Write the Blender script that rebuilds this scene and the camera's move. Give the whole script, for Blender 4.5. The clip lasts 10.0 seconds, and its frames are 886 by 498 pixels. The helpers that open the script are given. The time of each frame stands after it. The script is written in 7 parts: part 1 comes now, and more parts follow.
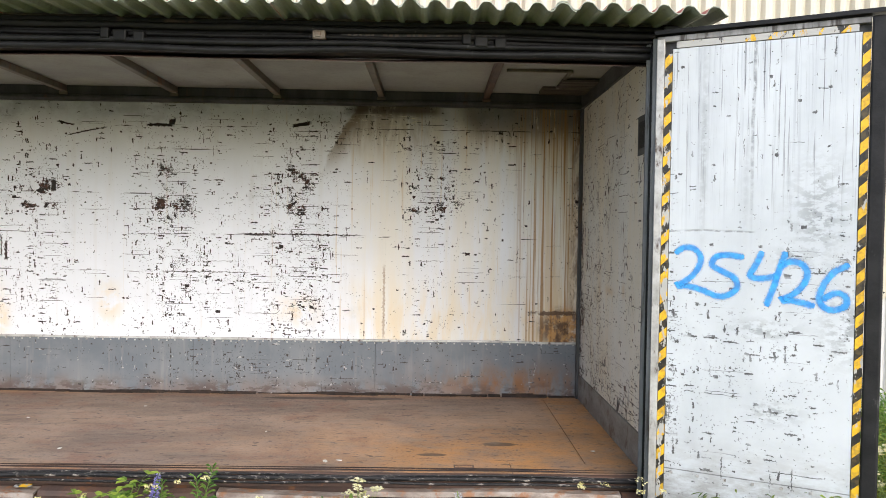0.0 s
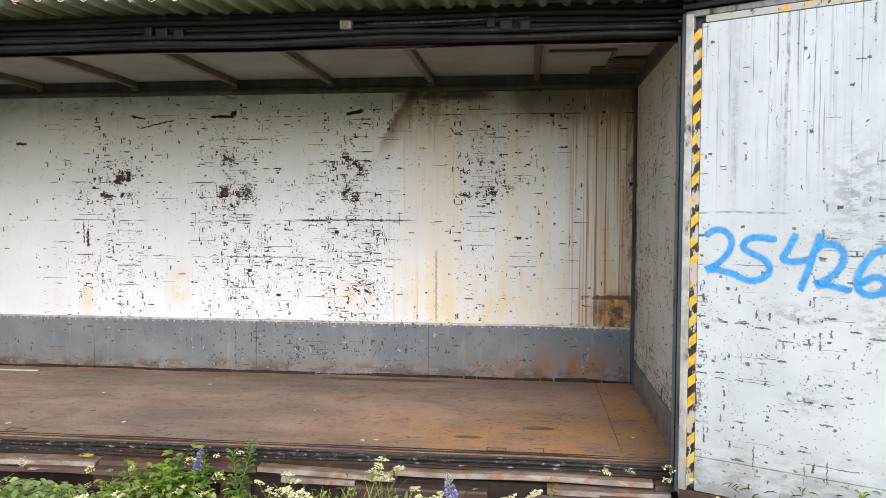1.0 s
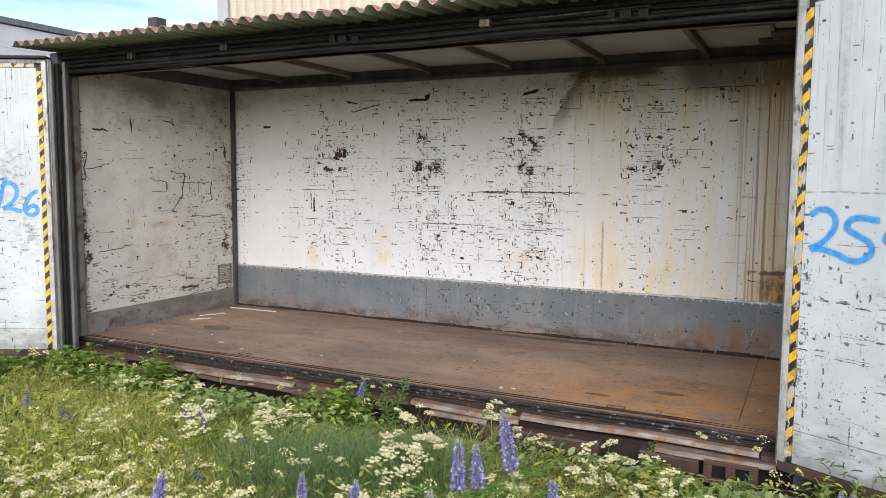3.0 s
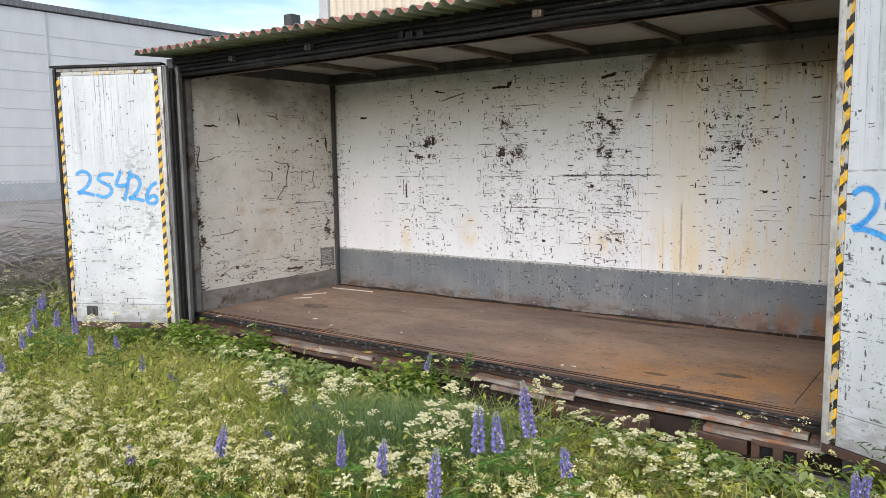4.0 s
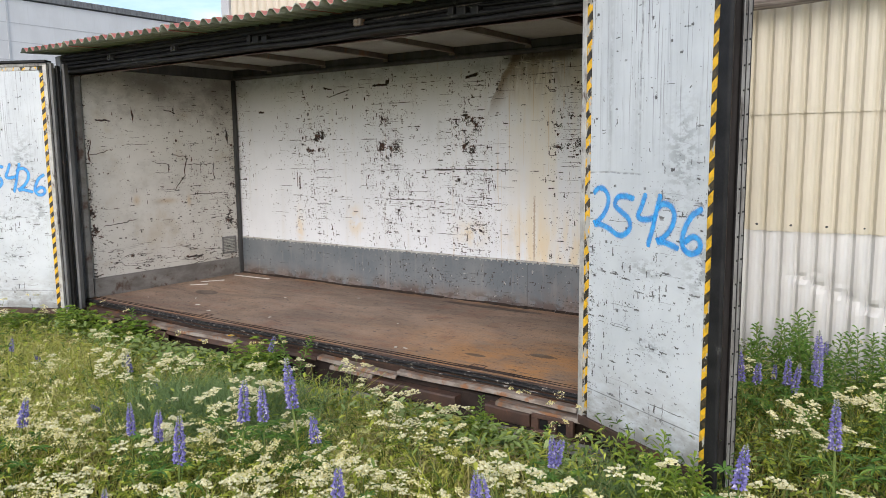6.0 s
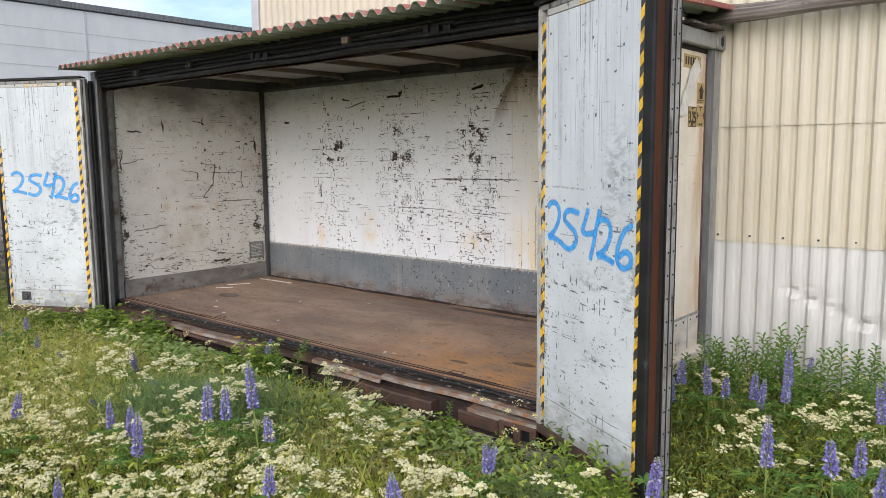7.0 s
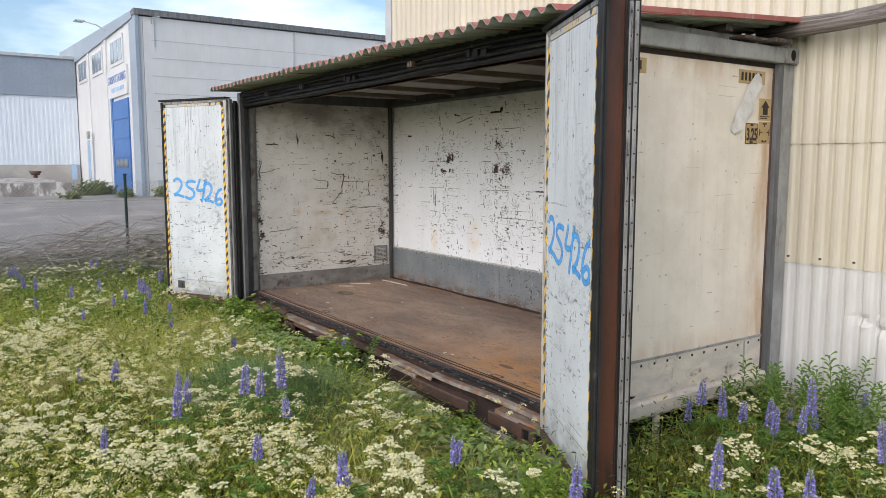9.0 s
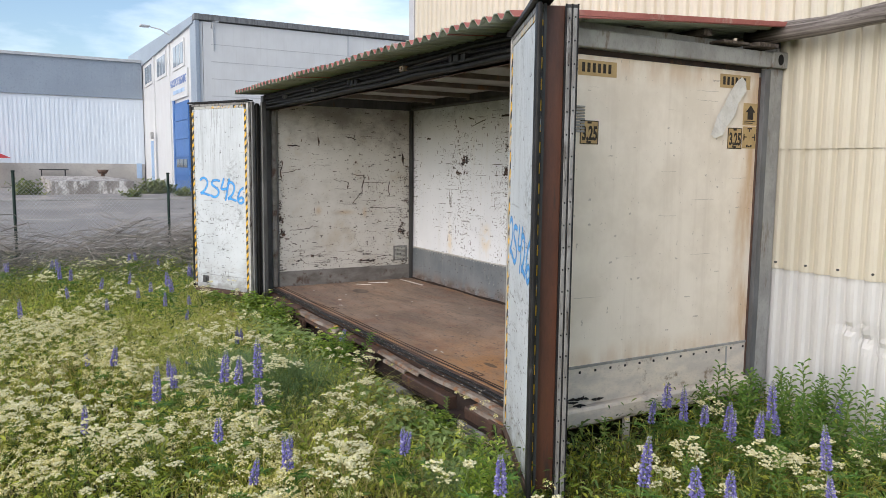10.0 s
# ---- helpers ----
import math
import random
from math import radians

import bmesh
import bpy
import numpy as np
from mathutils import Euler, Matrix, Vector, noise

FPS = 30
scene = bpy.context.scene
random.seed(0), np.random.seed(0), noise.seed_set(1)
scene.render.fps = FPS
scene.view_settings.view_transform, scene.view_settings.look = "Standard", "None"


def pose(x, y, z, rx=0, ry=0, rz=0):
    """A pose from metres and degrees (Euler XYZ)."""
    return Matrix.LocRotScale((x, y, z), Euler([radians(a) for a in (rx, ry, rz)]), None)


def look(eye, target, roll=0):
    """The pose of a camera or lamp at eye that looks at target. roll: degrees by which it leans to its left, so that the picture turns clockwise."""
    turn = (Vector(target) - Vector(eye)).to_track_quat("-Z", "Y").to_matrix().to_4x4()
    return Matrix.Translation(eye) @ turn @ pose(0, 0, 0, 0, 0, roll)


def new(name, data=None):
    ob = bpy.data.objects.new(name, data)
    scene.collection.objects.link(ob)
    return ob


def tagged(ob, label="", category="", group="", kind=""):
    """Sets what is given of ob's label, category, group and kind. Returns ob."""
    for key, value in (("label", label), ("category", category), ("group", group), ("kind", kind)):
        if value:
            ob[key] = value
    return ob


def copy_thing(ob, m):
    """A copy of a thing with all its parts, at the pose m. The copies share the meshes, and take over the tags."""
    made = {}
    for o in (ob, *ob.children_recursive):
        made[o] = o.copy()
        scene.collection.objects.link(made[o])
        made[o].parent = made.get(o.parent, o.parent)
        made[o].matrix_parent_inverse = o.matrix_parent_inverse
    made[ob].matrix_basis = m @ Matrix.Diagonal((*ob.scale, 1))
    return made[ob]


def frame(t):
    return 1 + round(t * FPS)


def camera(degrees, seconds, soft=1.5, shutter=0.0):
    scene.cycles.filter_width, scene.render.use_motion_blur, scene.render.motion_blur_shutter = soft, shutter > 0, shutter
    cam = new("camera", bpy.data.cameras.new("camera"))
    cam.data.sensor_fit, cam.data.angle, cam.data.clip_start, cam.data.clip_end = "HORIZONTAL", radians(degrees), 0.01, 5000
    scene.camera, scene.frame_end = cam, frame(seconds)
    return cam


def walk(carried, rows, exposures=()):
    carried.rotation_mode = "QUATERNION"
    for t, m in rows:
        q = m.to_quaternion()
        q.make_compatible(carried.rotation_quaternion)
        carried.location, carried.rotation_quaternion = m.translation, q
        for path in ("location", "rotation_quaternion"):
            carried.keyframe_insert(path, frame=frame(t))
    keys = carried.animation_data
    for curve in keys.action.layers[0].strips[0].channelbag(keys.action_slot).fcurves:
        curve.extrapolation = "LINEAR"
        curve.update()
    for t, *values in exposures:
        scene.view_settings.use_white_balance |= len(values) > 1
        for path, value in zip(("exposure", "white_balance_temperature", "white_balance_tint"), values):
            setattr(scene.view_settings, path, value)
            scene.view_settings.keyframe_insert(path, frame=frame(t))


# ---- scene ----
cam = camera(61.2, 10.0, soft=0.7)
PATH = [
    (0, (0.035, 0.021, 1.671), (0.062, 2.02, 1.626), 0.9),
    (0.5, (0.24, -0.01, 1.69), (0.138, 1.986, 1.621), 0.6),
    (1, (0.438, 0.008, 1.684), (0.204, 1.992, 1.592), 0.2),
    (1.5, (0.667, -0.005, 1.687), (0.312, 1.961, 1.579), -0.0),
    (2, (0.949, -0.147, 1.699), (0.441, 1.783, 1.567), 0.1),
    (2.5, (1.144, -0.228, 1.719), (0.451, 1.642, 1.558), 0.2),
    (3, (1.342, -0.337, 1.755), (0.46, 1.448, 1.568), 0.4),
    (3.2, (1.438, -0.345, 1.752), (0.478, 1.399, 1.557), 0.3),
    (4.3, (2.096, -0.298, 1.794), (0.892, 1.282, 1.56), -1.1),
    (4.5, (2.207, -0.285, 1.81), (1.013, 1.301, 1.573), -1.3),
    (4.9, (2.459, -0.202, 1.805), (1.295, 1.406, 1.556), -1.0),
    (5, (2.519, -0.156, 1.801), (1.369, 1.462, 1.554), -1.2),
    (5.5, (2.823, -0.052, 1.827), (1.701, 1.583, 1.57), -0.8),
    (6, (3.11, 0.008, 1.833), (1.96, 1.623, 1.571), -0.6),
    (6.2, (3.215, 0.054, 1.842), (2.045, 1.655, 1.58), -0.6),
    (7.3, (3.895, 0.354, 1.897), (2.546, 1.812, 1.655), -0.6),
    (7.5, (3.998, 0.412, 1.896), (2.612, 1.835, 1.66), -0.6),
    (8, (4.237, 0.633, 1.898), (2.757, 1.96, 1.671), -0.4),
    (8.5, (4.54, 0.722, 1.908), (2.972, 1.943, 1.684), -0.2),
    (9, (4.763, 0.87, 1.933), (3.121, 1.99, 1.708), -0.0),
    (9.5, (4.982, 1.142, 1.939), (3.29, 2.185, 1.714), 0.3),
    (10, (5.212, 1.293, 1.926), (3.486, 2.28, 1.708), 0.6),
]
walk(cam, [(t, look(eye, target, roll)) for t, eye, target, roll in PATH], [(0, 0.93), (1.0, 0.86), (2.0, 0.73), (4.5, 0.55), (10, 0.45)])

# ---- light ----
SUN_ELEVATION, SUN_TURN = radians(29), radians(159)
world = bpy.data.worlds.new("sky")
scene.world = world
world.use_nodes = True
wn, wl = world.node_tree.nodes, world.node_tree.links
wn.clear()
w_out = wn.new("ShaderNodeOutputWorld")
w_bg = wn.new("ShaderNodeBackground")
w_sky = wn.new("ShaderNodeTexSky")
w_sky.sky_type, w_sky.sun_disc = "NISHITA", False
w_sky.sun_elevation, w_sky.sun_rotation = SUN_ELEVATION, SUN_TURN
w_sky.dust_density, w_sky.ozone_density = 1.2, 1.9
w_tc = wn.new("ShaderNodeTexCoord")
w_map = wn.new("ShaderNodeMapping")
w_map.inputs["Scale"].default_value = (1.0, 1.0, 3.6)
w_noise = wn.new("ShaderNodeTexNoise")
w_noise.inputs["Scale"].default_value = 2.3
w_noise.inputs["Detail"].default_value = 7
w_noise.inputs["Roughness"].default_value = 0.55
w_ramp = wn.new("ShaderNodeValToRGB")
w_ramp.color_ramp.elements[0].position, w_ramp.color_ramp.elements[1].position = 0.44, 0.74
w_mix = wn.new("ShaderNodeMix")
w_mix.data_type = "RGBA"
w_mix.inputs["B"].default_value = (8.2, 8.7, 9.4, 1)
wl.new(w_tc.outputs["Generated"], w_map.inputs["Vector"])
wl.new(w_map.outputs["Vector"], w_noise.inputs["Vector"])
wl.new(w_noise.outputs["Fac"], w_ramp.inputs["Fac"])
wl.new(w_ramp.outputs["Color"], w_mix.inputs["Factor"])
wl.new(w_sky.outputs["Color"], w_mix.inputs["A"])
wl.new(w_mix.outputs["Result"], w_bg.inputs["Color"])
w_bg.inputs["Strength"].default_value = 0.138
wl.new(w_bg.outputs["Background"], w_out.inputs["Surface"])

sun = new("sun", bpy.data.lights.new("sun", "SUN"))
sun.data.energy, sun.data.angle, sun.data.color = 1.93, radians(60), (1.0, 0.91, 0.865)
sun.matrix_world = look((0, 0, 0), (math.sin(SUN_TURN) * -math.cos(SUN_ELEVATION), math.cos(SUN_TURN) * -math.cos(SUN_ELEVATION), -math.sin(SUN_ELEVATION)))


# ---- materials ----
class Graph:
    """Short hand for a node material."""

    def __init__(self, name, roughness=0.7, metallic=0.0):
        self.material = bpy.data.materials.new(name)
        self.material.use_nodes = True
        self.nodes, self.links = self.material.node_tree.nodes, self.material.node_tree.links
        self.bsdf = self.nodes["Principled BSDF"]
        self.bsdf.inputs["Roughness"].default_value = roughness
        self.bsdf.inputs["Metallic"].default_value = metallic

    def put(self, value, socket):
        if isinstance(value, bpy.types.NodeSocket):
            self.links.new(value, socket)
        elif isinstance(value, tuple) and len(value) == 3 and socket.type == "RGBA":
            socket.default_value = (*value, 1)
        else:
            socket.default_value = value

    def place(self, local=False):
        if local:
            return self.nodes.new("ShaderNodeTexCoord").outputs["Object"]
        return self.nodes.new("ShaderNodeNewGeometry").outputs["Position"]

    def scaled(self, vector, scale, shift=(0, 0, 0)):
        n = self.nodes.new("ShaderNodeMapping")
        n.inputs["Scale"].default_value, n.inputs["Location"].default_value = scale, shift
        self.put(vector, n.inputs["Vector"])
        return n.outputs["Vector"]

    def noise(self, vector, scale, detail=4.0, rough=0.55, warp=0.0):
        n = self.nodes.new("ShaderNodeTexNoise")
        self.put(vector, n.inputs["Vector"])
        n.inputs["Scale"].default_value, n.inputs["Detail"].default_value = scale, detail
        n.inputs["Roughness"].default_value, n.inputs["Distortion"].default_value = rough, warp
        return n.outputs["Fac"]

    def math(self, kind, a, b=0.0, c=None):
        n = self.nodes.new("ShaderNodeMath")
        n.operation = kind
        self.put(a, n.inputs[0])
        self.put(b, n.inputs[1])
        if c is not None:
            self.put(c, n.inputs[2])
        return n.outputs[0]

    def split(self, vector):
        n = self.nodes.new("ShaderNodeSeparateXYZ")
        self.put(vector, n.inputs[0])
        return n.outputs[0], n.outputs[1], n.outputs[2]

    def step(self, value, low, high):
        """0 below low, 1 above high, smooth between."""
        n = self.nodes.new("ShaderNodeMapRange")
        n.interpolation_type = "SMOOTHSTEP"
        for key, v in (("Value", value), ("From Min", low), ("From Max", high)):
            self.put(v, n.inputs[key])
        return n.outputs[0]

    def mix(self, factor, a, b):
        n = self.nodes.new("ShaderNodeMix")
        n.data_type = "RGBA"
        self.put(factor, n.inputs["Factor"])
        self.put(a, n.inputs["A"])
        self.put(b, n.inputs["B"])
        return n.outputs["Result"]

    def spot(self, u, v, u0, v0, su, sv):
        """A soft round spot of 1 at (u0, v0)."""
        a = self.math("POWER", self.math("DIVIDE", self.math("SUBTRACT", u, u0), su), 2.0)
        b = self.math("POWER", self.math("DIVIDE", self.math("SUBTRACT", v, v0), sv), 2.0)
        return self.math("POWER", 2.718, self.math("MULTIPLY", self.math("ADD", a, b), -1.0))

    def total(self, *values):
        out = values[0]
        for v in values[1:]:
            out = self.math("ADD", out, v)
        return out

    def top(self, *values):
        out = values[0]
        for v in values[1:]:
            out = self.math("MAXIMUM", out, v)
        return out

    def random(self):
        return self.nodes.new("ShaderNodeObjectInfo").outputs["Random"]

    def island(self):
        return self.nodes.new("ShaderNodeNewGeometry").outputs["Random Per Island"]

    def finish(self, color, bump=None, depth=0.002, roughness=None):
        self.put(color, self.bsdf.inputs["Base Color"])
        if roughness is not None:
            self.put(roughness, self.bsdf.inputs["Roughness"])
        if bump is not None:
            n = self.nodes.new("ShaderNodeBump")
            n.inputs["Strength"].default_value = 0.6
            n.inputs["Distance"].default_value = depth
            self.put(bump, n.inputs["Height"])
            self.links.new(n.outputs["Normal"], self.bsdf.inputs["Normal"])
        return self.material


def flakes(g, u, v, su, sv, chance, seed, size=0.31):
    """Small right-angled scraps, su and sv to the metre; chance says how many of them are there."""
    both = g.nodes.new("ShaderNodeCombineXYZ")
    g.put(g.math("MULTIPLY_ADD", u, su, seed), both.inputs[0])
    g.put(g.math("MULTIPLY_ADD", v, sv, seed * 1.7), both.inputs[1])
    n = g.nodes.new("ShaderNodeTexVoronoi")
    n.voronoi_dimensions, n.distance = "2D", "CHEBYCHEV"
    n.inputs["Scale"].default_value = 1.0
    g.put(both.outputs[0], n.inputs["Vector"])
    a, b, c = g.split(n.outputs["Color"])
    here = g.math("GREATER_THAN", chance, a)
    limit = g.math("MULTIPLY_ADD", b, size, 0.04)
    return g.math("MULTIPLY", here, g.step(n.outputs["Distance"], g.math("ADD", limit, 0.03), limit))


def ragged(g, p, u, v, amount=1.0):
    """The place, shaken a little so that straight edges come out torn."""
    du = g.math("MULTIPLY_ADD", g.math("SUBTRACT", g.noise(p, 55, 4, 0.75), 0.5), 0.034 * amount, u)
    dv = g.math("MULTIPLY_ADD", g.math("SUBTRACT", g.noise(g.scaled(p, (1, 1, 1), (4, 4, 4)), 48, 4, 0.75), 0.5), 0.028 * amount, v)
    return du, dv


def mark(g, u, v, u0, v0, wide, tall, slope=0.0):
    """One long scar with sharp sides, wide and tall in metres; slope leans it."""
    a = g.math("SUBTRACT", u, u0)
    b = g.math("SUBTRACT", g.math("SUBTRACT", v, v0), g.math("MULTIPLY", a, slope))
    c = g.math("MAXIMUM", g.math("DIVIDE", g.math("ABSOLUTE", a), wide / 2), g.math("DIVIDE", g.math("ABSOLUTE", b), tall / 2))
    return g.step(c, 1.15, 0.85)


def chips(g, p, u, v, density, seed=0.0, upright=1.0):
    """Where the paint has come off: crumbs, dashes, thin long scratches, upright cuts and specks."""
    ragged_u, ragged_v = ragged(g, p, u, v)
    patchy = g.math("MULTIPLY", density, g.math("MULTIPLY", g.step(g.noise(g.scaled(p, (1, 1, 1), (seed, 2, 8)), 7, 3, 0.6), 0.32, 0.64), 1.8))
    crumb = g.math("ADD", g.noise(g.scaled(p, (30, 30, 46), (seed, 3, 1)), 1.0, 6, 0.78, 0.3), g.math("MULTIPLY", g.math("MINIMUM", patchy, 1.9), 0.16))
    return g.top(
        g.step(crumb, 0.715, 0.728),
        flakes(g, ragged_u, ragged_v, 10, 70, g.math("MULTIPLY", patchy, 0.28), seed),
        flakes(g, ragged_u, ragged_v, 30, 48, g.math("MULTIPLY", patchy, 0.24), seed + 31),
        flakes(g, ragged_u, ragged_v, 62, 15, g.math("MULTIPLY", patchy, 0.26 * upright), seed + 57),
        flakes(g, ragged_u, g.math("MULTIPLY_ADD", g.noise(p, 9, 3, 0.7), 0.02, v), 2.8, 190, g.math("MULTIPLY", density, 0.12), seed + 73),
        flakes(g, ragged_u, ragged_v, 150, 6, g.math("MULTIPLY", patchy, 0.05 * upright), seed + 83),
        flakes(g, ragged_u, ragged_v, 105, 130, g.math("MULTIPLY", patchy, 0.30), seed + 91),
        flakes(g, ragged_u, ragged_v, 15, 23, g.math("MULTIPLY", g.math("POWER", patchy, 2.0), 0.085), seed + 11))


def make_back_wall():
    g = Graph("flaking_white_wall", 0.5)
    p = g.place()
    x, y, z = g.split(p)
    # four worn columns, heaviest where goods rubbed at shoulder height
    spots = lambda *rows: g.total(*[g.spot(x, z, *row) for row in rows])
    column = spots((-3.36, 2.0, 0.24, 0.30), (-2.2, 1.62, 0.30, 0.85), (-1.12, 1.55, 0.30, 0.95), (0.06, 2.08, 0.27, 0.34))
    thin = spots((-1.65, 1.25, 0.5, 0.5), (-3.35, 1.2, 0.35, 0.5), (0.02, 1.15, 0.22, 0.5), (-4.62, 1.6, 0.09, 0.9), (-0.75, 2.5, 1.6, 0.14))
    heavy = spots((-3.27, 2.01, 0.12, 0.06), (-3.38, 1.85, 0.26, 0.03), (-2.28, 2.13, 0.10, 0.09), (-2.2, 1.865, 0.17, 0.055), (-1.12, 1.865, 0.16, 0.06),
                  (-1.15, 2.1, 0.15, 0.10), (0.0, 2.12, 0.10, 0.07), (0.18, 1.89, 0.10, 0.07), (-0.12, 1.86, 0.10, 0.03), (1.27, 1.85, 0.05, 0.20))
    lane = g.math("MULTIPLY", g.step(g.noise(g.scaled(p, (2.2, 2.2, 0.5), (4, 0, 9)), 1.0, 2, 0.5), 0.40, 0.62), 0.07)
    density = g.total(0.02, lane, g.math("MULTIPLY", column, 0.52), g.math("MULTIPLY", thin, 0.24), g.math("MULTIPLY", heavy, 0.9))
    wob = g.math("MULTIPLY", g.math("SUBTRACT", g.noise(p, 1.3, 2), 0.5), 0.03)
    rows = []
    for i, row in enumerate((2.54, 2.346, 1.967, 1.62, 1.30)):
        off = g.math("ABSOLUTE", g.math("SUBTRACT", g.math("ADD", z, wob), row))
        rows.append(g.math("MULTIPLY", g.step(off, 0.006, 0.002), g.step(g.noise(g.scaled(p, (3.6, 1, 30), (i * 7, 0, 0)), 1.0, 5, 0.75), 0.55, 0.59)))
    ru, rv = ragged(g, p, x, z, 1.5)
    scars = [mark(g, ru, rv, *row) for row in (
        (-2.30, 2.545, 0.22, 0.022), (-2.20, 2.575, 0.05, 0.045), (-2.92, 2.485, 0.32, 0.012, 0.22), (-3.10, 2.55, 0.14, 0.016, -0.2), (-1.10, 2.57, 0.15, 0.03, 0.2), (-4.24, 2.32, 0.10, 0.024),
        (-3.20, 2.02, 0.04, 0.10), (-3.60, 1.46, 0.022, 0.16), (-3.64, 1.50, 0.010, 0.17), (-3.84, 1.42, 0.20, 0.006), (-1.1, 1.632, 1.0, 0.010), (-1.9, 1.30, 0.7, 0.006))]
    worn = g.top(chips(g, p, x, z, density), *rows, *scars)
    fog = g.noise(p, 1.1, 5, 0.6)
    paint = g.mix(g.step(fog, 0.35, 0.7), (0.735, 0.765, 0.805), (0.665, 0.697, 0.735))
    run = g.noise(g.scaled(p, (14, 14, 0.7)), 1.0, 4, 0.6)
    paint = g.mix(g.math("MULTIPLY", g.step(run, 0.52, 0.75), 0.22), paint, (0.55, 0.53, 0.47))
    # grimy smudges, with the shade under the beam mixed into the paint colour
    grime_and_shade = g.math("MULTIPLY", g.step(g.math("ADD", g.noise(g.scaled(p, (3, 3, 4), (1, 0, 5)), 1.0, 6, 0.7), g.math("MULTIPLY", g.step(z, 2.38, 2.73), 0.22)), 0.60, 0.86), 0.45)
    paint = g.mix(grime_and_shade, paint, (0.24, 0.25, 0.25))
    faint = g.math("MULTIPLY", g.top(g.spot(x, z, -2.72, 1.02, 0.10, 0.16), g.spot(x, z, -3.62, 0.92, 0.06, 0.18), g.spot(x, z, -1.12, 0.98, 0.16, 0.12)), g.step(g.noise(p, 9, 4, 0.6), 0.35, 0.6))
    paint = g.mix(g.math("MULTIPLY", faint, 0.6), paint, (0.70, 0.54, 0.30))
    # rust water that ran down the right half
    edge_x = g.math("MULTIPLY_ADD", g.math("SUBTRACT", g.noise(g.scaled(p, (1, 1, 2), (0, 5, 0)), 2.0, 3), 0.5), 0.40, x)
    wet = g.math("MULTIPLY", g.step(edge_x, -0.85, -0.35), g.step(g.noise(g.scaled(p, (6, 6, 0.5), (2, 0, 0)), 1.0, 6, 0.65), 0.30, 0.62))
    wet = g.math("MULTIPLY", wet, g.math("SUBTRACT", 1.0, g.math("MULTIPLY", g.spot(x, z, -0.02, 1.5, 0.15, 1.0), 0.55)))
    paint = g.mix(g.math("MULTIPLY", wet, 0.55), paint, (0.72, 0.655, 0.50))
    low = g.math("MULTIPLY", g.step(edge_x, -0.74, -0.52), g.math("MULTIPLY", g.step(z, 1.45, 0.85), g.step(g.noise(g.scaled(p, (9, 9, 1.6), (3, 0, 0)), 1.0, 5, 0.65, 0.5), 0.36, 0.66)))
    paint = g.mix(g.math("MULTIPLY", low, 0.55), paint, (0.74, 0.58, 0.31))
    paint = g.mix(g.math("MULTIPLY", mark(g, ru, rv, -0.38, 1.06, 0.020, 0.60), 0.55), paint, (0.26, 0.15, 0.06))
    tear = g.math("MULTIPLY", g.step(g.noise(g.scaled(p, (34, 34, 0.8), (12, 0, 0)), 1.0, 3, 0.6), 0.64, 0.69), g.step(x, -4.0, 0.4))
    paint = g.mix(g.math("MULTIPLY", tear, 0.45), paint, (0.55, 0.38, 0.17))
    # an old brown tide mark that leans down from the ceiling
    lean = g.math("ADD", g.math("ADD", x, 0.70), g.math("MULTIPLY", g.math("SUBTRACT", 2.62, z), 0.50))
    lean = g.math("ADD", lean, g.math("MULTIPLY", g.math("SUBTRACT", g.noise(p, 6, 4, 0.6), 0.5), 0.14))
    tide = g.math("MULTIPLY", g.math("MULTIPLY", g.step(lean, -0.015, 0.012), g.step(lean, 0.17, 0.03)), g.step(z, 2.08, 2.5))
    fill = g.math("MULTIPLY", g.math("MULTIPLY", g.step(lean, 0.0, 0.06), g.step(x, 0.20, -0.15)), g.math("MULTIPLY", g.step(z, 2.16, 2.62), g.step(g.noise(g.scaled(p, (13, 13, 2.2), (1, 0, 3)), 1.0, 5, 0.65, 0.8), 0.30, 0.66)))
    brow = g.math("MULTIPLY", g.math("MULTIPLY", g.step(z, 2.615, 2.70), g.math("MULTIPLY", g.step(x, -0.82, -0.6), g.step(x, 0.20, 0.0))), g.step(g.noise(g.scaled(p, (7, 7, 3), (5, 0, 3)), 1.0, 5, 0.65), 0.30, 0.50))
    paint = g.mix(g.math("MULTIPLY", fill, 0.62), paint, (0.27, 0.205, 0.125))
    paint = g.mix(g.math("MULTIPLY", tide, 0.82), paint, (0.20, 0.14, 0.08))
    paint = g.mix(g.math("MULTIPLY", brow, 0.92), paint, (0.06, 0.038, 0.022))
    bare = g.math("MULTIPLY", g.step(g.noise(g.scaled(p, (5, 5, 70), (0, 4, 1)), 1.0, 3, 0.6, 0.7), 0.55, 0.59), g.step(g.spot(x, z, -0.40, 2.62, 0.32, 0.05), 0.25, 0.5))
    paint = g.mix(g.math("MULTIPLY", bare, 0.9), paint, (0.72, 0.68, 0.55))
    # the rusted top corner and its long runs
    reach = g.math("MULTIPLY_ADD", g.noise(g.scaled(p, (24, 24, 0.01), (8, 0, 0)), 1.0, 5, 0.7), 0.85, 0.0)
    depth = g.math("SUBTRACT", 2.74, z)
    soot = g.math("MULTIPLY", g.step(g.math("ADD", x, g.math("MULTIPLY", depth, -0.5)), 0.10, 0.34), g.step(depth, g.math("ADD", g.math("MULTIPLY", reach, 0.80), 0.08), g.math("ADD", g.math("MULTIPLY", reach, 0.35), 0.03)))
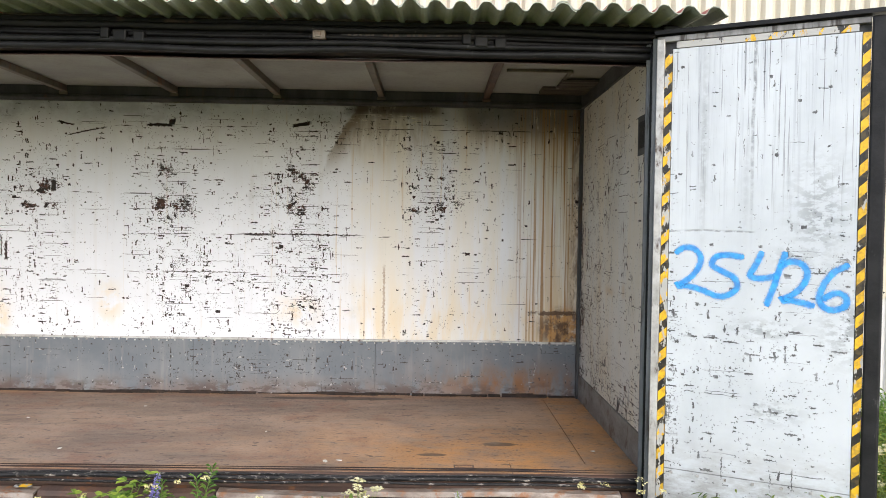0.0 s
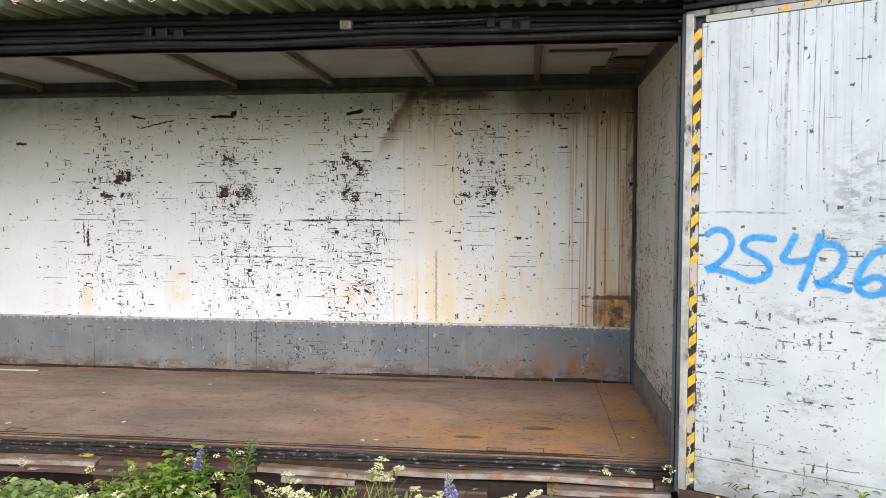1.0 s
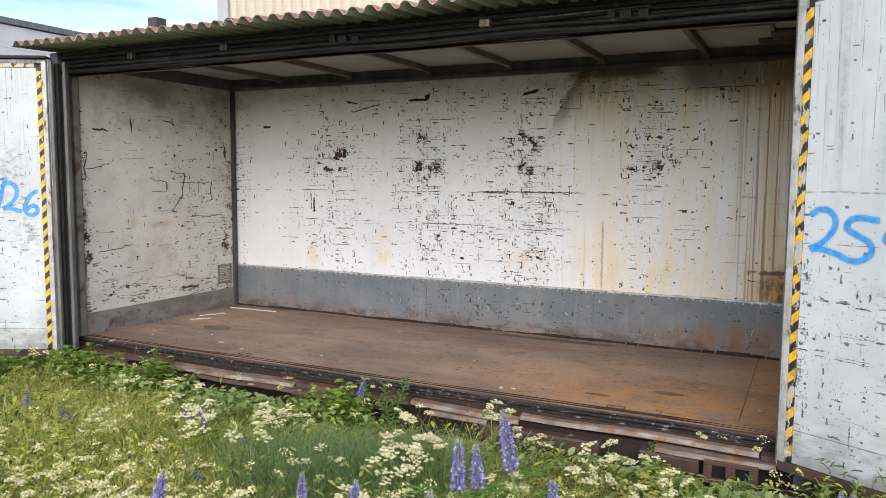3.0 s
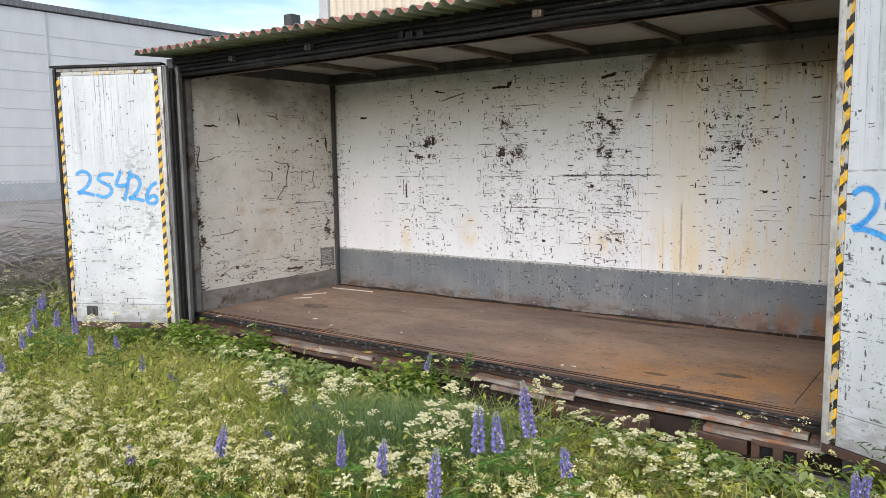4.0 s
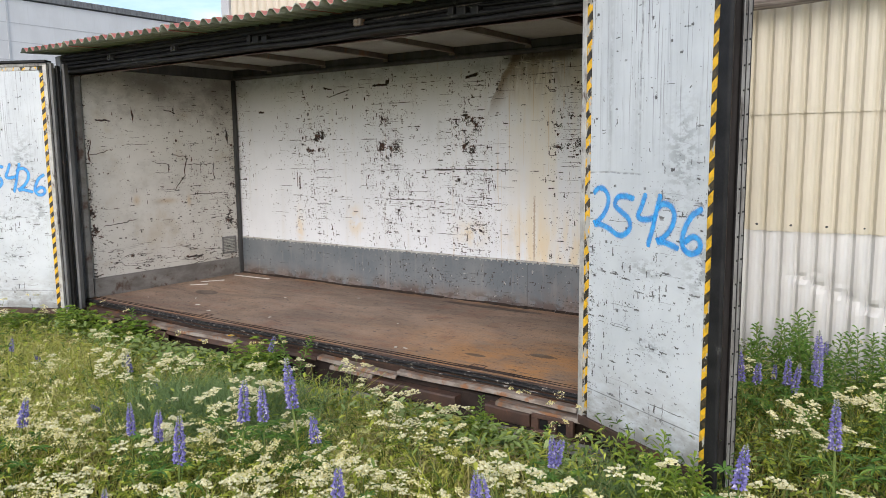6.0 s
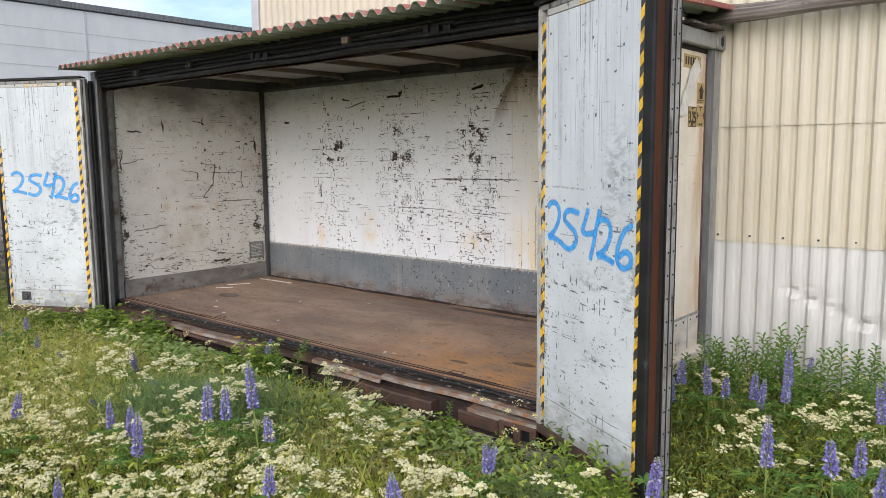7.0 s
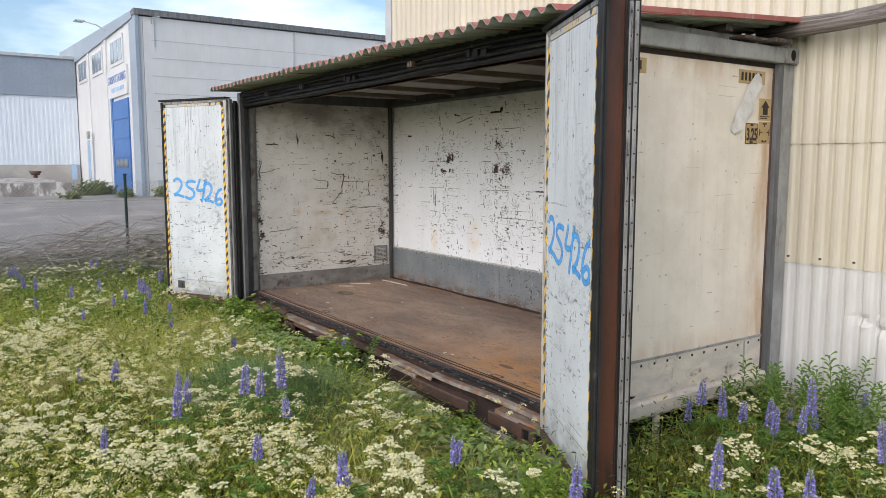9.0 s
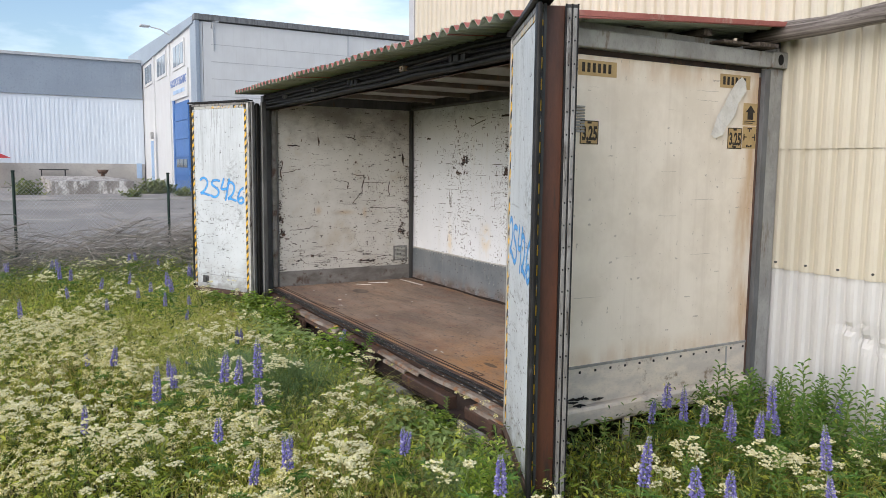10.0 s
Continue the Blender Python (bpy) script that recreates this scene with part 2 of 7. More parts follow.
    wash = g.math("MULTIPLY", g.step(x, 0.55, 1.15), g.step(g.noise(g.scaled(p, (11, 11, 0.7), (3, 0, 7)), 1.0, 5, 0.65), 0.34, 0.60))
    paint = g.mix(g.math("MULTIPLY", wash, 0.55), paint, (0.56, 0.38, 0.16))
    streak = g.math("MULTIPLY", g.step(x, 0.62, 0.98), g.step(g.noise(g.scaled(p, (46, 46, 0.35), (5, 0, 0)), 1.0, 3, 0.6), 0.52, 0.62))
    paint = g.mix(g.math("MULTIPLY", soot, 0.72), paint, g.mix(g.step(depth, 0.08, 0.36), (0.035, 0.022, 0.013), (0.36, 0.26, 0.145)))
    paint = g.mix(g.math("MULTIPLY", streak, 0.9), paint, (0.33, 0.175, 0.055))
    side = g.math("MULTIPLY", g.step(x, 1.17, 1.30), g.step(g.noise(g.scaled(p, (20, 20, 7), (2, 0, 6)), 1.0, 5, 0.7), 0.42, 0.58))
    paint = g.mix(g.math("MULTIPLY", side, 0.8), paint, (0.14, 0.06, 0.022))
    pale = g.math("MULTIPLY", g.step(g.noise(g.scaled(p, (30, 30, 3), (3, 0, 2)), 1.0, 4, 0.7), 0.60, 0.65), g.math("MULTIPLY", g.step(x, 0.80, 0.95), g.step(z, 2.42, 2.60)))
    paint = g.mix(g.math("MULTIPLY", pale, 0.85), paint, (0.66, 0.58, 0.42))
    bx, bz = ragged(g, p, x, z, 2.2)
    box_field = g.math("MULTIPLY", g.step(g.spot(x, z, 1.16, 0.86, 0.24, 0.20), 0.25, 0.75), g.step(g.noise(g.scaled(p, (8, 8, 12)), 1.0, 6, 0.75), 0.38, 0.52))
    paint = g.mix(g.math("MULTIPLY", box_field, 0.9), paint, g.mix(g.step(g.noise(g.scaled(p, (1, 1, 0.5)), 14, 4, 0.7), 0.42, 0.62), (0.10, 0.045, 0.018), (0.46, 0.23, 0.06)))
    shelf = g.top(mark(g, bx, bz, 1.09, 0.985, 0.42, 0.035), mark(g, bx, bz, 1.16, 0.80, 0.10, 0.22))
    paint = g.mix(g.math("MULTIPLY", g.math("MULTIPLY", shelf, g.step(g.noise(p, 12, 5, 0.75), 0.36, 0.52)), 0.9), paint, (0.085, 0.040, 0.017))
    old = g.mix(g.math("MULTIPLY", g.step(g.noise(p, 26, 3), 0.44, 0.62), g.math("MULTIPLY_ADD", heavy, 0.5, 0.3)), (0.017, 0.013, 0.012), (0.082, 0.032, 0.019))
    color = g.mix(worn, paint, old)
    return g.finish(color, g.math("SUBTRACT", g.math("MULTIPLY", g.noise(p, 60, 3), 0.15), worn), 0.003, g.math("ADD", 0.42, g.math("MULTIPLY", worn, 0.4)))


def make_end_wall():
    g = Graph("cracked_white_wall", 0.6)
    p = g.place()
    x, y, z = g.split(p)
    far = g.step(x, 0.0, -1.0)
    spots = lambda *rows: g.total(*[g.spot(y, z, *row) for row in rows])
    # torn cracks that wander along near the foot of the wall
    wave = g.noise(g.scaled(p, (1, 1.6, 7.5)), 1.0, 3, 0.55, 0.7)
    line = g.math("MULTIPLY", g.step(g.math("ABSOLUTE", g.math("SUBTRACT", wave, 0.5)), 0.014, 0.005), g.math("MULTIPLY", g.step(z, 0.86, 0.62), g.step(g.noise(p, 4.0, 3), 0.40, 0.46)))
    ru, rv = ragged(g, p, y, z, 0.45)
    ru = g.math("MULTIPLY_ADD", g.math("SUBTRACT", g.noise(p, 5.0, 2), 0.5), 0.10, ru)
    rv = g.math("MULTIPLY_ADD", g.math("SUBTRACT", g.noise(g.scaled(p, (1, 1, 1), (3, 7, 1)), 5.0, 2), 0.5), 0.09, rv)
    scars = [mark(g, ru, rv, *row) for row in (
        (5.63, 1.69, 0.014, 0.26), (5.555, 1.475, 0.15, 0.018, 1.25), (5.55, 1.805, 0.20, 0.008), (5.80, 1.70, 0.44, 0.008, 0.03), (6.06, 1.60, 0.014, 0.22), (5.30, 1.72, 0.20, 0.008, -0.25),
        (5.39, 1.66, 0.016, 0.08), (5.32, 1.60, 0.26, 0.006), (5.95, 1.33, 0.50, 0.007), (4.62, 2.19, 0.16, 0.018), (4.97, 2.26, 0.03, 0.10, -3.0), (5.45, 2.31, 0.14, 0.012, -0.15),
        (4.44, 1.86, 0.014, 0.22), (4.56, 1.84, 0.22, 0.009, 0.15), (4.75, 1.05, 0.38, 0.009, 0.12), (6.26, 2.04, 0.03, 0.14, -2.0))]
    scars = g.math("MULTIPLY", g.top(*scars), far)
    # on the other end the cracks run upwards
    wave2 = g.noise(g.scaled(p, (1, 4.5, 2.0), (3, 1, 4)), 1.0, 3, 0.6, 0.9)
    line2 = g.math("MULTIPLY", g.step(g.math("ABSOLUTE", g.math("SUBTRACT", wave2, 0.5)), 0.010, 0.004), g.math("MULTIPLY", g.math("SUBTRACT", 1.0, far), g.step(g.noise(p, 2.6, 2), 0.50, 0.54)))
    density = g.total(0.07, g.math("MULTIPLY", spots((5.9, 1.4, 0.5, 0.8)), 0.22), g.math("MULTIPLY", spots((6.34, 1.2, 0.12, 0.9), (6.33, 1.0, 0.16, 0.10)), 0.7), g.math("MULTIPLY", spots((4.43, 1.05, 0.12, 0.22), (4.42, 1.4, 0.05, 0.9)), 0.7),
                      g.math("MULTIPLY", spots((5.2, 0.56, 1.2, 0.10)), 0.40), g.math("MULTIPLY", g.math("SUBTRACT", 1.0, far), 0.08), g.math("MULTIPLY", g.step(g.noise(p, 1.7, 2), 0.45, 0.7), 0.10))
    worn = g.top(chips(g, p, y, z, density, 4.0, 0.35), line, line2, scars)
    fog = g.noise(p, 1.3, 5, 0.6)
    paint = g.mix(g.step(fog, 0.35, 0.7), (0.655, 0.645, 0.61), (0.555, 0.545, 0.51))
    soil = g.step(g.noise(p, 2.6, 5, 0.7), 0.52, 0.72)
    paint = g.mix(g.math("MULTIPLY", soil, 0.35), paint, (0.50, 0.42, 0.29))
    tan = g.math("MULTIPLY", g.math("SUBTRACT", 1.0, far), g.step(g.noise(g.scaled(p, (2, 5, 0.8), (2, 2, 2)), 1.0, 5, 0.65), 0.35, 0.65))
    paint = g.mix(g.math("MULTIPLY", tan, 0.55), paint, (0.66, 0.57, 0.42))
    blot = g.math("MULTIPLY", g.top(g.spot(y, z, 4.96, 1.30, 0.04, 0.05), g.spot(y, z, 5.35, 1.27, 0.12, 0.03), g.spot(y, z, 5.66, 1.26, 0.03, 0.06)), 0.5)
    paint = g.mix(blot, paint, (0.52, 0.34, 0.14))
    # grimy blotches, plus the ceiling shadow painted darker up the far end
    grime_and_shade = g.math("MULTIPLY", g.step(g.math("ADD", g.noise(g.scaled(p, (2, 2, 3), (1, 0, 5)), 1.0, 6, 0.7), g.math("MULTIPLY", g.math("MULTIPLY", g.step(z, 1.9, 2.73), far), 0.32)), 0.52, 1.0), g.math("MULTIPLY_ADD", far, 0.42, 0.30))
    paint = g.mix(grime_and_shade, paint, (0.115, 0.10, 0.085))
    color = g.mix(worn, paint, g.mix(g.step(g.noise(p, 20, 3), 0.45, 0.62), (0.022, 0.016, 0.014), (0.085, 0.040, 0.025)))
    return g.finish(color, g.math("SUBTRACT", 0.0, worn), 0.003)


def make_kick_band():
    g = Graph("scuffed_blue_grey_band", 0.5)
    p = g.place()
    x, y, z = g.split(p)
    base = g.mix(g.step(g.noise(p, 2.2, 5, 0.6), 0.35, 0.68), (0.125, 0.145, 0.165), (0.178, 0.195, 0.208))
    run = g.step(g.noise(g.scaled(p, (16, 16, 1.4)), 1.0, 4, 0.6), 0.52, 0.72)
    base = g.mix(g.math("MULTIPLY", run, 0.35), base, (0.30, 0.29, 0.27))
    rusty = g.math("MULTIPLY", g.top(g.spot(x, z, 0.75, 0.36, 0.75, 0.16), g.math("MULTIPLY", g.step(z, 0.48, 0.28), 0.35)), g.step(g.noise(g.scaled(p, (5, 5, 2.5)), 1.0, 5, 0.65), 0.36, 0.6))
    base = g.mix(rusty, base, (0.22, 0.10, 0.035))
    worn = chips(g, p, x, z, g.total(0.03, g.math("MULTIPLY", g.spot(x, z, -1.5, 0.5, 0.9, 0.4), 0.22), g.math("MULTIPLY", g.noise(p, 2, 2), 0.1)), 8.0, 1.6)
    edge = g.math("MULTIPLY", g.step(z, 0.42, 0.29), g.step(g.noise(g.scaled(p, (5, 5, 11)), 1.0, 5, 0.7), 0.44, 0.56))
    base = g.mix(g.math("MULTIPLY", edge, 0.8), base, (0.075, 0.048, 0.036))
    color = g.mix(worn, base, g.mix(g.step(g.noise(p, 21, 3), 0.56, 0.60), (0.035, 0.028, 0.026), (0.34, 0.34, 0.33)))
    return g.finish(color, g.math("SUBTRACT", g.math("MULTIPLY", g.noise(p, 40, 3), 0.3), worn), 0.002)


def make_deck():
    g = Graph("rusty_brown_floor", 0.62)
    p = g.place()
    x, y, z = g.split(p)
    big = g.noise(g.scaled(p, (0.8, 1.6, 1)), 1.0, 6, 0.62, 0.5)
    base = g.mix(g.step(big, 0.36, 0.62), (0.37, 0.255, 0.18), (0.19, 0.137, 0.106))
    base = g.mix(g.math("MULTIPLY", g.step(g.noise(g.scaled(p, (2, 7, 1), (3, 0, 0)), 1.0, 5, 0.65), 0.46, 0.66), 0.7), base, (0.30, 0.215, 0.17))
    scuff = g.step(g.noise(g.scaled(p, (5, 26, 1), (7, 2, 0)), 1.0, 5, 0.7, 0.4), 0.54, 0.66)
    base = g.mix(g.math("MULTIPLY", scuff, 0.5), base, (0.085, 0.062, 0.052))
    warm = g.math("MULTIPLY", g.top(g.spot(x, y, 0.7, 4.7, 1.5, 0.75), g.math("MULTIPLY", g.step(x, 0.85, 1.05), 0.9), g.math("MULTIPLY", g.step(y, 4.55, 4.36), 0.5), g.math("MULTIPLY", g.step(y, 6.25, 6.4), 0.5)), g.step(g.noise(p, 2.5, 6, 0.68), 0.28, 0.60))
    base = g.mix(g.math("MULTIPLY", warm, 0.85), base, (0.52, 0.245, 0.07))
    rail = g.math("MULTIPLY", g.step(x, 0.4, -0.6), g.step(g.noise(p, 3.1, 5, 0.7), 0.48, 0.68))
    base = g.mix(g.math("MULTIPLY", rail, 0.55), base, (0.225, 0.10, 0.06))
    spill = g.top(g.spot(x, y, -3.92, 5.25, 0.17, 0.10), g.spot(x, y, -0.75, 6.28, 0.62, 0.05), g.spot(x, y, 0.5, 4.97, 0.11, 0.045), g.spot(x, y, 0.05, 4.72, 0.09, 0.03))
    spill = g.step(g.math("ADD", spill, g.math("MULTIPLY", g.noise(p, 6, 4, 0.7), 0.5)), 0.54, 0.70)
    specks = g.top(g.step(g.noise(g.scaled(p, (14, 24, 1), (9, 0, 0)), 1.0, 3, 0.6), 0.64, 0.69), g.step(g.noise(g.scaled(p, (4, 9, 1), (1, 6, 0)), 1.0, 5, 0.7), 0.66, 0.74))
    base = g.mix(g.math("MULTIPLY", g.top(spill, specks), 0.8), base, (0.038, 0.028, 0.024))
    pale = g.step(g.noise(g.scaled(p, (30, 44, 1), (4, 5, 0)), 1.0, 2, 0.5), 0.755, 0.78)
    base = g.mix(g.math("MULTIPLY", pale, 0.8), base, (0.42, 0.37, 0.32))
    mark = g.top(flakes(g, x, y, 7, 26, 0.10, 3.0), flakes(g, g.math("ADD", x, g.math("MULTIPLY", y, 0.6)), y, 4, 40, 0.07, 17.0), flakes(g, x, y, 22, 30, 0.10, 29.0), flakes(g, x, y, 45, 60, 0.10, 41.0))
    mark = g.math("MULTIPLY", mark, g.step(g.noise(p, 17, 5, 0.75), 0.40, 0.62))
    base = g.mix(g.math("MULTIPLY", mark, 0.75), base, (0.045, 0.034, 0.03))
    grey = g.step(g.noise(g.scaled(p, (3.4, 9, 1), (11, 4, 0)), 1.0, 6, 0.75, 0.5), 0.46, 0.66)
    base = g.mix(g.math("MULTIPLY", grey, 0.5), base, (0.25, 0.20, 0.16))
    fine = g.noise(p, 70, 4, 0.7)
    base = g.mix(g.step(fine, 0.5, 0.72), base, g.mix(0.6, base, (0.07, 0.048, 0.04)))
    return g.finish(base, g.math("ADD", fine, g.math("MULTIPLY", big, 2.0)), 0.003, g.math("ADD", 0.42, g.math("MULTIPLY", big, 0.35)))


def make_door_paint():
    g = Graph("scratched_pale_door", 0.45)
    p = g.place(True)
    x, y, z = g.split(p)
    base = g.mix(g.step(g.noise(p, 1.5, 5, 0.6), 0.34, 0.68), (0.575, 0.615, 0.645), (0.49, 0.53, 0.56))
    grime_and_shade = g.step(g.noise(g.scaled(p, (2.2, 2.2, 1.2), (6, 0, 0)), 1.0, 7, 0.72, 0.4), 0.44, 0.72)
    base = g.mix(g.math("MULTIPLY", grime_and_shade, 0.42), base, (0.40, 0.435, 0.46))
    run = g.math("MULTIPLY", g.step(g.noise(g.scaled(p, (38, 38, 0.6)), 1.0, 5, 0.7), 0.50, 0.70), g.step(z, 1.25, 2.6))
    base = g.mix(g.math("MULTIPLY", run, 0.85), base, (0.33, 0.36, 0.40))
    drip = g.math("MULTIPLY", g.step(g.noise(g.scaled(p, (70, 70, 1.3), (9, 0, 0)), 1.0, 4, 0.65), 0.57, 0.65), g.step(z, 1.6, 2.4))
    base = g.mix(g.math("MULTIPLY", drip, 0.9), base, (0.12, 0.13, 0.145))
    wide = g.math("MULTIPLY", g.top(g.spot(x, z, 0.25, 2.15, 0.018, 0.45), g.math("MULTIPLY", g.spot(x, z, 0.46, 1.95, 0.016, 0.3), 0.5)), g.step(g.noise(p, 22, 4, 0.7), 0.30, 0.60))
    base = g.mix(g.math("MULTIPLY", wide, 0.7), base, (0.27, 0.29, 0.31))
    smear = g.math("MULTIPLY", g.top(g.spot(x, z, 0.80, 1.80, 0.11, 0.22), g.spot(x, z, 0.68, 1.57, 0.07, 0.05), g.spot(x, z, 0.57, 1.20, 0.14, 0.045), g.spot(x, z, 0.93, 1.25, 0.10, 0.16), g.spot(x, z, 0.62, 0.78, 0.10, 0.05)), g.step(g.noise(g.scaled(p, (14, 14, 26)), 1.0, 5, 0.68), 0.45, 0.56))
    base = g.mix(g.math("MULTIPLY", smear, 0.75), base, (0.24, 0.26, 0.275))
    soft = g.step(g.noise(p, 30, 4, 0.7), 0.34, 0.56)
    bend = g.math("MULTIPLY", g.math("SUBTRACT", g.noise(p, 2.5, 3), 0.5), 0.04)
    patch_line = g.top(g.math("MULTIPLY", g.math("MULTIPLY", g.step(g.math("ABSOLUTE", g.math("SUBTRACT", g.math("ADD", z, bend), 1.697)), 0.008, 0.002), g.step(x, 0.52, 0.48)), soft),
                       g.math("MULTIPLY", g.math("MULTIPLY", g.step(g.math("ABSOLUTE", g.math("SUBTRACT", g.math("ADD", x, bend), 0.49)), 0.012, 0.003), g.step(z, 1.69, 1.72)), g.math("MULTIPLY", soft, g.step(z, 1.5, 2.5))))
    dirt = g.math("MULTIPLY", g.step(z, 0.72, 0.27), g.step(g.noise(g.scaled(p, (4, 4, 10)), 1.0, 6, 0.72), 0.34, 0.62))
    base = g.mix(g.math("MULTIPLY", dirt, 0.6), base, (0.16, 0.135, 0.11))
    worn = chips(g, p, x, z, g.total(0.015, g.math("MULTIPLY", g.spot(x, z, 0.5, 0.98, 0.7, 0.50), 0.24), g.math("MULTIPLY", g.spot(x, z, 0.10, 0.9, 0.05, 0.6), 0.6), g.math("MULTIPLY", g.spot(x, z, 0.85, 1.55, 0.2, 0.18), 0.3), g.math("MULTIPLY", g.noise(p, 2, 2), 0.07)), 13.0)
    worn = g.top(worn, g.math("MULTIPLY", patch_line, 0.65))
    seam = g.math("MULTIPLY", g.math("SUBTRACT", g.step(z, 0.418, 0.420), g.step(z, 0.424, 0.426)), 0.7)
    color = g.mix(g.math("MULTIPLY", g.math("MULTIPLY", g.top(worn, seam), 0.9), g.step(g.noise(p, 12, 3), 0.25, 0.55)), base, (0.030, 0.028, 0.028))
    return g.finish(color, g.math("SUBTRACT", g.math("MULTIPLY", g.noise(p, 9, 2), 0.6), worn), 0.002)


def make_tape():
    g = Graph("worn_hazard_tape", 0.45)
    p = g.place(True)
    x, y, z = g.split(p)
    turn = g.math("FRACT", g.math("DIVIDE", g.math("SUBTRACT", g.math("MULTIPLY", z, 1.0), g.math("MULTIPLY", x, 0.95)), 0.105))
    black = g.math("GREATER_THAN", turn, 0.52)
    base = g.mix(black, (0.80, 0.47, 0.018), (0.016, 0.016, 0.016))
    base = g.mix(g.math("MULTIPLY", g.step(g.noise(p, 17, 5, 0.75), 0.42, 0.68), 0.6), base, (0.14, 0.10, 0.04))
    gone = g.step(g.math("ADD", g.noise(g.scaled(p, (22, 22, 9)), 1.0, 4, 0.7), g.total(g.math("MULTIPLY", g.step(x, 0.5, 0.2), 0.075), g.math("MULTIPLY", g.step(z, 2.665, 2.668), 0.17))), 0.60, 0.64)
    return g.finish(g.mix(gone, base, (0.42, 0.42, 0.40)), g.noise(p, 50, 2), 0.001)


def make_plain(name, light, dark, rough=0.6, metal=0.0, size=6.0, grain=60.0, stain=None, stain_from=0.55, local=False, stretch=(1, 1, 1), depth=0.002):
    g = Graph(name, rough, metal)
    if max(dark) < 0.06 or rough > 0.85:
        g.bsdf.inputs["Specular IOR Level"].default_value = 0.22
    p = g.scaled(g.place(local), stretch)
    base = g.mix(g.step(g.noise(p, size, 5, 0.62), 0.35, 0.66), light, dark)
    fine = g.noise(p, grain, 3, 0.65)
    mid = tuple(0.6 * a + 0.4 * b for a, b in zip(dark, (0.02, 0.02, 0.02)))
    base = g.mix(g.math("MULTIPLY", g.step(fine, 0.5, 0.75), 0.35), base, mid)
    if stain:
        base = g.mix(g.step(g.noise(g.scaled(p, (1, 1, 0.45), (3, 5, 1)), size * 1.7, 5, 0.68), stain_from, stain_from + 0.14), base, stain)
    return g.finish(base, fine, depth, g.math("ADD", rough - 0.1, g.math("MULTIPLY", fine, 0.2)))


def make_leaf(name, colors, rough=0.55, dry=None, object_random=False, dry_from=0.55, glow=0.25):
    """Leaves vary from one to the next; light shines through them."""
    g = Graph(name, rough)
    g.bsdf.inputs["Specular IOR Level"].default_value = 0.3
    pick = g.random() if object_random else g.island()
    ramp = g.nodes.new("ShaderNodeValToRGB")
    while len(ramp.color_ramp.elements) < len(colors):
        ramp.color_ramp.elements.new(0.5)
    for i, c in enumerate(colors):
        ramp.color_ramp.elements[i].position, ramp.color_ramp.elements[i].color = i / (len(colors) - 1), (*c, 1)
    g.put(pick, ramp.inputs["Fac"])
    base = ramp.outputs["Color"]
    if dry:
        p = g.place()
        base = g.mix(g.math("MULTIPLY", g.step(g.math("ADD", g.noise(p, 1.1, 3), g.math("MULTIPLY", g.math("SUBTRACT", g.island(), 0.5), 0.35)), dry_from, dry_from + 0.18), 0.85), base, dry)
    g.finish(base)
    thin = g.nodes.new("ShaderNodeBsdfTranslucent")
    g.put(base, thin.inputs["Color"])
    both = g.nodes.new("ShaderNodeMixShader")
    both.inputs[0].default_value = glow
    g.links.new(g.bsdf.outputs[0], both.inputs[1])
    g.links.new(thin.outputs[0], both.inputs[2])
    g.links.new(both.outputs[0], g.nodes["Material Output"].inputs["Surface"])
    return g.material


def make_spray():
    g = Graph("blue_spray_paint", 0.5)
    uv = g.nodes.new("ShaderNodeTexCoord").outputs["UV"]
    u, v, w = g.split(uv)
    p = g.place(True)
    base = g.mix(g.step(g.noise(p, 25, 3), 0.35, 0.65), (0.008, 0.22, 0.62), (0.03, 0.36, 0.78))
    g.finish(base)
    off = g.math("MULTIPLY", g.math("ABSOLUTE", g.math("SUBTRACT", v, 0.5)), 2.0)
    cover = g.math("ADD", g.step(off, 1.05, 0.0), g.math("MULTIPLY", g.math("SUBTRACT", g.noise(p, 160, 4, 0.75), 0.5), 0.7))
    cover = g.math("MULTIPLY", g.step(cover, 0.05, 0.95), g.step(off, 1.0, 0.7))
    thin = g.math("MULTIPLY", cover, g.math("ADD", 0.45, g.math("MULTIPLY", g.noise(p, 22, 4, 0.7), 0.85)))
    clear = g.nodes.new("ShaderNodeBsdfTransparent")
    both = g.nodes.new("ShaderNodeMixShader")
    g.put(g.math("MINIMUM", thin, 1.0), both.inputs[0])
    g.links.new(clear.outputs[0], both.inputs[1])
    g.links.new(g.bsdf.outputs[0], both.inputs[2])
    g.links.new(both.outputs[0], g.nodes["Material Output"].inputs["Surface"])
    return g.material


def make_ground():
    g = Graph("meadow_soil", 0.9)
    p = g.place()
    base = g.mix(g.step(g.noise(p, 1.3, 6, 0.65), 0.36, 0.64), (0.018, 0.020, 0.009), (0.030, 0.025, 0.015))
    base = g.mix(g.math("MULTIPLY", g.step(g.noise(p, 14, 4, 0.7), 0.5, 0.7), 0.6), base, (0.11, 0.092, 0.05))
    base = g.mix(g.math("MULTIPLY", g.step(g.noise(g.scaled(p, (1, 1, 1), (7, 3, 0)), 5, 6, 0.75), 0.44, 0.60), 0.8), base, (0.062, 0.082, 0.022))
    return g.finish(base, g.noise(p, 25, 4, 0.7), 0.03)


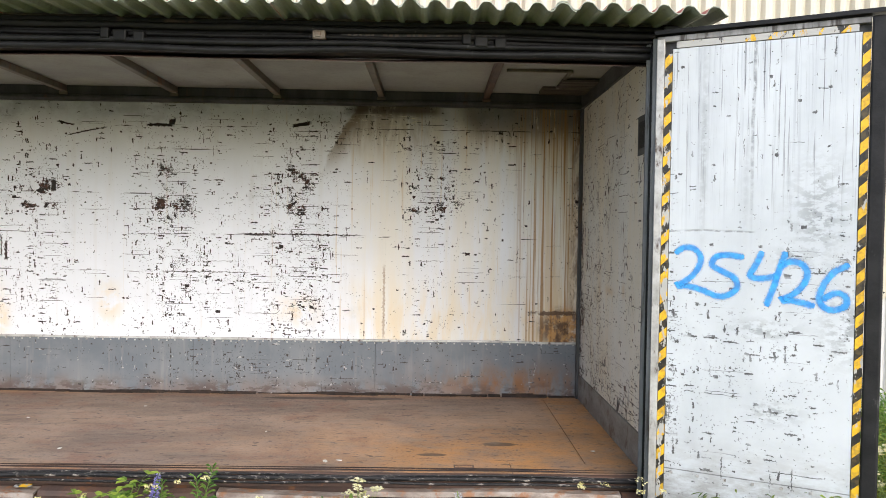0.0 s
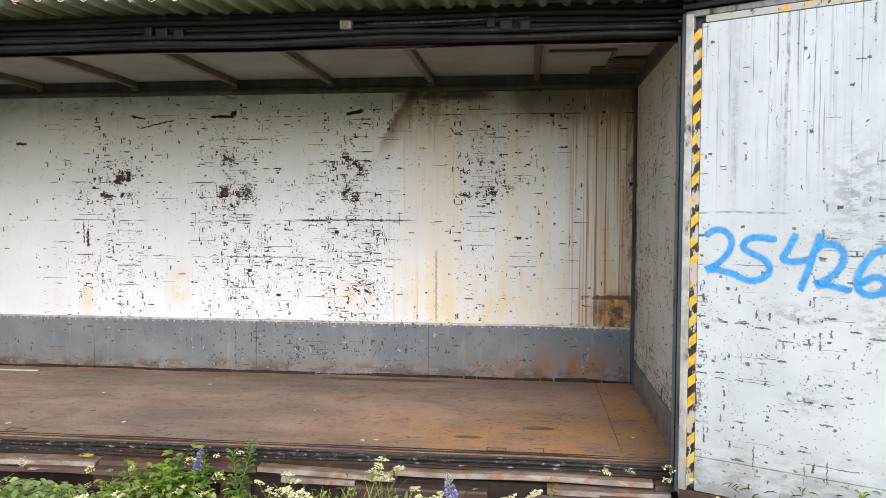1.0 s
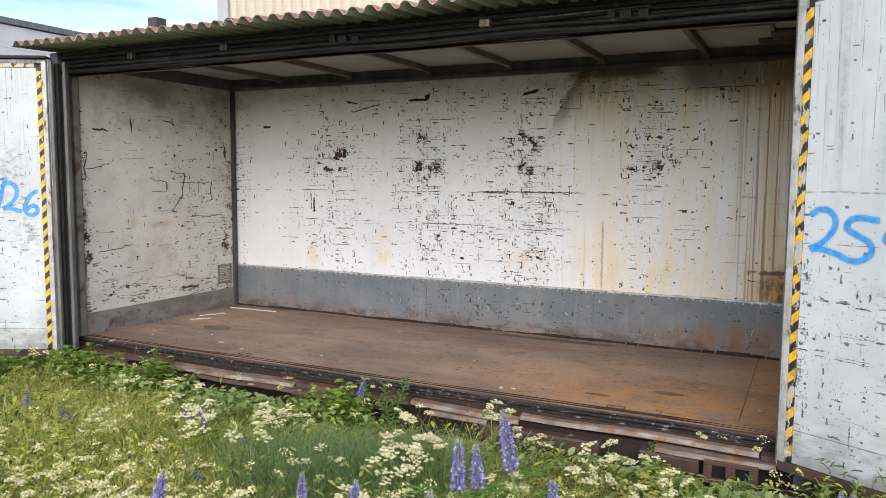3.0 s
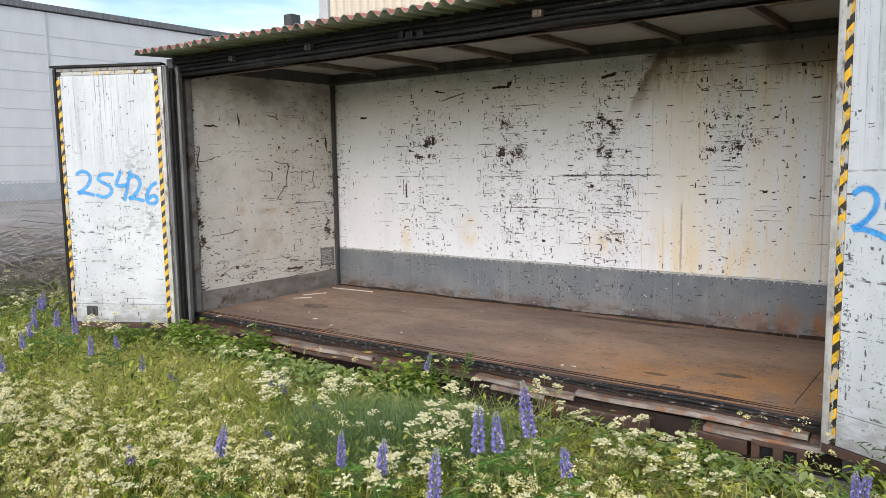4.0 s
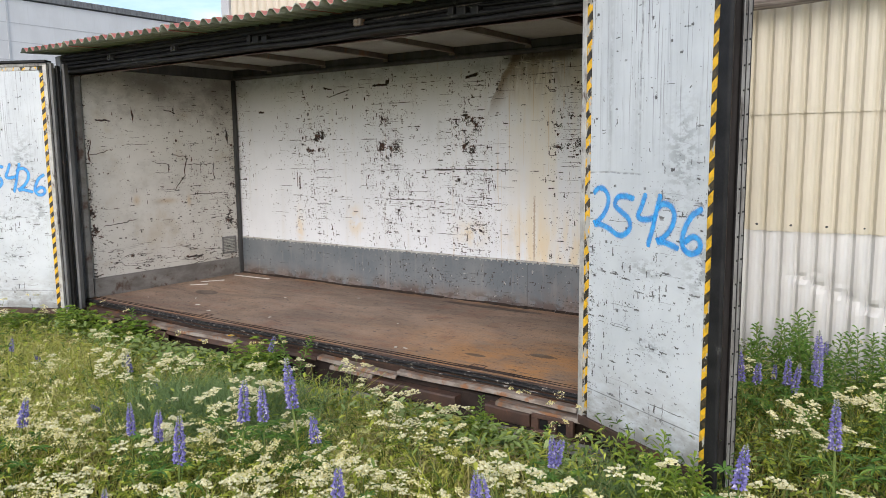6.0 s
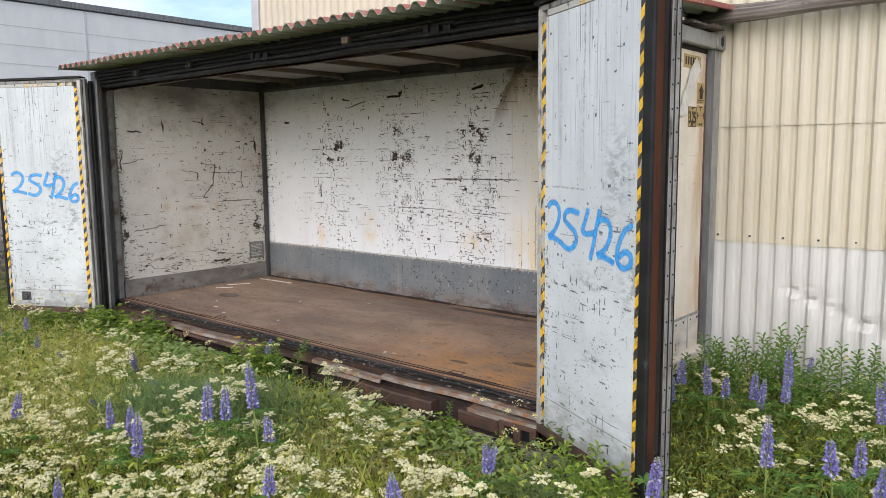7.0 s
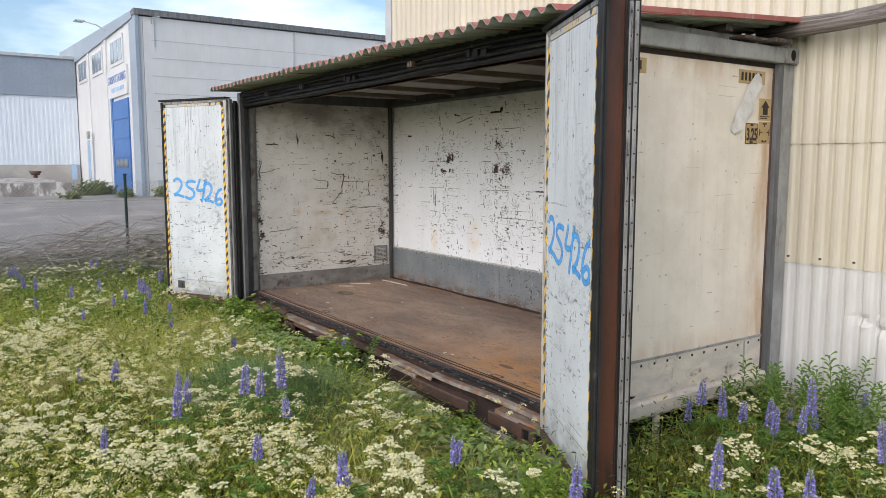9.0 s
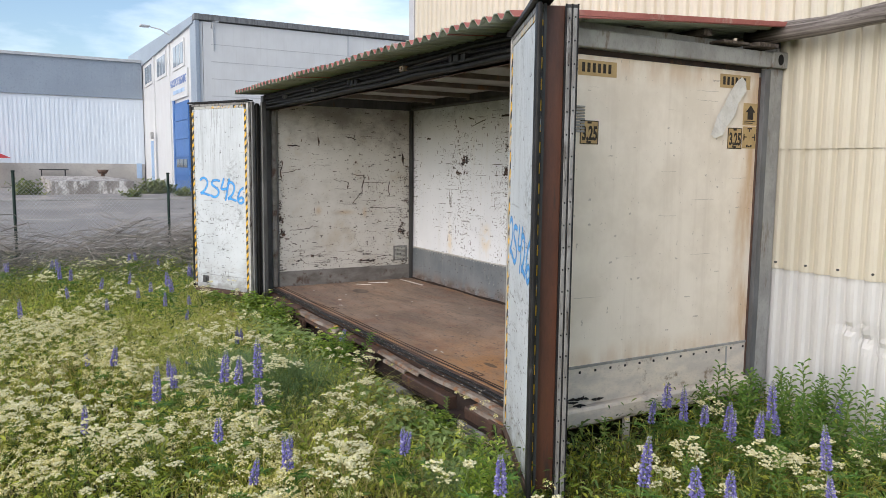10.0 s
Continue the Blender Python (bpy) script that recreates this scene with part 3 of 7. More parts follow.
def make_end_panel():
    g = Graph("cream_end_panel", 0.55)
    p = g.place()
    x, y, z = g.split(p)
    base = g.mix(g.step(g.noise(p, 2.4, 6, 0.66), 0.36, 0.66), (0.86, 0.79, 0.69), (0.76, 0.69, 0.59))
    run = g.step(g.noise(g.scaled(p, (13, 13, 0.6)), 1.0, 5, 0.62), 0.5, 0.74)
    base = g.mix(g.math("MULTIPLY", run, 0.16), base, (0.52, 0.44, 0.34))
    side = g.math("MULTIPLY", g.top(g.step(y, 5.98, 6.26), g.math("MULTIPLY", g.step(z, 2.45, 2.62), 0.5), g.math("MULTIPLY", g.step(z, 0.75, 0.6), 0.4)), g.step(g.noise(g.scaled(p, (6, 6, 1.5)), 1.0, 5, 0.6), 0.32, 0.66))
    base = g.mix(g.math("MULTIPLY", side, 0.85), base, (0.52, 0.31, 0.13))
    worn = chips(g, p, y, z, 0.025, 21.0)
    base = g.mix(g.math("MULTIPLY", worn, 0.5), base, (0.25, 0.21, 0.17))
    return g.finish(base, g.noise(p, 30, 3), 0.001)


def make_cladding(name, light, dark, stain):
    g = Graph(name, 0.5)
    p = g.place()
    base = g.mix(g.step(g.noise(g.scaled(p, (1.2, 1.2, 0.7)), 1.0, 5, 0.6), 0.34, 0.68), light, dark)
    run = g.step(g.noise(g.scaled(p, (11, 11, 0.45)), 1.0, 5, 0.62), 0.52, 0.78)
    base = g.mix(g.math("MULTIPLY", run, 0.45), base, stain)
    base = g.mix(g.math("MULTIPLY", g.random(), 0.12), base, stain)
    return g.finish(base, g.noise(p, 8, 3), 0.004)


M_BACK = make_back_wall()
M_END = make_end_wall()
M_BAND = make_kick_band()
M_DECK = make_deck()
M_DOOR = make_door_paint()
M_TAPE = make_tape()
M_SPRAY = make_spray()
M_GROUND = make_ground()
M_CREAM = make_end_panel()
M_BLACK = make_plain("black_rubber", (0.010, 0.010, 0.011), (0.020, 0.020, 0.021), 0.5, 0, 7, 80, (0.10, 0.10, 0.10), 0.63)
M_SEAL = make_plain("scraped_black_seal", (0.014, 0.014, 0.015), (0.024, 0.023, 0.023), 0.45, 0, 7, 80, (0.40, 0.36, 0.32), 0.55, stretch=(1.6, 5, 5))
M_BEAM = make_plain("blackened_steel", (0.017, 0.017, 0.018), (0.009, 0.009, 0.009), 0.45, 0, 5, 50, (0.085, 0.055, 0.04), 0.60, stretch=(0.5, 1, 3))
M_POST = make_plain("worn_dark_grey_steel", (0.078, 0.079, 0.081), (0.048, 0.048, 0.049), 0.5, 0, 4, 50, (0.10, 0.062, 0.04), 0.58, stretch=(2, 2, 0.5))
M_FRONT_POST = make_plain("blue_grey_painted_post", (0.155, 0.163, 0.172), (0.095, 0.099, 0.104), 0.5, 0, 4, 50, (0.13, 0.08, 0.05), 0.60, stretch=(2, 2, 0.5))
M_RIBBED = make_plain("scuffed_mid_grey_profile", (0.19, 0.195, 0.20), (0.11, 0.112, 0.115), 0.5, 0, 5, 60, (0.05, 0.04, 0.035), 0.56, stretch=(2, 2, 0.5))
M_STRIP = make_plain("worn_grey_bolted_strip", (0.30, 0.30, 0.295), (0.17, 0.165, 0.16), 0.45, 0.1, 6, 70, (0.05, 0.04, 0.034), 0.52, stretch=(2, 2, 0.6))
M_RAIL = make_plain("grey_painted_steel", (0.36, 0.365, 0.355), (0.25, 0.25, 0.245), 0.5, 0, 3, 50, (0.15, 0.105, 0.07), 0.55, stretch=(1.5, 1.5, 1))
M_LOWER = make_plain("scuffed_light_grey_sheet", (0.74, 0.67, 0.575), (0.57, 0.53, 0.48), 0.5, 0, 4, 45, (0.26, 0.20, 0.14), 0.58, stretch=(1, 1, 2.5))
M_RUST = make_plain("rust_brown_steel", (0.105, 0.058, 0.040), (0.062, 0.040, 0.032), 0.62, 0, 5, 55, (0.20, 0.085, 0.035), 0.58)
M_LEAF2 = make_plain("red_brown_panel", (0.115, 0.042, 0.022), (0.070, 0.028, 0.017), 0.5, 0, 3, 45, (0.03, 0.025, 0.022), 0.60, local=True, stretch=(2, 2, 0.6))
# darker version of the rust brown, with the ledge's shade in the colour
M_UNDER = make_plain("grimy_shade_dark_rail", (0.050, 0.034, 0.028), (0.026, 0.020, 0.018), 0.7, 0, 5, 55, (0.10, 0.048, 0.028), 0.58)
M_LEDGE = make_plain("scraped_bare_steel", (0.34, 0.295, 0.25), (0.16, 0.118, 0.092), 0.5, 0.1, 6, 70, (0.25, 0.115, 0.05), 0.50, stretch=(1, 2, 2))
M_WHITE_EDGE = make_plain("grey_white_metal_edge", (0.54, 0.54, 0.52), (0.36, 0.35, 0.33), 0.4, 0.2, 9, 70, (0.09, 0.06, 0.045), 0.53, local=True)
M_CEIL = make_plain("dull_grey_ceiling_board", (0.35, 0.345, 0.325), (0.28, 0.275, 0.26), 0.9, 0, 2, 40, (0.14, 0.12, 0.09), 0.66)
M_RIB = make_plain("brown_grey_rib", (0.15, 0.125, 0.10), (0.10, 0.08, 0.065), 0.55, 0, 5, 50, (0.17, 0.085, 0.04), 0.55)
M_ROOF_RED = make_plain("faded_red_roof_sheet", (0.42, 0.15, 0.13), (0.33, 0.105, 0.09), 0.6, 0, 3, 50, (0.42, 0.26, 0.23), 0.55)
M_ROOF_GREEN = make_plain("pale_green_sheet_underside", (0.36, 0.40, 0.33), (0.27, 0.31, 0.255), 0.55, 0, 3, 50, (0.10, 0.11, 0.09), 0.60)
M_TIMBER = make_plain("weathered_timber", (0.17, 0.14, 0.12), (0.055, 0.043, 0.037), 0.8, 0, 4, 40, (0.025, 0.02, 0.018), 0.58, stretch=(0.3, 7, 7), depth=0.02)
M_LOG = make_plain("silvered_log", (0.33, 0.295, 0.27), (0.11, 0.09, 0.08), 0.85, 0, 5, 45, (0.045, 0.036, 0.032), 0.57, stretch=(0.25, 8, 8), depth=0.03)
M_WOOD = make_plain("grey_weathered_plank", (0.30, 0.27, 0.235), (0.20, 0.175, 0.15), 0.8, 0, 5, 60, (0.11, 0.09, 0.07), 0.6, stretch=(0.6, 5, 5), depth=0.005)
M_CONCRETE = make_plain("rough_concrete", (0.36, 0.345, 0.315), (0.25, 0.24, 0.22), 0.85, 0, 2.2, 30, (0.12, 0.11, 0.10), 0.58, depth=0.01)
M_WALL_CREAM = make_cladding("cream_corrugated_sheet", (0.59, 0.555, 0.455), (0.54, 0.505, 0.41), (0.45, 0.41, 0.325))
M_WALL_WHITE = make_cladding("weathered_white_corrugated_sheet", (0.63, 0.635, 0.63), (0.55, 0.555, 0.55), (0.40, 0.39, 0.36))
M_TRIM = make_plain("pale_grey_trim", (0.48, 0.50, 0.52), (0.42, 0.44, 0.46), 0.5, 0, 2, 30)
M_FAR_WHITE = make_cladding("white_concrete_facade", (0.62, 0.635, 0.64), (0.58, 0.59, 0.595), (0.48, 0.48, 0.465))
M_SIGN = make_plain("faded_blue_letters", (0.16, 0.24, 0.48), (0.13, 0.20, 0.42), 0.5, 0, 2, 20)
M_PIPE = make_plain("pale_blue_pipe", (0.42, 0.56, 0.74), (0.34, 0.48, 0.68), 0.5, 0, 2, 20)
M_STORE = make_cladding("pale_blue_white_sheet_wall", (0.70, 0.77, 0.84), (0.66, 0.73, 0.80), (0.56, 0.62, 0.68))
M_PANE = make_plain("window_glass_with_sky", (0.26, 0.31, 0.36), (0.18, 0.22, 0.26), 0.10, 0, 0.5, 5)
M_FAR_GREY = make_plain("grey_metal_cladding", (0.29, 0.345, 0.41), (0.26, 0.31, 0.375), 0.45, 0, 0.4, 8)
M_FAR_BLUE = make_plain("blue_painted_door", (0.055, 0.16, 0.42), (0.045, 0.14, 0.37), 0.45, 0, 0.7, 8)
M_GLASS_DARK = make_plain("dark_window_glass", (0.10, 0.13, 0.16), (0.07, 0.09, 0.11), 0.12, 0, 0.5, 5)
M_FAR_JOINT = make_plain("grey_panel_joint", (0.48, 0.49, 0.50), (0.43, 0.44, 0.45), 0.7, 0, 0.6, 9)
M_PLINTH = make_plain("grey_plinth", (0.47, 0.45, 0.42), (0.38, 0.365, 0.345), 0.8, 0, 0.6, 9)
M_ASPHALT = make_plain("worn_gravelly_asphalt", (0.34, 0.312, 0.29), (0.25, 0.235, 0.22), 0.9, 0, 0.25, 12, (0.40, 0.355, 0.32), 0.52, depth=0.01)
M_FENCE = make_plain("green_fence_post", (0.022, 0.045, 0.036), (0.016, 0.03, 0.025), 0.5, 0, 4, 40)
M_WIRE = make_plain("galvanised_wire", (0.44, 0.45, 0.45), (0.32, 0.33, 0.33), 0.45, 0.4, 4, 40)
M_TWIG = make_leaf("dry_twigs", [(0.16, 0.145, 0.13), (0.46, 0.425, 0.39), (0.26, 0.235, 0.215)], 0.8, glow=0.0)
M_GRASS = make_leaf("meadow_grass_blades", [(0.08, 0.12, 0.016), (0.54, 0.55, 0.085), (0.29, 0.335, 0.042), (0.74, 0.69, 0.23)], 0.5, (0.60, 0.50, 0.21), dry_from=0.49, glow=0.35)
M_HERB = make_leaf("green_herb_leaves", [(0.035, 0.075, 0.012), (0.30, 0.39, 0.048), (0.57, 0.60, 0.105), (0.13, 0.21, 0.028)], 0.45, glow=0.35)
M_BROAD = make_leaf("dark_broad_leaves", [(0.045, 0.09, 0.022), (0.13, 0.20, 0.045), (0.24, 0.31, 0.075), (0.08, 0.14, 0.035)], 0.45)
M_FLAT = make_leaf("yellow_green_flattened_grass", [(0.42, 0.46, 0.09), (0.62, 0.61, 0.16), (0.72, 0.68, 0.26), (0.34, 0.40, 0.07)], 0.55, glow=0.3)
M_STRAW = make_leaf("dry_straw", [(0.42, 0.35, 0.17), (0.55, 0.48, 0.25), (0.30, 0.25, 0.12)], 0.7)
M_STEM = make_leaf("green_stems", [(0.13, 0.20, 0.045), (0.20, 0.24, 0.07)], 0.5, glow=0.0)
M_LUPIN_LEAF = make_leaf("lupin_leaflets", [(0.08, 0.19, 0.04), (0.14, 0.27, 0.055), (0.22, 0.34, 0.07)], 0.45, glow=0.35)
M_LUPIN = make_leaf("blue_violet_petals", [(0.19, 0.17, 0.46), (0.27, 0.25, 0.58), (0.13, 0.11, 0.34), (0.55, 0.53, 0.76)], 0.5, glow=0.3)
M_LUPIN_TIP = make_leaf("pale_lupin_buds", [(0.40, 0.40, 0.44), (0.30, 0.32, 0.30)], 0.5)
M_WHITE_FLOWER = make_leaf("cream_white_florets", [(0.84, 0.80, 0.50), (0.90, 0.88, 0.68), (0.78, 0.71, 0.34)], 0.6, glow=0.35)
M_YELLOW_FLOWER = make_leaf("greenish_yellow_florets", [(0.55, 0.52, 0.14), (0.45, 0.46, 0.12)], 0.6)
M_LABEL = make_plain("tan_label", (0.50, 0.36, 0.17), (0.42, 0.29, 0.13), 0.5, 0, 8, 60)
M_LABEL_DARK = make_plain("black_label_print", (0.03, 0.026, 0.022), (0.05, 0.042, 0.035), 0.5, 0, 20, 90)
M_PLASTIC = make_plain("torn_white_plastic", (0.74, 0.73, 0.70), (0.62, 0.61, 0.58), 0.3, 0, 9, 50)
M_RED = make_plain("red_cloth", (0.62, 0.03, 0.04), (0.5, 0.02, 0.03), 0.6, 0, 2, 10)
M_LITTER = make_plain("pale_litter", (0.70, 0.67, 0.62), (0.5, 0.47, 0.42), 0.6, 0, 9, 50)
M_STONE = make_plain("grey_stone", (0.30, 0.29, 0.275), (0.20, 0.19, 0.18), 0.85, 0, 6, 40, depth=0.01)
M_FROTH = make_leaf("yellow_green_blossom", [(0.46, 0.46, 0.13), (0.60, 0.57, 0.24), (0.36, 0.40, 0.10), (0.68, 0.66, 0.40)], 0.6)
M_BUSH = make_leaf("dark_bush_leaves", [(0.05, 0.085, 0.025), (0.13, 0.18, 0.05), (0.27, 0.29, 0.10), (0.08, 0.12, 0.03)], 0.6)
M_KICK = make_plain("scuffed_brown_grey_plate", (0.235, 0.23, 0.22), (0.14, 0.13, 0.122), 0.5, 0, 4, 50, (0.085, 0.05, 0.035), 0.53, stretch=(1, 1, 2))
M_GOUT = make_leaf("pale_goutweed_leaves", [(0.24, 0.35, 0.10), (0.40, 0.49, 0.20), (0.17, 0.27, 0.06)], 0.45, glow=0.35)
M_CREAM_FROTH = make_leaf("cream_blossom", [(0.78, 0.72, 0.32), (0.84, 0.79, 0.48), (0.68, 0.60, 0.20), (0.86, 0.83, 0.60)], 0.6)
M_DOCK = make_plain("flaking_whitewashed_concrete", (0.30, 0.27, 0.245), (0.20, 0.18, 0.165), 0.85, 0, 1.3, 9, (0.66, 0.64, 0.61), 0.47)
M_FEATHER = make_leaf("feathery_blue_green_leaves", [(0.10, 0.18, 0.065), (0.27, 0.37, 0.14), (0.17, 0.27, 0.10)], 0.55)
M_DIRT = make_plain("crumbled_dark_dirt", (0.050, 0.036, 0.030), (0.026, 0.020, 0.018), 0.9, 0, 12, 60, (0.10, 0.055, 0.035), 0.56, depth=0.006)


# ---- building blocks ----
def part(name, bm, material, parent=None, label="", smooth=False):
    """Links a bmesh as one mesh object under a thing or part."""
    mesh = bpy.data.meshes.new(name)
    bm.to_mesh(mesh)
    bm.free()
    for m in material if isinstance(material, (list, tuple)) else [material]:
        mesh.materials.append(m)
    if smooth:
        mesh.polygons.foreach_set("use_smooth", [True] * len(mesh.polygons))
    ob = new(name, mesh)
    ob.parent = parent
    if label:
        ob["label"] = label
    return ob


def thing(name, label, category, group="", kind=""):
    return tagged(new(name), label, category, group, kind)


def box(bm, x0, x1, y0, y1, z0, z1, bevel=0.0):
    """Adds a box with, if wanted, rounded edges."""
    made = bmesh.ops.create_cube(bm, size=1.0)["verts"]
    for v in made:
        v.co = Vector(((x0 + x1) / 2 + v.co.x * (x1 - x0), (y0 + y1) / 2 + v.co.y * (y1 - y0), (z0 + z1) / 2 + v.co.z * (z1 - z0)))
    if bevel:
        edges = list({e for v in made for e in v.link_edges})
        bmesh.ops.bevel(bm, geom=edges, offset=bevel, segments=2, affect="EDGES", profile=0.5)
    return bm


def block(x0, x1, y0, y1, z0, z1, bevel=0.0):
    return box(bmesh.new(), x0, x1, y0, y1, z0, z1, bevel)


def bar(bm, profile, x0, x1, steps=1, wobble=0.0, seed=0.0):
    """Draws a closed (y, z) profile along x from x0 to x1."""
    rings = []
    for i in range(steps + 1):
        x = x0 + (x1 - x0) * i / steps
        dy, dz = (wobble * noise.noise((x * 1.3, seed, k)) for k in (0.0, 5.0))
        rings.append([bm.verts.new((x, y + dy, z + dz)) for y, z in profile])
    n = len(profile)
    for a, b in zip(rings, rings[1:]):
        for j in range(n):
            bm.faces.new((a[j], a[(j + 1) % n], b[(j + 1) % n], b[j]))
    bm.faces.new(rings[0][::-1])
    bm.faces.new(rings[-1])
    return bm


def round_profile(y, z, r, n=8):
    return [(y + r * math.cos(2 * math.pi * i / n), z + r * math.sin(2 * math.pi * i / n)) for i in range(n)]


def tube(bm, points, radii, sides=5):
    """A tapered tube through points."""
    rings = []
    for i, (p, r) in enumerate(zip(points, radii)):
        a, b = Vector(points[max(i - 1, 0)]), Vector(points[min(i + 1, len(points) - 1)])
        d = (b - a).normalized()
        s = d.orthogonal().normalized()
        t = d.cross(s)
        rings.append([bm.verts.new(Vector(p) + r * (math.cos(2 * math.pi * k / sides) * s + math.sin(2 * math.pi * k / sides) * t)) for k in range(sides)])
    for a, b in zip(rings, rings[1:]):
        for k in range(sides):
            bm.faces.new((a[k], a[(k + 1) % sides], b[(k + 1) % sides], b[k]))
    bm.faces.new(rings[-1])
    return bm


def ground_height(x, y):
    """The lie of the land: bumpy meadow, a yard that rises a little towards the far buildings."""
    rise = 0.45 * min(max((-x - 11) / 24, 0.0), 1.0)
    return -0.10 + rise + 0.05 * noise.noise((x * 0.45, y * 0.45, 0)) + 0.02 * noise.noise((x * 1.7, y * 1.7, 4))


# ---- ground and yard ----
def spaced(fine, near, step, far):
    out = [fine + i * step for i in range(int((near - fine) / step) + 1)]
    k = step
    lo, hi = out[0], out[-1]
    while hi < far:
        k *= 1.35
        lo, hi = lo - k, hi + k
        out = [lo] + out + [hi]
    return out


def sheet(name, xs, ys, lift, material):
    bm = bmesh.new()
    grid = [[bm.verts.new((x, y, ground_height(x, y) + lift)) for y in ys] for x in xs]
    for i in range(len(xs) - 1):
        for j in range(len(ys) - 1):
            bm.faces.new((grid[i][j], grid[i + 1][j], grid[i + 1][j + 1], grid[i][j + 1]))
    return part(name, bm, material, smooth=True)


tagged(sheet("ground", spaced(-14, 8, 0.5, 1500), spaced(-6, 10, 0.5, 1500), 0.0, M_GROUND), "uneven meadow soil under grass and wild flowers", "ground", kind="structure")
tagged(sheet("road", [-56 + i * 0.8 for i in range(54)], [-60 + i * 1.6 for i in range(80)], 0.03, M_ASPHALT), "worn grey gravelly asphalt yard behind the fence", "yard", kind="structure")

# ---- container ----
X0, X1, YB, FLOOR, CEIL = -4.72, 1.31, 6.46, 0.265, 2.86
container = thing("shipping_container", "old side-opening freight container with flaking white walls and open doors", "container")


def wall_boards():
    bm = block(X0 - 0.04, X1 + 0.03, YB, YB + 0.04, 0.16, 2.87)
    back = part("back_wall", bm, M_RAIL, container)
    cuts = [X0, -3.22, -1.80, -0.372, X1]
    for a, b in zip(cuts, cuts[1:]):
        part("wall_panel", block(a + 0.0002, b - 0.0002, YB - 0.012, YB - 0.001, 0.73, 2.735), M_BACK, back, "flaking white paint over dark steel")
    cuts = [X0, -3.55, -2.0, -0.445, X1]
    for a, b in zip(cuts, cuts[1:]):
        part("kick_plate", block(a + 0.001, b - 0.001, YB - 0.026, YB - 0.001, 0.25, 0.728, 0.002), M_BAND, back, "scuffed blue-grey kick plate")
    bm = bmesh.new()
    for i in range(88):
        x = X0 + 0.04 + i * 0.0682
        z = 0.715 + 0.004 * math.sin(i * 1.7)
        box(bm, x - 0.006, x + 0.006, YB - 0.031, YB - 0.025, z - 0.006, z + 0.006, 0.002)
    tagged(part("rivets", bm, M_WHITE_EDGE, back, "row of bright rivet heads"), kind="stuff")
    bm = bmesh.new()
    bar(bm, [(YB - 0.024, 0.722), (YB - 0.030, 0.728), (YB - 0.028, 0.738), (YB - 0.012, 0.742)], X0 + 0.01, X1 - 0.01, 60, 0.006, 3.0)
    part("sealant_bead", bm, M_WHITE_EDGE, back, "wavy pale sealant bead")
    for k in range(46):
        x = X0 + 0.04 + k * 0.1315
        h = 0.012 + 0.030 * max(0.0, noise.noise((x * 1.9, 2, 0)) + 0.25)
        d = 0.030 + 0.040 * max(0.0, noise.noise((x * 1.3, 7, 0)) + 0.2)
        w = random.uniform(0.10, 0.16)
        bm = bmesh.new()
        bar(bm, [(YB - 0.024, 0.262), (YB - 0.026 - d, 0.262), (YB - 0.024 - d * 0.5, 0.264 + h * 0.5), (YB - 0.024, 0.264 + h)], x - w / 2, min(x + w / 2, X1 - 0.02), 6, 0.010, k)
        part("dirt_crust", bm, M_DIRT, back, "dark crumbled dirt at the foot of the wall")


def end_wall(x, sign):
    """sign: +1 for the end whose outside looks along +x."""
    inner = lambda d0, d1: (min(x + sign * d0, x + sign * d1), max(x + sign * d0, x + sign * d1))
    a, b = inner(0.0, 0.022)
    wall = part("end_wall", block(a, b, 4.36, YB - 0.001, 0.16, 2.87), M_RAIL, container)
    a, b = inner(-0.010, -0.001)
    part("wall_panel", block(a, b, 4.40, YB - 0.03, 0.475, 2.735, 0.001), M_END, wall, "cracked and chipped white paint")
    a, b = inner(-0.018, -0.001)
    part("kick_plate", block(a, b, 4.385, YB - 0.03, 0.25, 0.473, 0.002), M_KICK, wall, "dull brown-grey kick plate")
    a, b = inner(-0.035, 0.001)
    part("corner_trim", block(a, b, YB - 0.085, YB - 0.028, 0.262, 2.735, 0.004), M_POST, wall, "dark vertical corner strip")
    a, b = inner(-0.03, -0.001)
    part("top_trim", block(a, b, 4.36, YB - 0.03, 2.737, 2.858, 0.004), M_POST, wall, "dark upper rail")
    return wall


wall_boards()
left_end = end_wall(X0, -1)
right_end = end_wall(X1, 1)

# air vent low on the one end wall, a small dark slot high on the other
bm = bmesh.new()
box(bm, X0 + 0.011, X0 + 0.02, 6.12, 6.34, 0.54, 0.565)
box(bm, X0 + 0.011, X0 + 0.02, 6.12, 6.34, 0.735, 0.76)
box(bm, X0 + 0.011, X0 + 0.02, 6.12, 6.14, 0.565, 0.735)
box(bm, X0 + 0.011, X0 + 0.02, 6.32, 6.34, 0.565, 0.735)
vent = part("air_vent", bm, M_STRIP, left_end, "small grey louvred vent")
for i in range(9):
    bm = bmesh.new()
    bar(bm, [(0, 0), (0.016, -0.008), (0.017, -0.005), (0.001, 0.003)], 0, 0.18)
    slat = part("slat", bm, M_STRIP, vent)
    slat.matrix_local = Matrix.Translation((X0 + 0.026, 6.14, 0.745 - i * 0.0195)) @ Matrix.Rotation(radians(90), 4, "Z")
bm = bmesh.new()
box(bm, X1 - 0.016, X1 - 0.009, 4.44, 4.66, 2.16, 2.40, 0.002)
slot = part("slot_plate", bm, M_POST, right_end, "small grey plate with a dark slot")
part("slot", block(X1 - 0.02, X1 - 0.0165, 4.47, 4.63, 2.20, 2.36), M_BLACK, slot)

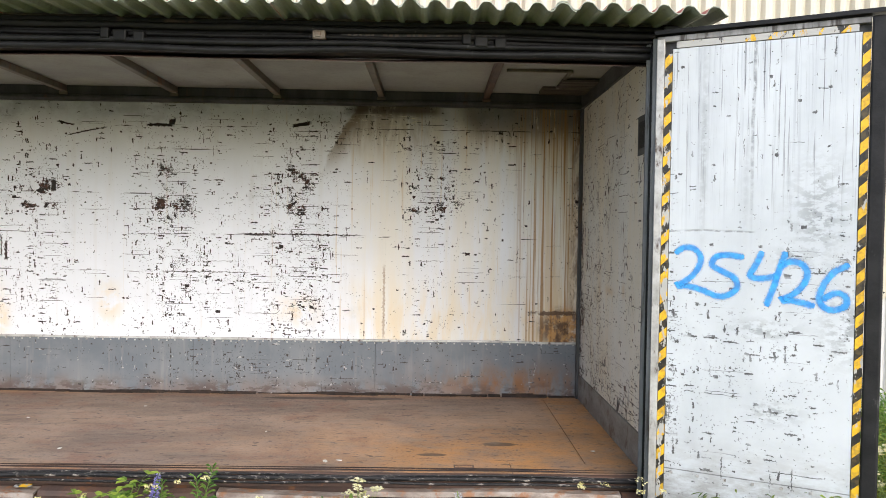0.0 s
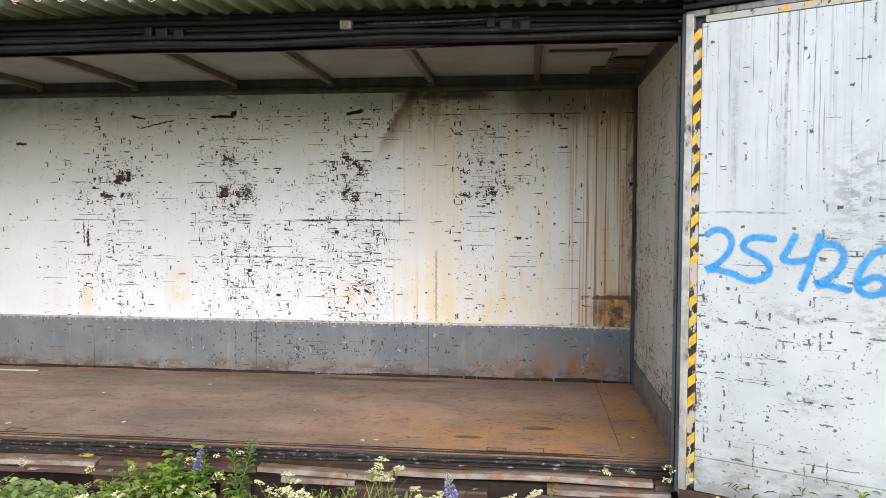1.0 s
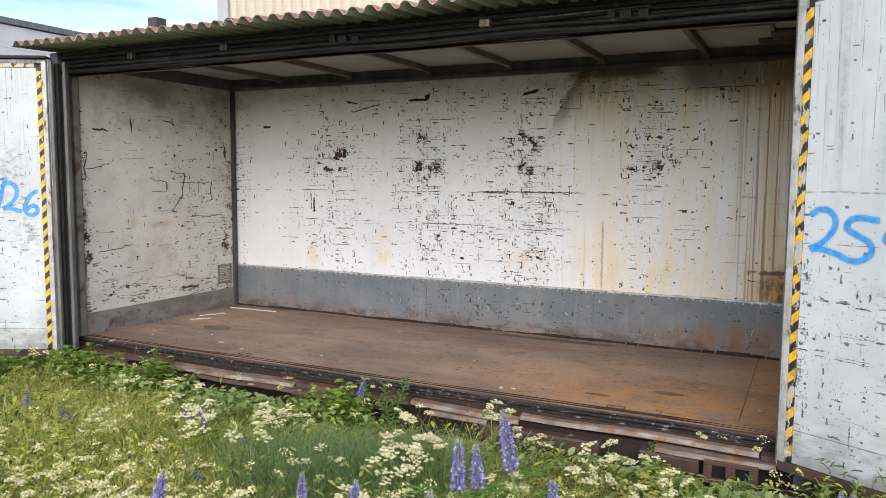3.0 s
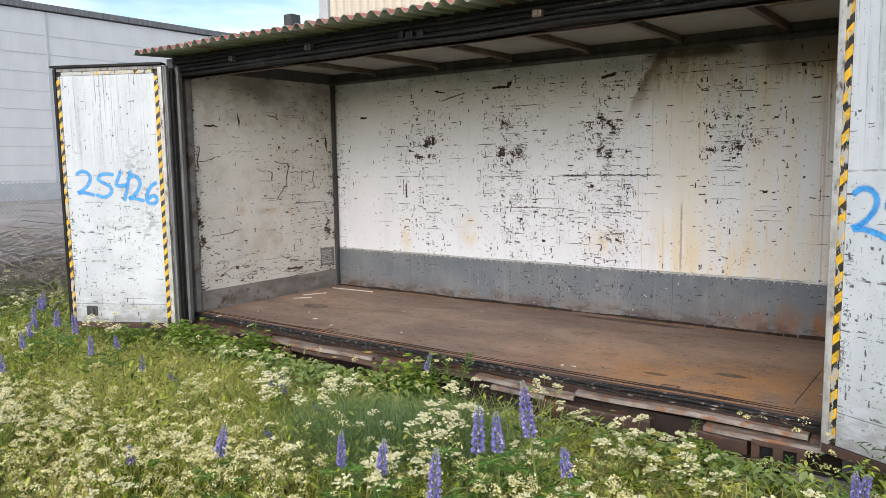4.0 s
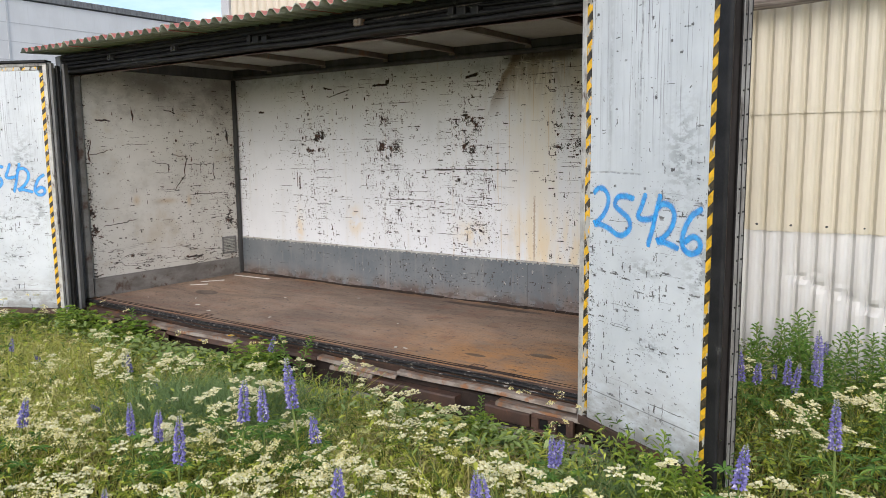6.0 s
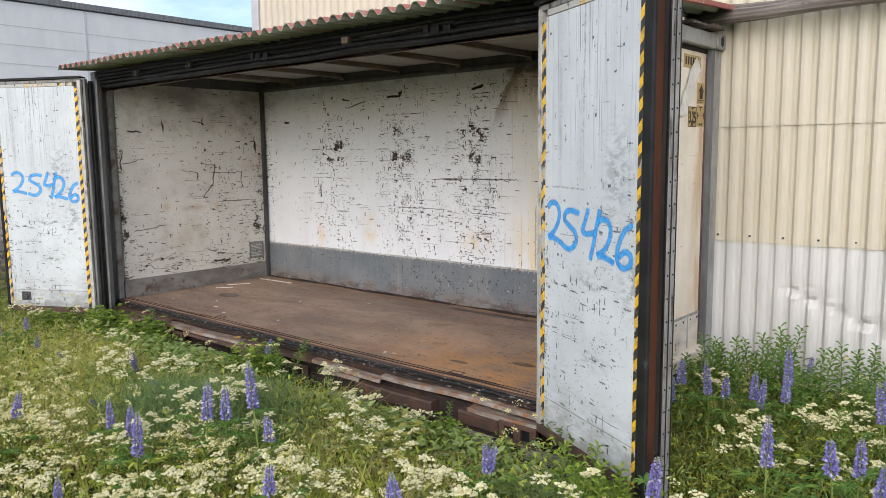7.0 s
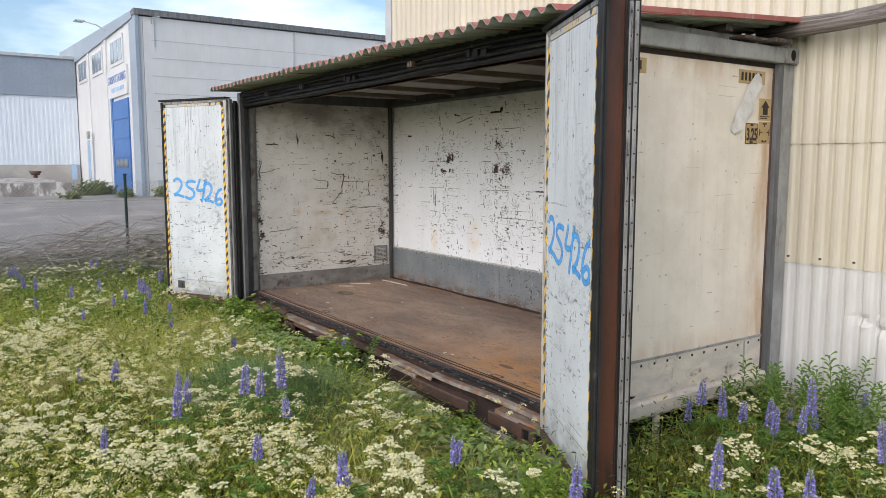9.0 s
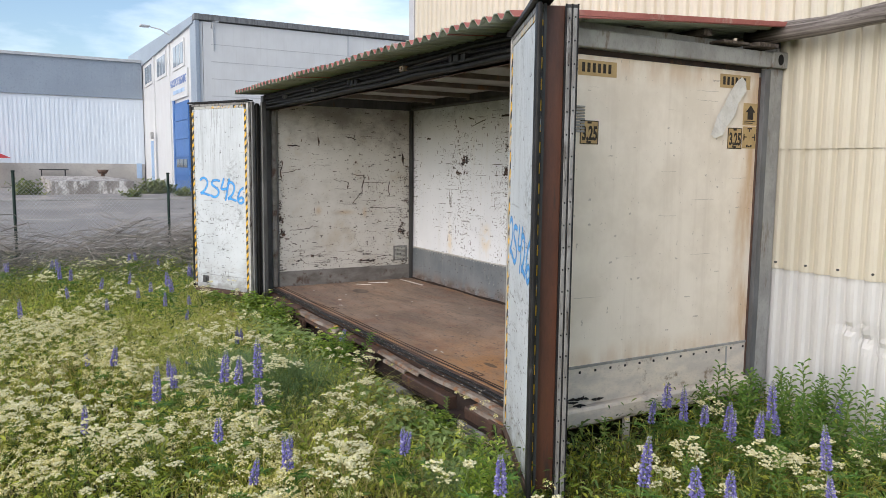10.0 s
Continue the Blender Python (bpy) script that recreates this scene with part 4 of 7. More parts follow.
# floor
deck = part("floor", block(X0, X1, 4.34, YB, 0.13, 0.258), M_RUST, container, "steel floor frame")
for a, b, c, d in ((X0 + 0.02, -2.7205, 4.56, 6.40), (-2.72, -0.7205, 4.56, 6.40), (-0.72, 0.985, 4.56, 6.40), (0.990, X1 - 0.02, 4.56, 6.40)):
    part("floor_panel", block(a, b, c, d, 0.2585, FLOOR), M_DECK, deck, "worn rust-brown floor panel")
for a, b in ((X0 + 0.02, -1.86), (-1.855, 0.52), (0.525, X1 - 0.02)):
    part("floor_strip", block(a, b, 4.36, 4.555, 0.2585, FLOOR + 0.004, 0.002), M_DECK, deck, "raised rusty front strip")
    part("floor_strip", block(a, b, 6.405, YB - 0.03, 0.2585, FLOOR + 0.002, 0.002), M_DECK, deck, "rusty rear strip")
for y, r, s in ((4.385, 0.006, 3), (4.425, 0.004, 6)):
    bm = bmesh.new()
    bar(bm, round_profile(y, FLOOR + 0.006, r, 6), X0 + 0.05, X1 - 0.05, 110, 0.010, s)
    part("edge_bead", bm, M_UNDER, deck, "dark crusted bead along the floor edge", True)
for x, y in ((0.24, 4.47), (-2.9, 4.49)):
    bm = bmesh.new()
    for x0, x1, y0, y1 in ((-0.06, 0.06, -0.03, -0.022), (-0.06, 0.06, 0.022, 0.03), (-0.06, -0.052, -0.022, 0.022), (0.052, 0.06, -0.022, 0.022)):
        box(bm, x + x0, x + x1, y + y0, y + y1, FLOOR + 0.003, FLOOR + 0.008)
    part("lashing_plate", bm, M_RUST, deck, "small recessed lashing plate")

# sill along the open side
bm = bmesh.new()
bar(bm, [(4.338, 0.20), (4.30, 0.20), (4.30, 0.262), (4.312, 0.272), (4.338, 0.274)], X0 - 0.02, X1 + 0.02, 90, 0.005, 1)
part("sill_angle", bm, M_RUST, container, "rusty floor edge angle")
for y, z, r, s in ((4.286, 0.255, 0.013, 2), (4.268, 0.232, 0.008, 5), (4.300, 0.268, 0.006, 8)):
    bm = bmesh.new()
    bar(bm, round_profile(y, z, r, 6), X0 + 0.02, X1 - 0.02, 160, 0.016, s)
    part("rubber_seal", bm, M_SEAL, container, "scuffed black rubber seal with pale scrapes", True)
random.seed(5)
for depth, top, thick, low, high, share in ((0.062, 0.200, 0.010, 0.7, 1.5, 1.0), (0.092, 0.150, 0.012, 0.45, 1.15, 0.55)):
    x = X0 + 0.03
    while x < X1 - 0.1:
        w = min(random.uniform(low, high), X1 - 0.02 - x)
        if random.random() < share:
            dz, dy, sag = random.uniform(-0.018, 0.006), random.uniform(-0.028, 0.02), random.uniform(0.004, 0.022)
            y, z = 4.297 - depth + dy, top + dz
            bm = bmesh.new()
            bar(bm, [(4.298, z), (y, z - sag), (y - 0.008, z - sag - 0.028), (y, z - sag - 0.030), (y + 0.010, z - sag - thick), (4.298, z - thick)], x, x + w - 0.012, 14, 0.016, x + depth)
            bmesh.ops.transform(bm, matrix=Matrix.Translation((x, 4.25, z)) @ Matrix.Rotation(random.gauss(0, 0.012), 4, "Y") @ Matrix.Translation((-x, -4.25, -z)), verts=bm.verts)
            part("rain_ledge", bm, random.choice((M_LEDGE, M_LEDGE, M_LEDGE, M_RUST)), container, "bent and scraped steel ledge")
        x += w
scrap = part("tape_scrap", block(-2.30, -2.20, 4.215, 4.265, 0.2065, 0.2085), M_TAPE, container, "yellow scrap of tape on the ledge")
# this rail's dark colour includes the shade below the ledges
bm = bmesh.new()
bar(bm, [(4.34, 0.13), (4.31, 0.13), (4.30, 0.115), (4.30, 0.0), (4.22, -0.004), (4.22, -0.026), (4.34, -0.026)], X0 - 0.06, X1 + 0.08, 30, 0.004, 6)
rail = part("bottom_rail", bm, M_UNDER, container, "brown rusted bottom rail, coloured darker for the shade under the ledge")
for a, b in ((-4.3, -3.7), (-2.2, -1.7), (-0.62, 0.20), (0.45, 0.80)):
    part("rail_patch", bar(bmesh.new(), [(4.299, 0.10), (4.225, 0.098), (4.218, 0.085), (4.222, 0.006), (4.232, 0.0), (4.299, 0.0)], a, b, 8, 0.006, a), M_RUST, rail, "brown rusted face plate")
for x in (-3.3, -1.35, 0.98):
    bm = bmesh.new()
    for a, b, c, d in ((-0.15, 0.15, 0.09, 0.118), (-0.15, 0.15, -0.02, 0.012), (-0.15, -0.10, 0.012, 0.09), (-0.028, 0.028, 0.012, 0.09), (0.10, 0.15, 0.012, 0.09)):
        box(bm, x + a, x + b, 4.185, 4.222, c, d, 0.004)
    pocket = part("lashing_pocket", bm, M_RUST, rail, "heavy steel block with two dark holes")
    part("hole", block(x - 0.098, x + 0.098, 4.2055, 4.2235, 0.0125, 0.0895), M_BLACK, pocket)

# top beam of the open side, with seals, brackets and a torn lip
beam = part("top_beam", bar(bmesh.new(), [(4.36, 2.66), (4.26, 2.652), (4.235, 2.665), (4.235, 2.72), (4.255, 2.73), (4.255, 2.80), (4.23, 2.815), (4.23, 2.835), (4.36, 2.84)], X0 - 0.06, X1 + 0.08, 30, 0.004, 2), M_BEAM, container, "grimy black top beam")
for y, z, r, s in ((4.225, 2.672, 0.020, 1), (4.215, 2.708, 0.017, 4), (4.238, 2.795, 0.020, 7), (4.243, 2.752, 0.012, 9)):
    bm = bmesh.new()
    bar(bm, round_profile(y, z, r), X0, X1, 80, 0.012, s + 20)
    part("rubber_seal", bm, M_BLACK, beam, "glossy black rubber seal", True)
bm = bmesh.new()
bar(bm, [(4.352, 2.66), (4.285, 2.634), (4.285, 2.630), (4.352, 2.654)], X0, X1, 90, 0.010, 31)
part("torn_lip", bm, M_RUST, beam, "ragged rusty lower lip")
for x, w in ((-0.60, 0.05), (-2.79, 0.05), (-3.81, 0.04)):
    bm = box(bmesh.new(), x - w, x + w * 0.4, 4.195, 4.25, 2.728, 2.778, 0.006)
    box(bm, x - w * 0.6, x, 4.185, 4.196, 2.738, 2.768, 0.003)
    part("bracket", bm, M_LEDGE if x > -1 else M_POST, beam, "small metal bracket")
for x in (-1.66, 0.34):
    for a, b, z in ((-0.09, -0.015, 2.700), (0.02, 0.085, 2.694), (-0.16, -0.11, 2.712)):
        part("hinge_block", block(x + a, x + b, 4.196, 4.25, z, z + 0.062, 0.009), M_BEAM, beam, "tarred black hinge block")
part("sign_strip", block(-0.50, 0.42, 4.246, 4.2535, 2.742, 2.785, 0.002), M_POST, beam, "dirty strip with faded unreadable print")
bm = bmesh.new()
random.seed(3)
for i in range(26):
    x = -0.46 + i * 0.033
    if random.random() < 0.8:
        box(bm, x, x + random.uniform(0.012, 0.026), 4.2435, 4.2455, 2.752, 2.775)
tagged(part("faded_print", bm, M_RIB, beam, "bars of faded print"), kind="stuff")

# ceiling with its ribs
part("ceiling", block(X0 + 0.001, X1 - 0.001, 4.362, YB - 0.001, CEIL, CEIL + 0.008), M_CEIL, container, "dull grey ceiling boards")
part("rear_beam", bar(bmesh.new(), [(YB - 0.002, 2.737), (YB - 0.05, 2.737), (YB - 0.075, 2.755), (YB - 0.075, 2.775), (YB - 0.06, 2.785), (YB - 0.06, 2.859), (YB - 0.002, 2.859)], X0 + 0.032, X1 - 0.032, 20, 0.003, 8), M_POST, container, "stained dark rear beam")
for i, x in enumerate((-4.0, -3.09, -2.16, -1.30, -0.42, 0.47)):
    bm = bmesh.new()
    y0, y1 = 4.363, YB - 0.062
    for k, (a, b) in enumerate(((-0.026, 0.026),)):
        box(bm, x + a, x + b, y0, y1, CEIL - 0.055, CEIL - 0.001, 0.005)
    box(bm, x - 0.034, x + 0.034, y1 - 0.02, y1 - 0.001, CEIL - 0.080, CEIL - 0.056, 0.004)
    part("ceiling_rib", bm, M_RUST if i == 5 else M_RIB, container, "narrow steel roof rib")
bm = bmesh.new()
box(bm, 0.55, 1.03, 5.45, 5.475, CEIL - 0.022, CEIL - 0.001, 0.003)
box(bm, 1.005, 1.03, 5.476, 6.20, CEIL - 0.022, CEIL - 0.001, 0.003)
part("conduit", bm, M_RIB, container, "thin conduit on the ceiling")

# corner posts
for x, s in ((X0, -1), (X1, 1)):
    lo, hi = sorted((x + s * 0.001, x + s * 0.10))
    lo2, hi2 = sorted((x - s * (0.055 if s < 0 else 0.03), x + s * 0.001))
    part("corner_post", block(lo, hi, 4.20, 4.356, 0.02, 2.84, 0.008), M_FRONT_POST, container, "blue-grey steel corner post")
    part("post_flange", block(lo2, hi2, 4.30, 4.358, 0.276, 2.66, 0.006), M_KICK, container, "worn inner door jamb")
    part("corner_post", block(lo + (0.025 if s > 0 else 0), hi - (0.03 if s > 0 else 0.025), 6.29, 6.50, 0.02, 2.70, 0.008), M_RAIL, container, "grey steel rear corner post")
    lo3, hi3 = sorted((x + s * 0.02, x + s * 0.105))
    for z in (2.70, -0.03):
        for y in (6.33, 4.205):
            bm = block(lo3, hi3, y, y + 0.175, z + 0.001, z + 0.125, 0.012)
            cast = part("corner_casting", bm, M_RAIL if y > 6 else M_POST, container, "cast corner fitting with an oval hole")
            if s > 0:
                bm = bmesh.new()
                ring = [(hi3 + 0.0012, y + 0.088 + 0.032 * math.cos(k * math.pi / 8), z + 0.063 + 0.042 * math.sin(k * math.pi / 8)) for k in range(16)]
                bm.faces.new([bm.verts.new(p) for p in ring])
                made = bmesh.ops.extrude_face_region(bm, geom=bm.faces[:])["geom"]
                bmesh.ops.translate(bm, verts=[v for v in made if isinstance(v, bmesh.types.BMVert)], vec=(-0.02, 0, 0))
                part("hole", bm, M_BLACK, cast)

# outside of the end that faces the walk
part("top_rail", block(X1 + 0.024, X1 + 0.098, 4.36, 6.328, 2.70, 2.815, 0.010), M_RAIL, container, "grey-green painted top rail")
# thin dark strip drawn as the shadow line below the rail
part("rail_shadow_gap", block(X1 + 0.023, X1 + 0.034, 4.36, 6.288, 2.664, 2.699), M_UNDER, container, "dark strip standing in for the shadow gap under the rail")
part("end_panel", block(X1 + 0.023, X1 + 0.032, 4.36, 6.272, 0.585, 2.662, 0.002), M_CREAM, container, "cream plywood end panel with rust runs")
# flat dark strip laid on the post for its shadowed side
part("post_shade_strip", block(X1 + 0.030, X1 + 0.0745, 6.2895, 6.352, 0.06, 2.69, 0.004), M_FRONT_POST, container, "dark grey strip standing in for the shadow on the corner post")
part("panel_edge", block(X1 + 0.023, X1 + 0.040, 6.274, 6.289, 0.30, 2.630, 0.002), M_RUST, container, "dark rusty edge bead")
low = part("lower_panel", block(X1 + 0.023, X1 + 0.036, 4.36, 6.272, 0.305, 0.568, 0.002), M_LOWER, container, "scuffed light grey lower sheet")
part("joint_strip", bar(bmesh.new(), [(0, 0), (0.012, 0.004), (0.012, 0.018), (0, 0.022)], 0, 1.91, 30, 0.002, 4), M_RAIL, container, "ragged grey joint strip").matrix_world = Matrix.Translation((X1 + 0.030, 6.272, 0.566)) @ Matrix.Rotation(radians(-90), 4, "Z")
part("bottom_rail", bar(bmesh.new(), [(0.0, 0.0), (0.05, 0.0), (0.062, 0.02), (0.062, 0.105), (0.045, 0.125), (0.0, 0.13)], 0, 1.95, 24, 0.004, 7), M_LOWER, container, "dented grey bottom rail").matrix_world = Matrix.Translation((X1 + 0.024, 6.29, 0.172)) @ Matrix.Rotation(radians(-90), 4, "Z")
bm = bmesh.new()
for i in range(14):
    y = 4.45 + i * 0.138
    for z in (0.54,):
        box(bm, X1 + 0.035, X1 + 0.041, y - 0.009, y + 0.009, z - 0.009, z + 0.009, 0.003)
tagged(part("rivets", bm, M_BEAM, low, "dark rivet heads"), kind="stuff")


part("seam_strip", block(X1 + 0.0365, X1 + 0.0395, 6.045, 6.062, 0.31, 0.564), M_RAIL, low, "narrow upright seam")
random.seed(14)
for k in range(9):
    y, z = 4.50 + random.uniform(0, 0.26), 0.335 + random.uniform(-0.05, 0.05)
    ln, bm = random.uniform(0.04, 0.13), bmesh.new()
    tube(bm, [(X1 + 0.040, y - ln / 2, z), (X1 + 0.052, y, z + random.uniform(-0.01, 0.01)), (X1 + 0.042, y + ln / 2, z + random.uniform(-0.012, 0.012))], [0.004, 0.010, 0.003], 5)
    part("torn_splinter", bm, M_BEAM, low, "dark splinter of rotten sheet")
part("prop", block(X1 + 0.045, X1 + 0.075, 4.985, 5.035, -0.12, 0.171, 0.004), M_LITTER, container, "short pale prop under the rail")
for z in (0.115, 0.03):
    bm = bmesh.new()
    tube(bm, [(X1 + 0.06, 4.42, z), (X1 + 0.14, 4.40, z + 0.004), (X1 + 0.20, 4.40, z - 0.002)], [0.009] * 3, 6)
    part("prong", bm, M_LITTER, container, "pale bent rod end")


# labels on the end panel
def label_plate(y0, y1, z0, z1, label=""):
    plate = part("label_plate", block(X1 + 0.0325, X1 + 0.0345, y0, y1, z0, z1), M_LABEL, container, label)
    return plate


def lettering(text, y0, z0, size, parent, squeeze=0.62):
    data = bpy.data.curves.new("lettering", "FONT")
    data.body, data.size, data.extrude, data.offset = text, size, 0.0008, 0.004
    tmp = bpy.data.objects.new("lettering", data)
    scene.collection.objects.link(tmp)
    bpy.context.view_layer.update()
    mesh = bpy.data.meshes.new_from_object(tmp.evaluated_get(bpy.context.evaluated_depsgraph_get()))
    bpy.data.objects.remove(tmp)
    mesh.transform(Matrix.Diagonal((squeeze, 1, 1, 1)))
    mesh.materials.clear()
    mesh.materials.append(M_LABEL_DARK)
    ob = new("lettering", mesh)
    ob.parent = parent
    ob.matrix_world = Matrix.Translation((X1 + 0.0356, y0, z0)) @ Matrix.Rotation(radians(90), 4, "Z") @ Matrix.Rotation(radians(90), 4, "X")
    ob["label"] = "black printed figures"


def dark_bars(parent, rows):
    bm = bmesh.new()
    for y0, y1, z0, z1 in rows:
        box(bm, X1 + 0.0348, X1 + 0.0362, y0, y1, z0, z1)
    tagged(part("print", bm, M_LABEL_DARK, parent, "black printed marks"), kind="stuff")


for y in (4.50, 5.84):
    plate = label_plate(y, y + 0.33, 2.53, 2.63, label="tan maker's sticker with a dark word mark")
    dark_bars(plate, [(y + 0.03 + k * 0.045, y + 0.055 + k * 0.045, 2.552, 2.612) for k in range(6)])
    y2 = 4.53 if y < 5 else 5.95
    plate = label_plate(y2, y2 + 0.155, 2.085, 2.24, label="tan sticker that reads 3,25")
    lettering("3,25", y2 + 0.014, 2.115, 0.125, plate)
    dark_bars(plate, [(y2, y2 + 0.155, 2.085, 2.091), (y2, y2 + 0.155, 2.234, 2.24), (y2, y2 + 0.006, 2.091, 2.234), (y2 + 0.149, y2 + 0.155, 2.091, 2.234), (y2 + 0.06, y2 + 0.095, 2.22, 2.233), (y2 + 0.06, y2 + 0.095, 2.092, 2.105)])
plate = label_plate(6.11, 6.268, 2.265, 2.43, label="tan sticker with a black upward arrow")
bm = bmesh.new()
shape = [(-0.055, 0.0), (0.0, 0.055), (0.055, 0.0), (0.032, 0.0), (0.032, -0.055), (-0.032, -0.055), (-0.032, 0.0)]
bm.faces.new([bm.verts.new((X1 + 0.0362, 6.189 + a, 2.362 + b)) for a, b in shape])
part("arrow", bm, M_LABEL_DARK, plate, "black arrow")
dark_bars(plate, [(6.125, 6.25, 2.292, 2.298), (6.125, 6.22, 2.278, 2.284)])
plate = label_plate(6.115, 6.266, 2.09, 2.255, label="tan sticker with black lifting marks")
dark_bars(plate, [(6.165, 6.215, 2.235, 2.245), (6.186, 6.194, 2.215, 2.235), (6.125, 6.135, 2.15, 2.20), (6.135, 6.16, 2.172, 2.18), (6.246, 6.256, 2.15, 2.20), (6.22, 6.246, 2.172, 2.18), (6.16, 6.176, 2.10, 2.118), (6.205, 6.221, 2.10, 2.118), (6.182, 6.199, 2.10, 2.112)])
bm = bmesh.new()
strip = [(6.09, 2.60, 0.03), (6.05, 2.55, 0.06), (5.99, 2.46, 0.066), (5.93, 2.37, 0.068), (5.87, 2.28, 0.068), (5.82, 2.215, 0.055), (5.78, 2.17, 0.025)]
left, right = [], []
for i, (y, z, w) in enumerate(strip):
    lift = X1 + 0.039 + 0.012 * math.sin(i * 1.6) ** 2
    left.append([bm.verts.new((lift + d, y - w * 0.75, z + w * 0.55)) for d in (0, 0.004)])
    right.append([bm.verts.new((lift + 0.010 * (i % 2) + d, y + w * 0.75, z - w * 0.55)) for d in (0, 0.004)])
for i in range(len(strip) - 1):
    bm.faces.new((left[i][0], left[i + 1][0], right[i + 1][0], right[i][0]))
    bm.faces.new((left[i][1], right[i][1], right[i + 1][1], left[i + 1][1]))
part("peeling_film", bm, M_PLASTIC, container, "strip of torn white film peeling off the panel")
bm = bmesh.new()
for i in range(9):
    box(bm, X1 + 0.033, X1 + 0.045, 4.44, 4.56, 2.16 + i * 0.02, 2.173 + i * 0.02, 0.002)
part("end_vent", bm, M_RAIL, container, "small pale louvred vent")

DIGITS = {
    "2": [[(0.02, 0.90), (0.28, 1.0), (0.62, 0.97), (0.84, 0.78), (0.76, 0.52), (0.45, 0.27), (0.05, 0.09), (0.35, 0.10), (0.68, 0.06), (1.0, 0.0)]],
    "5": [[(1.0, 0.94), (0.62, 0.98), (0.25, 0.93), (0.12, 0.74), (0.42, 0.60), (0.80, 0.45), (0.90, 0.22), (0.62, 0.03), (0.30, 0.0), (0.0, 0.08)]],
    "4": [[(0.32, 1.0), (0.18, 0.78), (0.03, 0.56), (0.30, 0.50), (0.72, 0.56)], [(0.95, 1.0), (0.80, 0.68), (0.66, 0.32), (0.50, 0.0)]],
    "6": [[(0.92, 1.0), (0.52, 0.86), (0.20, 0.56), (0.06, 0.26), (0.22, 0.05), (0.60, 0.0), (0.92, 0.12), (0.90, 0.32), (0.58, 0.38), (0.25, 0.26)]],
}


def spray_digit(bm, uv, shape, x0, x1, z0, z1, width, y):
    """A soft ribbon along a smooth curve through the stroke's points."""
    pts = [Vector((x0 + a * (x1 - x0), z0 + b * (z1 - z0))) for a, b in shape]
    path = []
    for i in range(len(pts) - 1):
        p0, p1, p2, p3 = pts[max(i - 1, 0)], pts[i], pts[i + 1], pts[min(i + 2, len(pts) - 1)]
        for k in range(5):
            t = k / 5
            path.append(0.5 * ((2 * p1) + (p2 - p0) * t + (2 * p0 - 5 * p1 + 4 * p2 - p3) * t * t + (3 * p1 - p0 - 3 * p2 + p3) * t ** 3))
    path.append(pts[-1])
    d = (path[-1] - path[-2]).normalized() * width * 0.25
    path.append(path[-1] + d)
    path.insert(0, path[0] - (path[1] - path[0]).normalized() * width * 0.25)
    rows = []
    for i, p in enumerate(path):
        d = (path[min(i + 1, len(path) - 1)] - path[max(i - 1, 0)]).normalized()
        n = Vector((-d.y, d.x)) * width * (0.5 if 0 < i < len(path) - 1 else 0.34)
        rows.append([bm.verts.new((q.x, y - 0.00015 * (i % 3), q.y)) for q in (p + n, p - n)])
    for i in range(len(rows) - 1):
        f = bm.faces.new((rows[i][0], rows[i][1], rows[i + 1][1], rows[i + 1][0]))
        for loop, v in zip(f.loops, (0, 1, 1, 0)):
            loop[uv].uv = (i / len(rows), v)


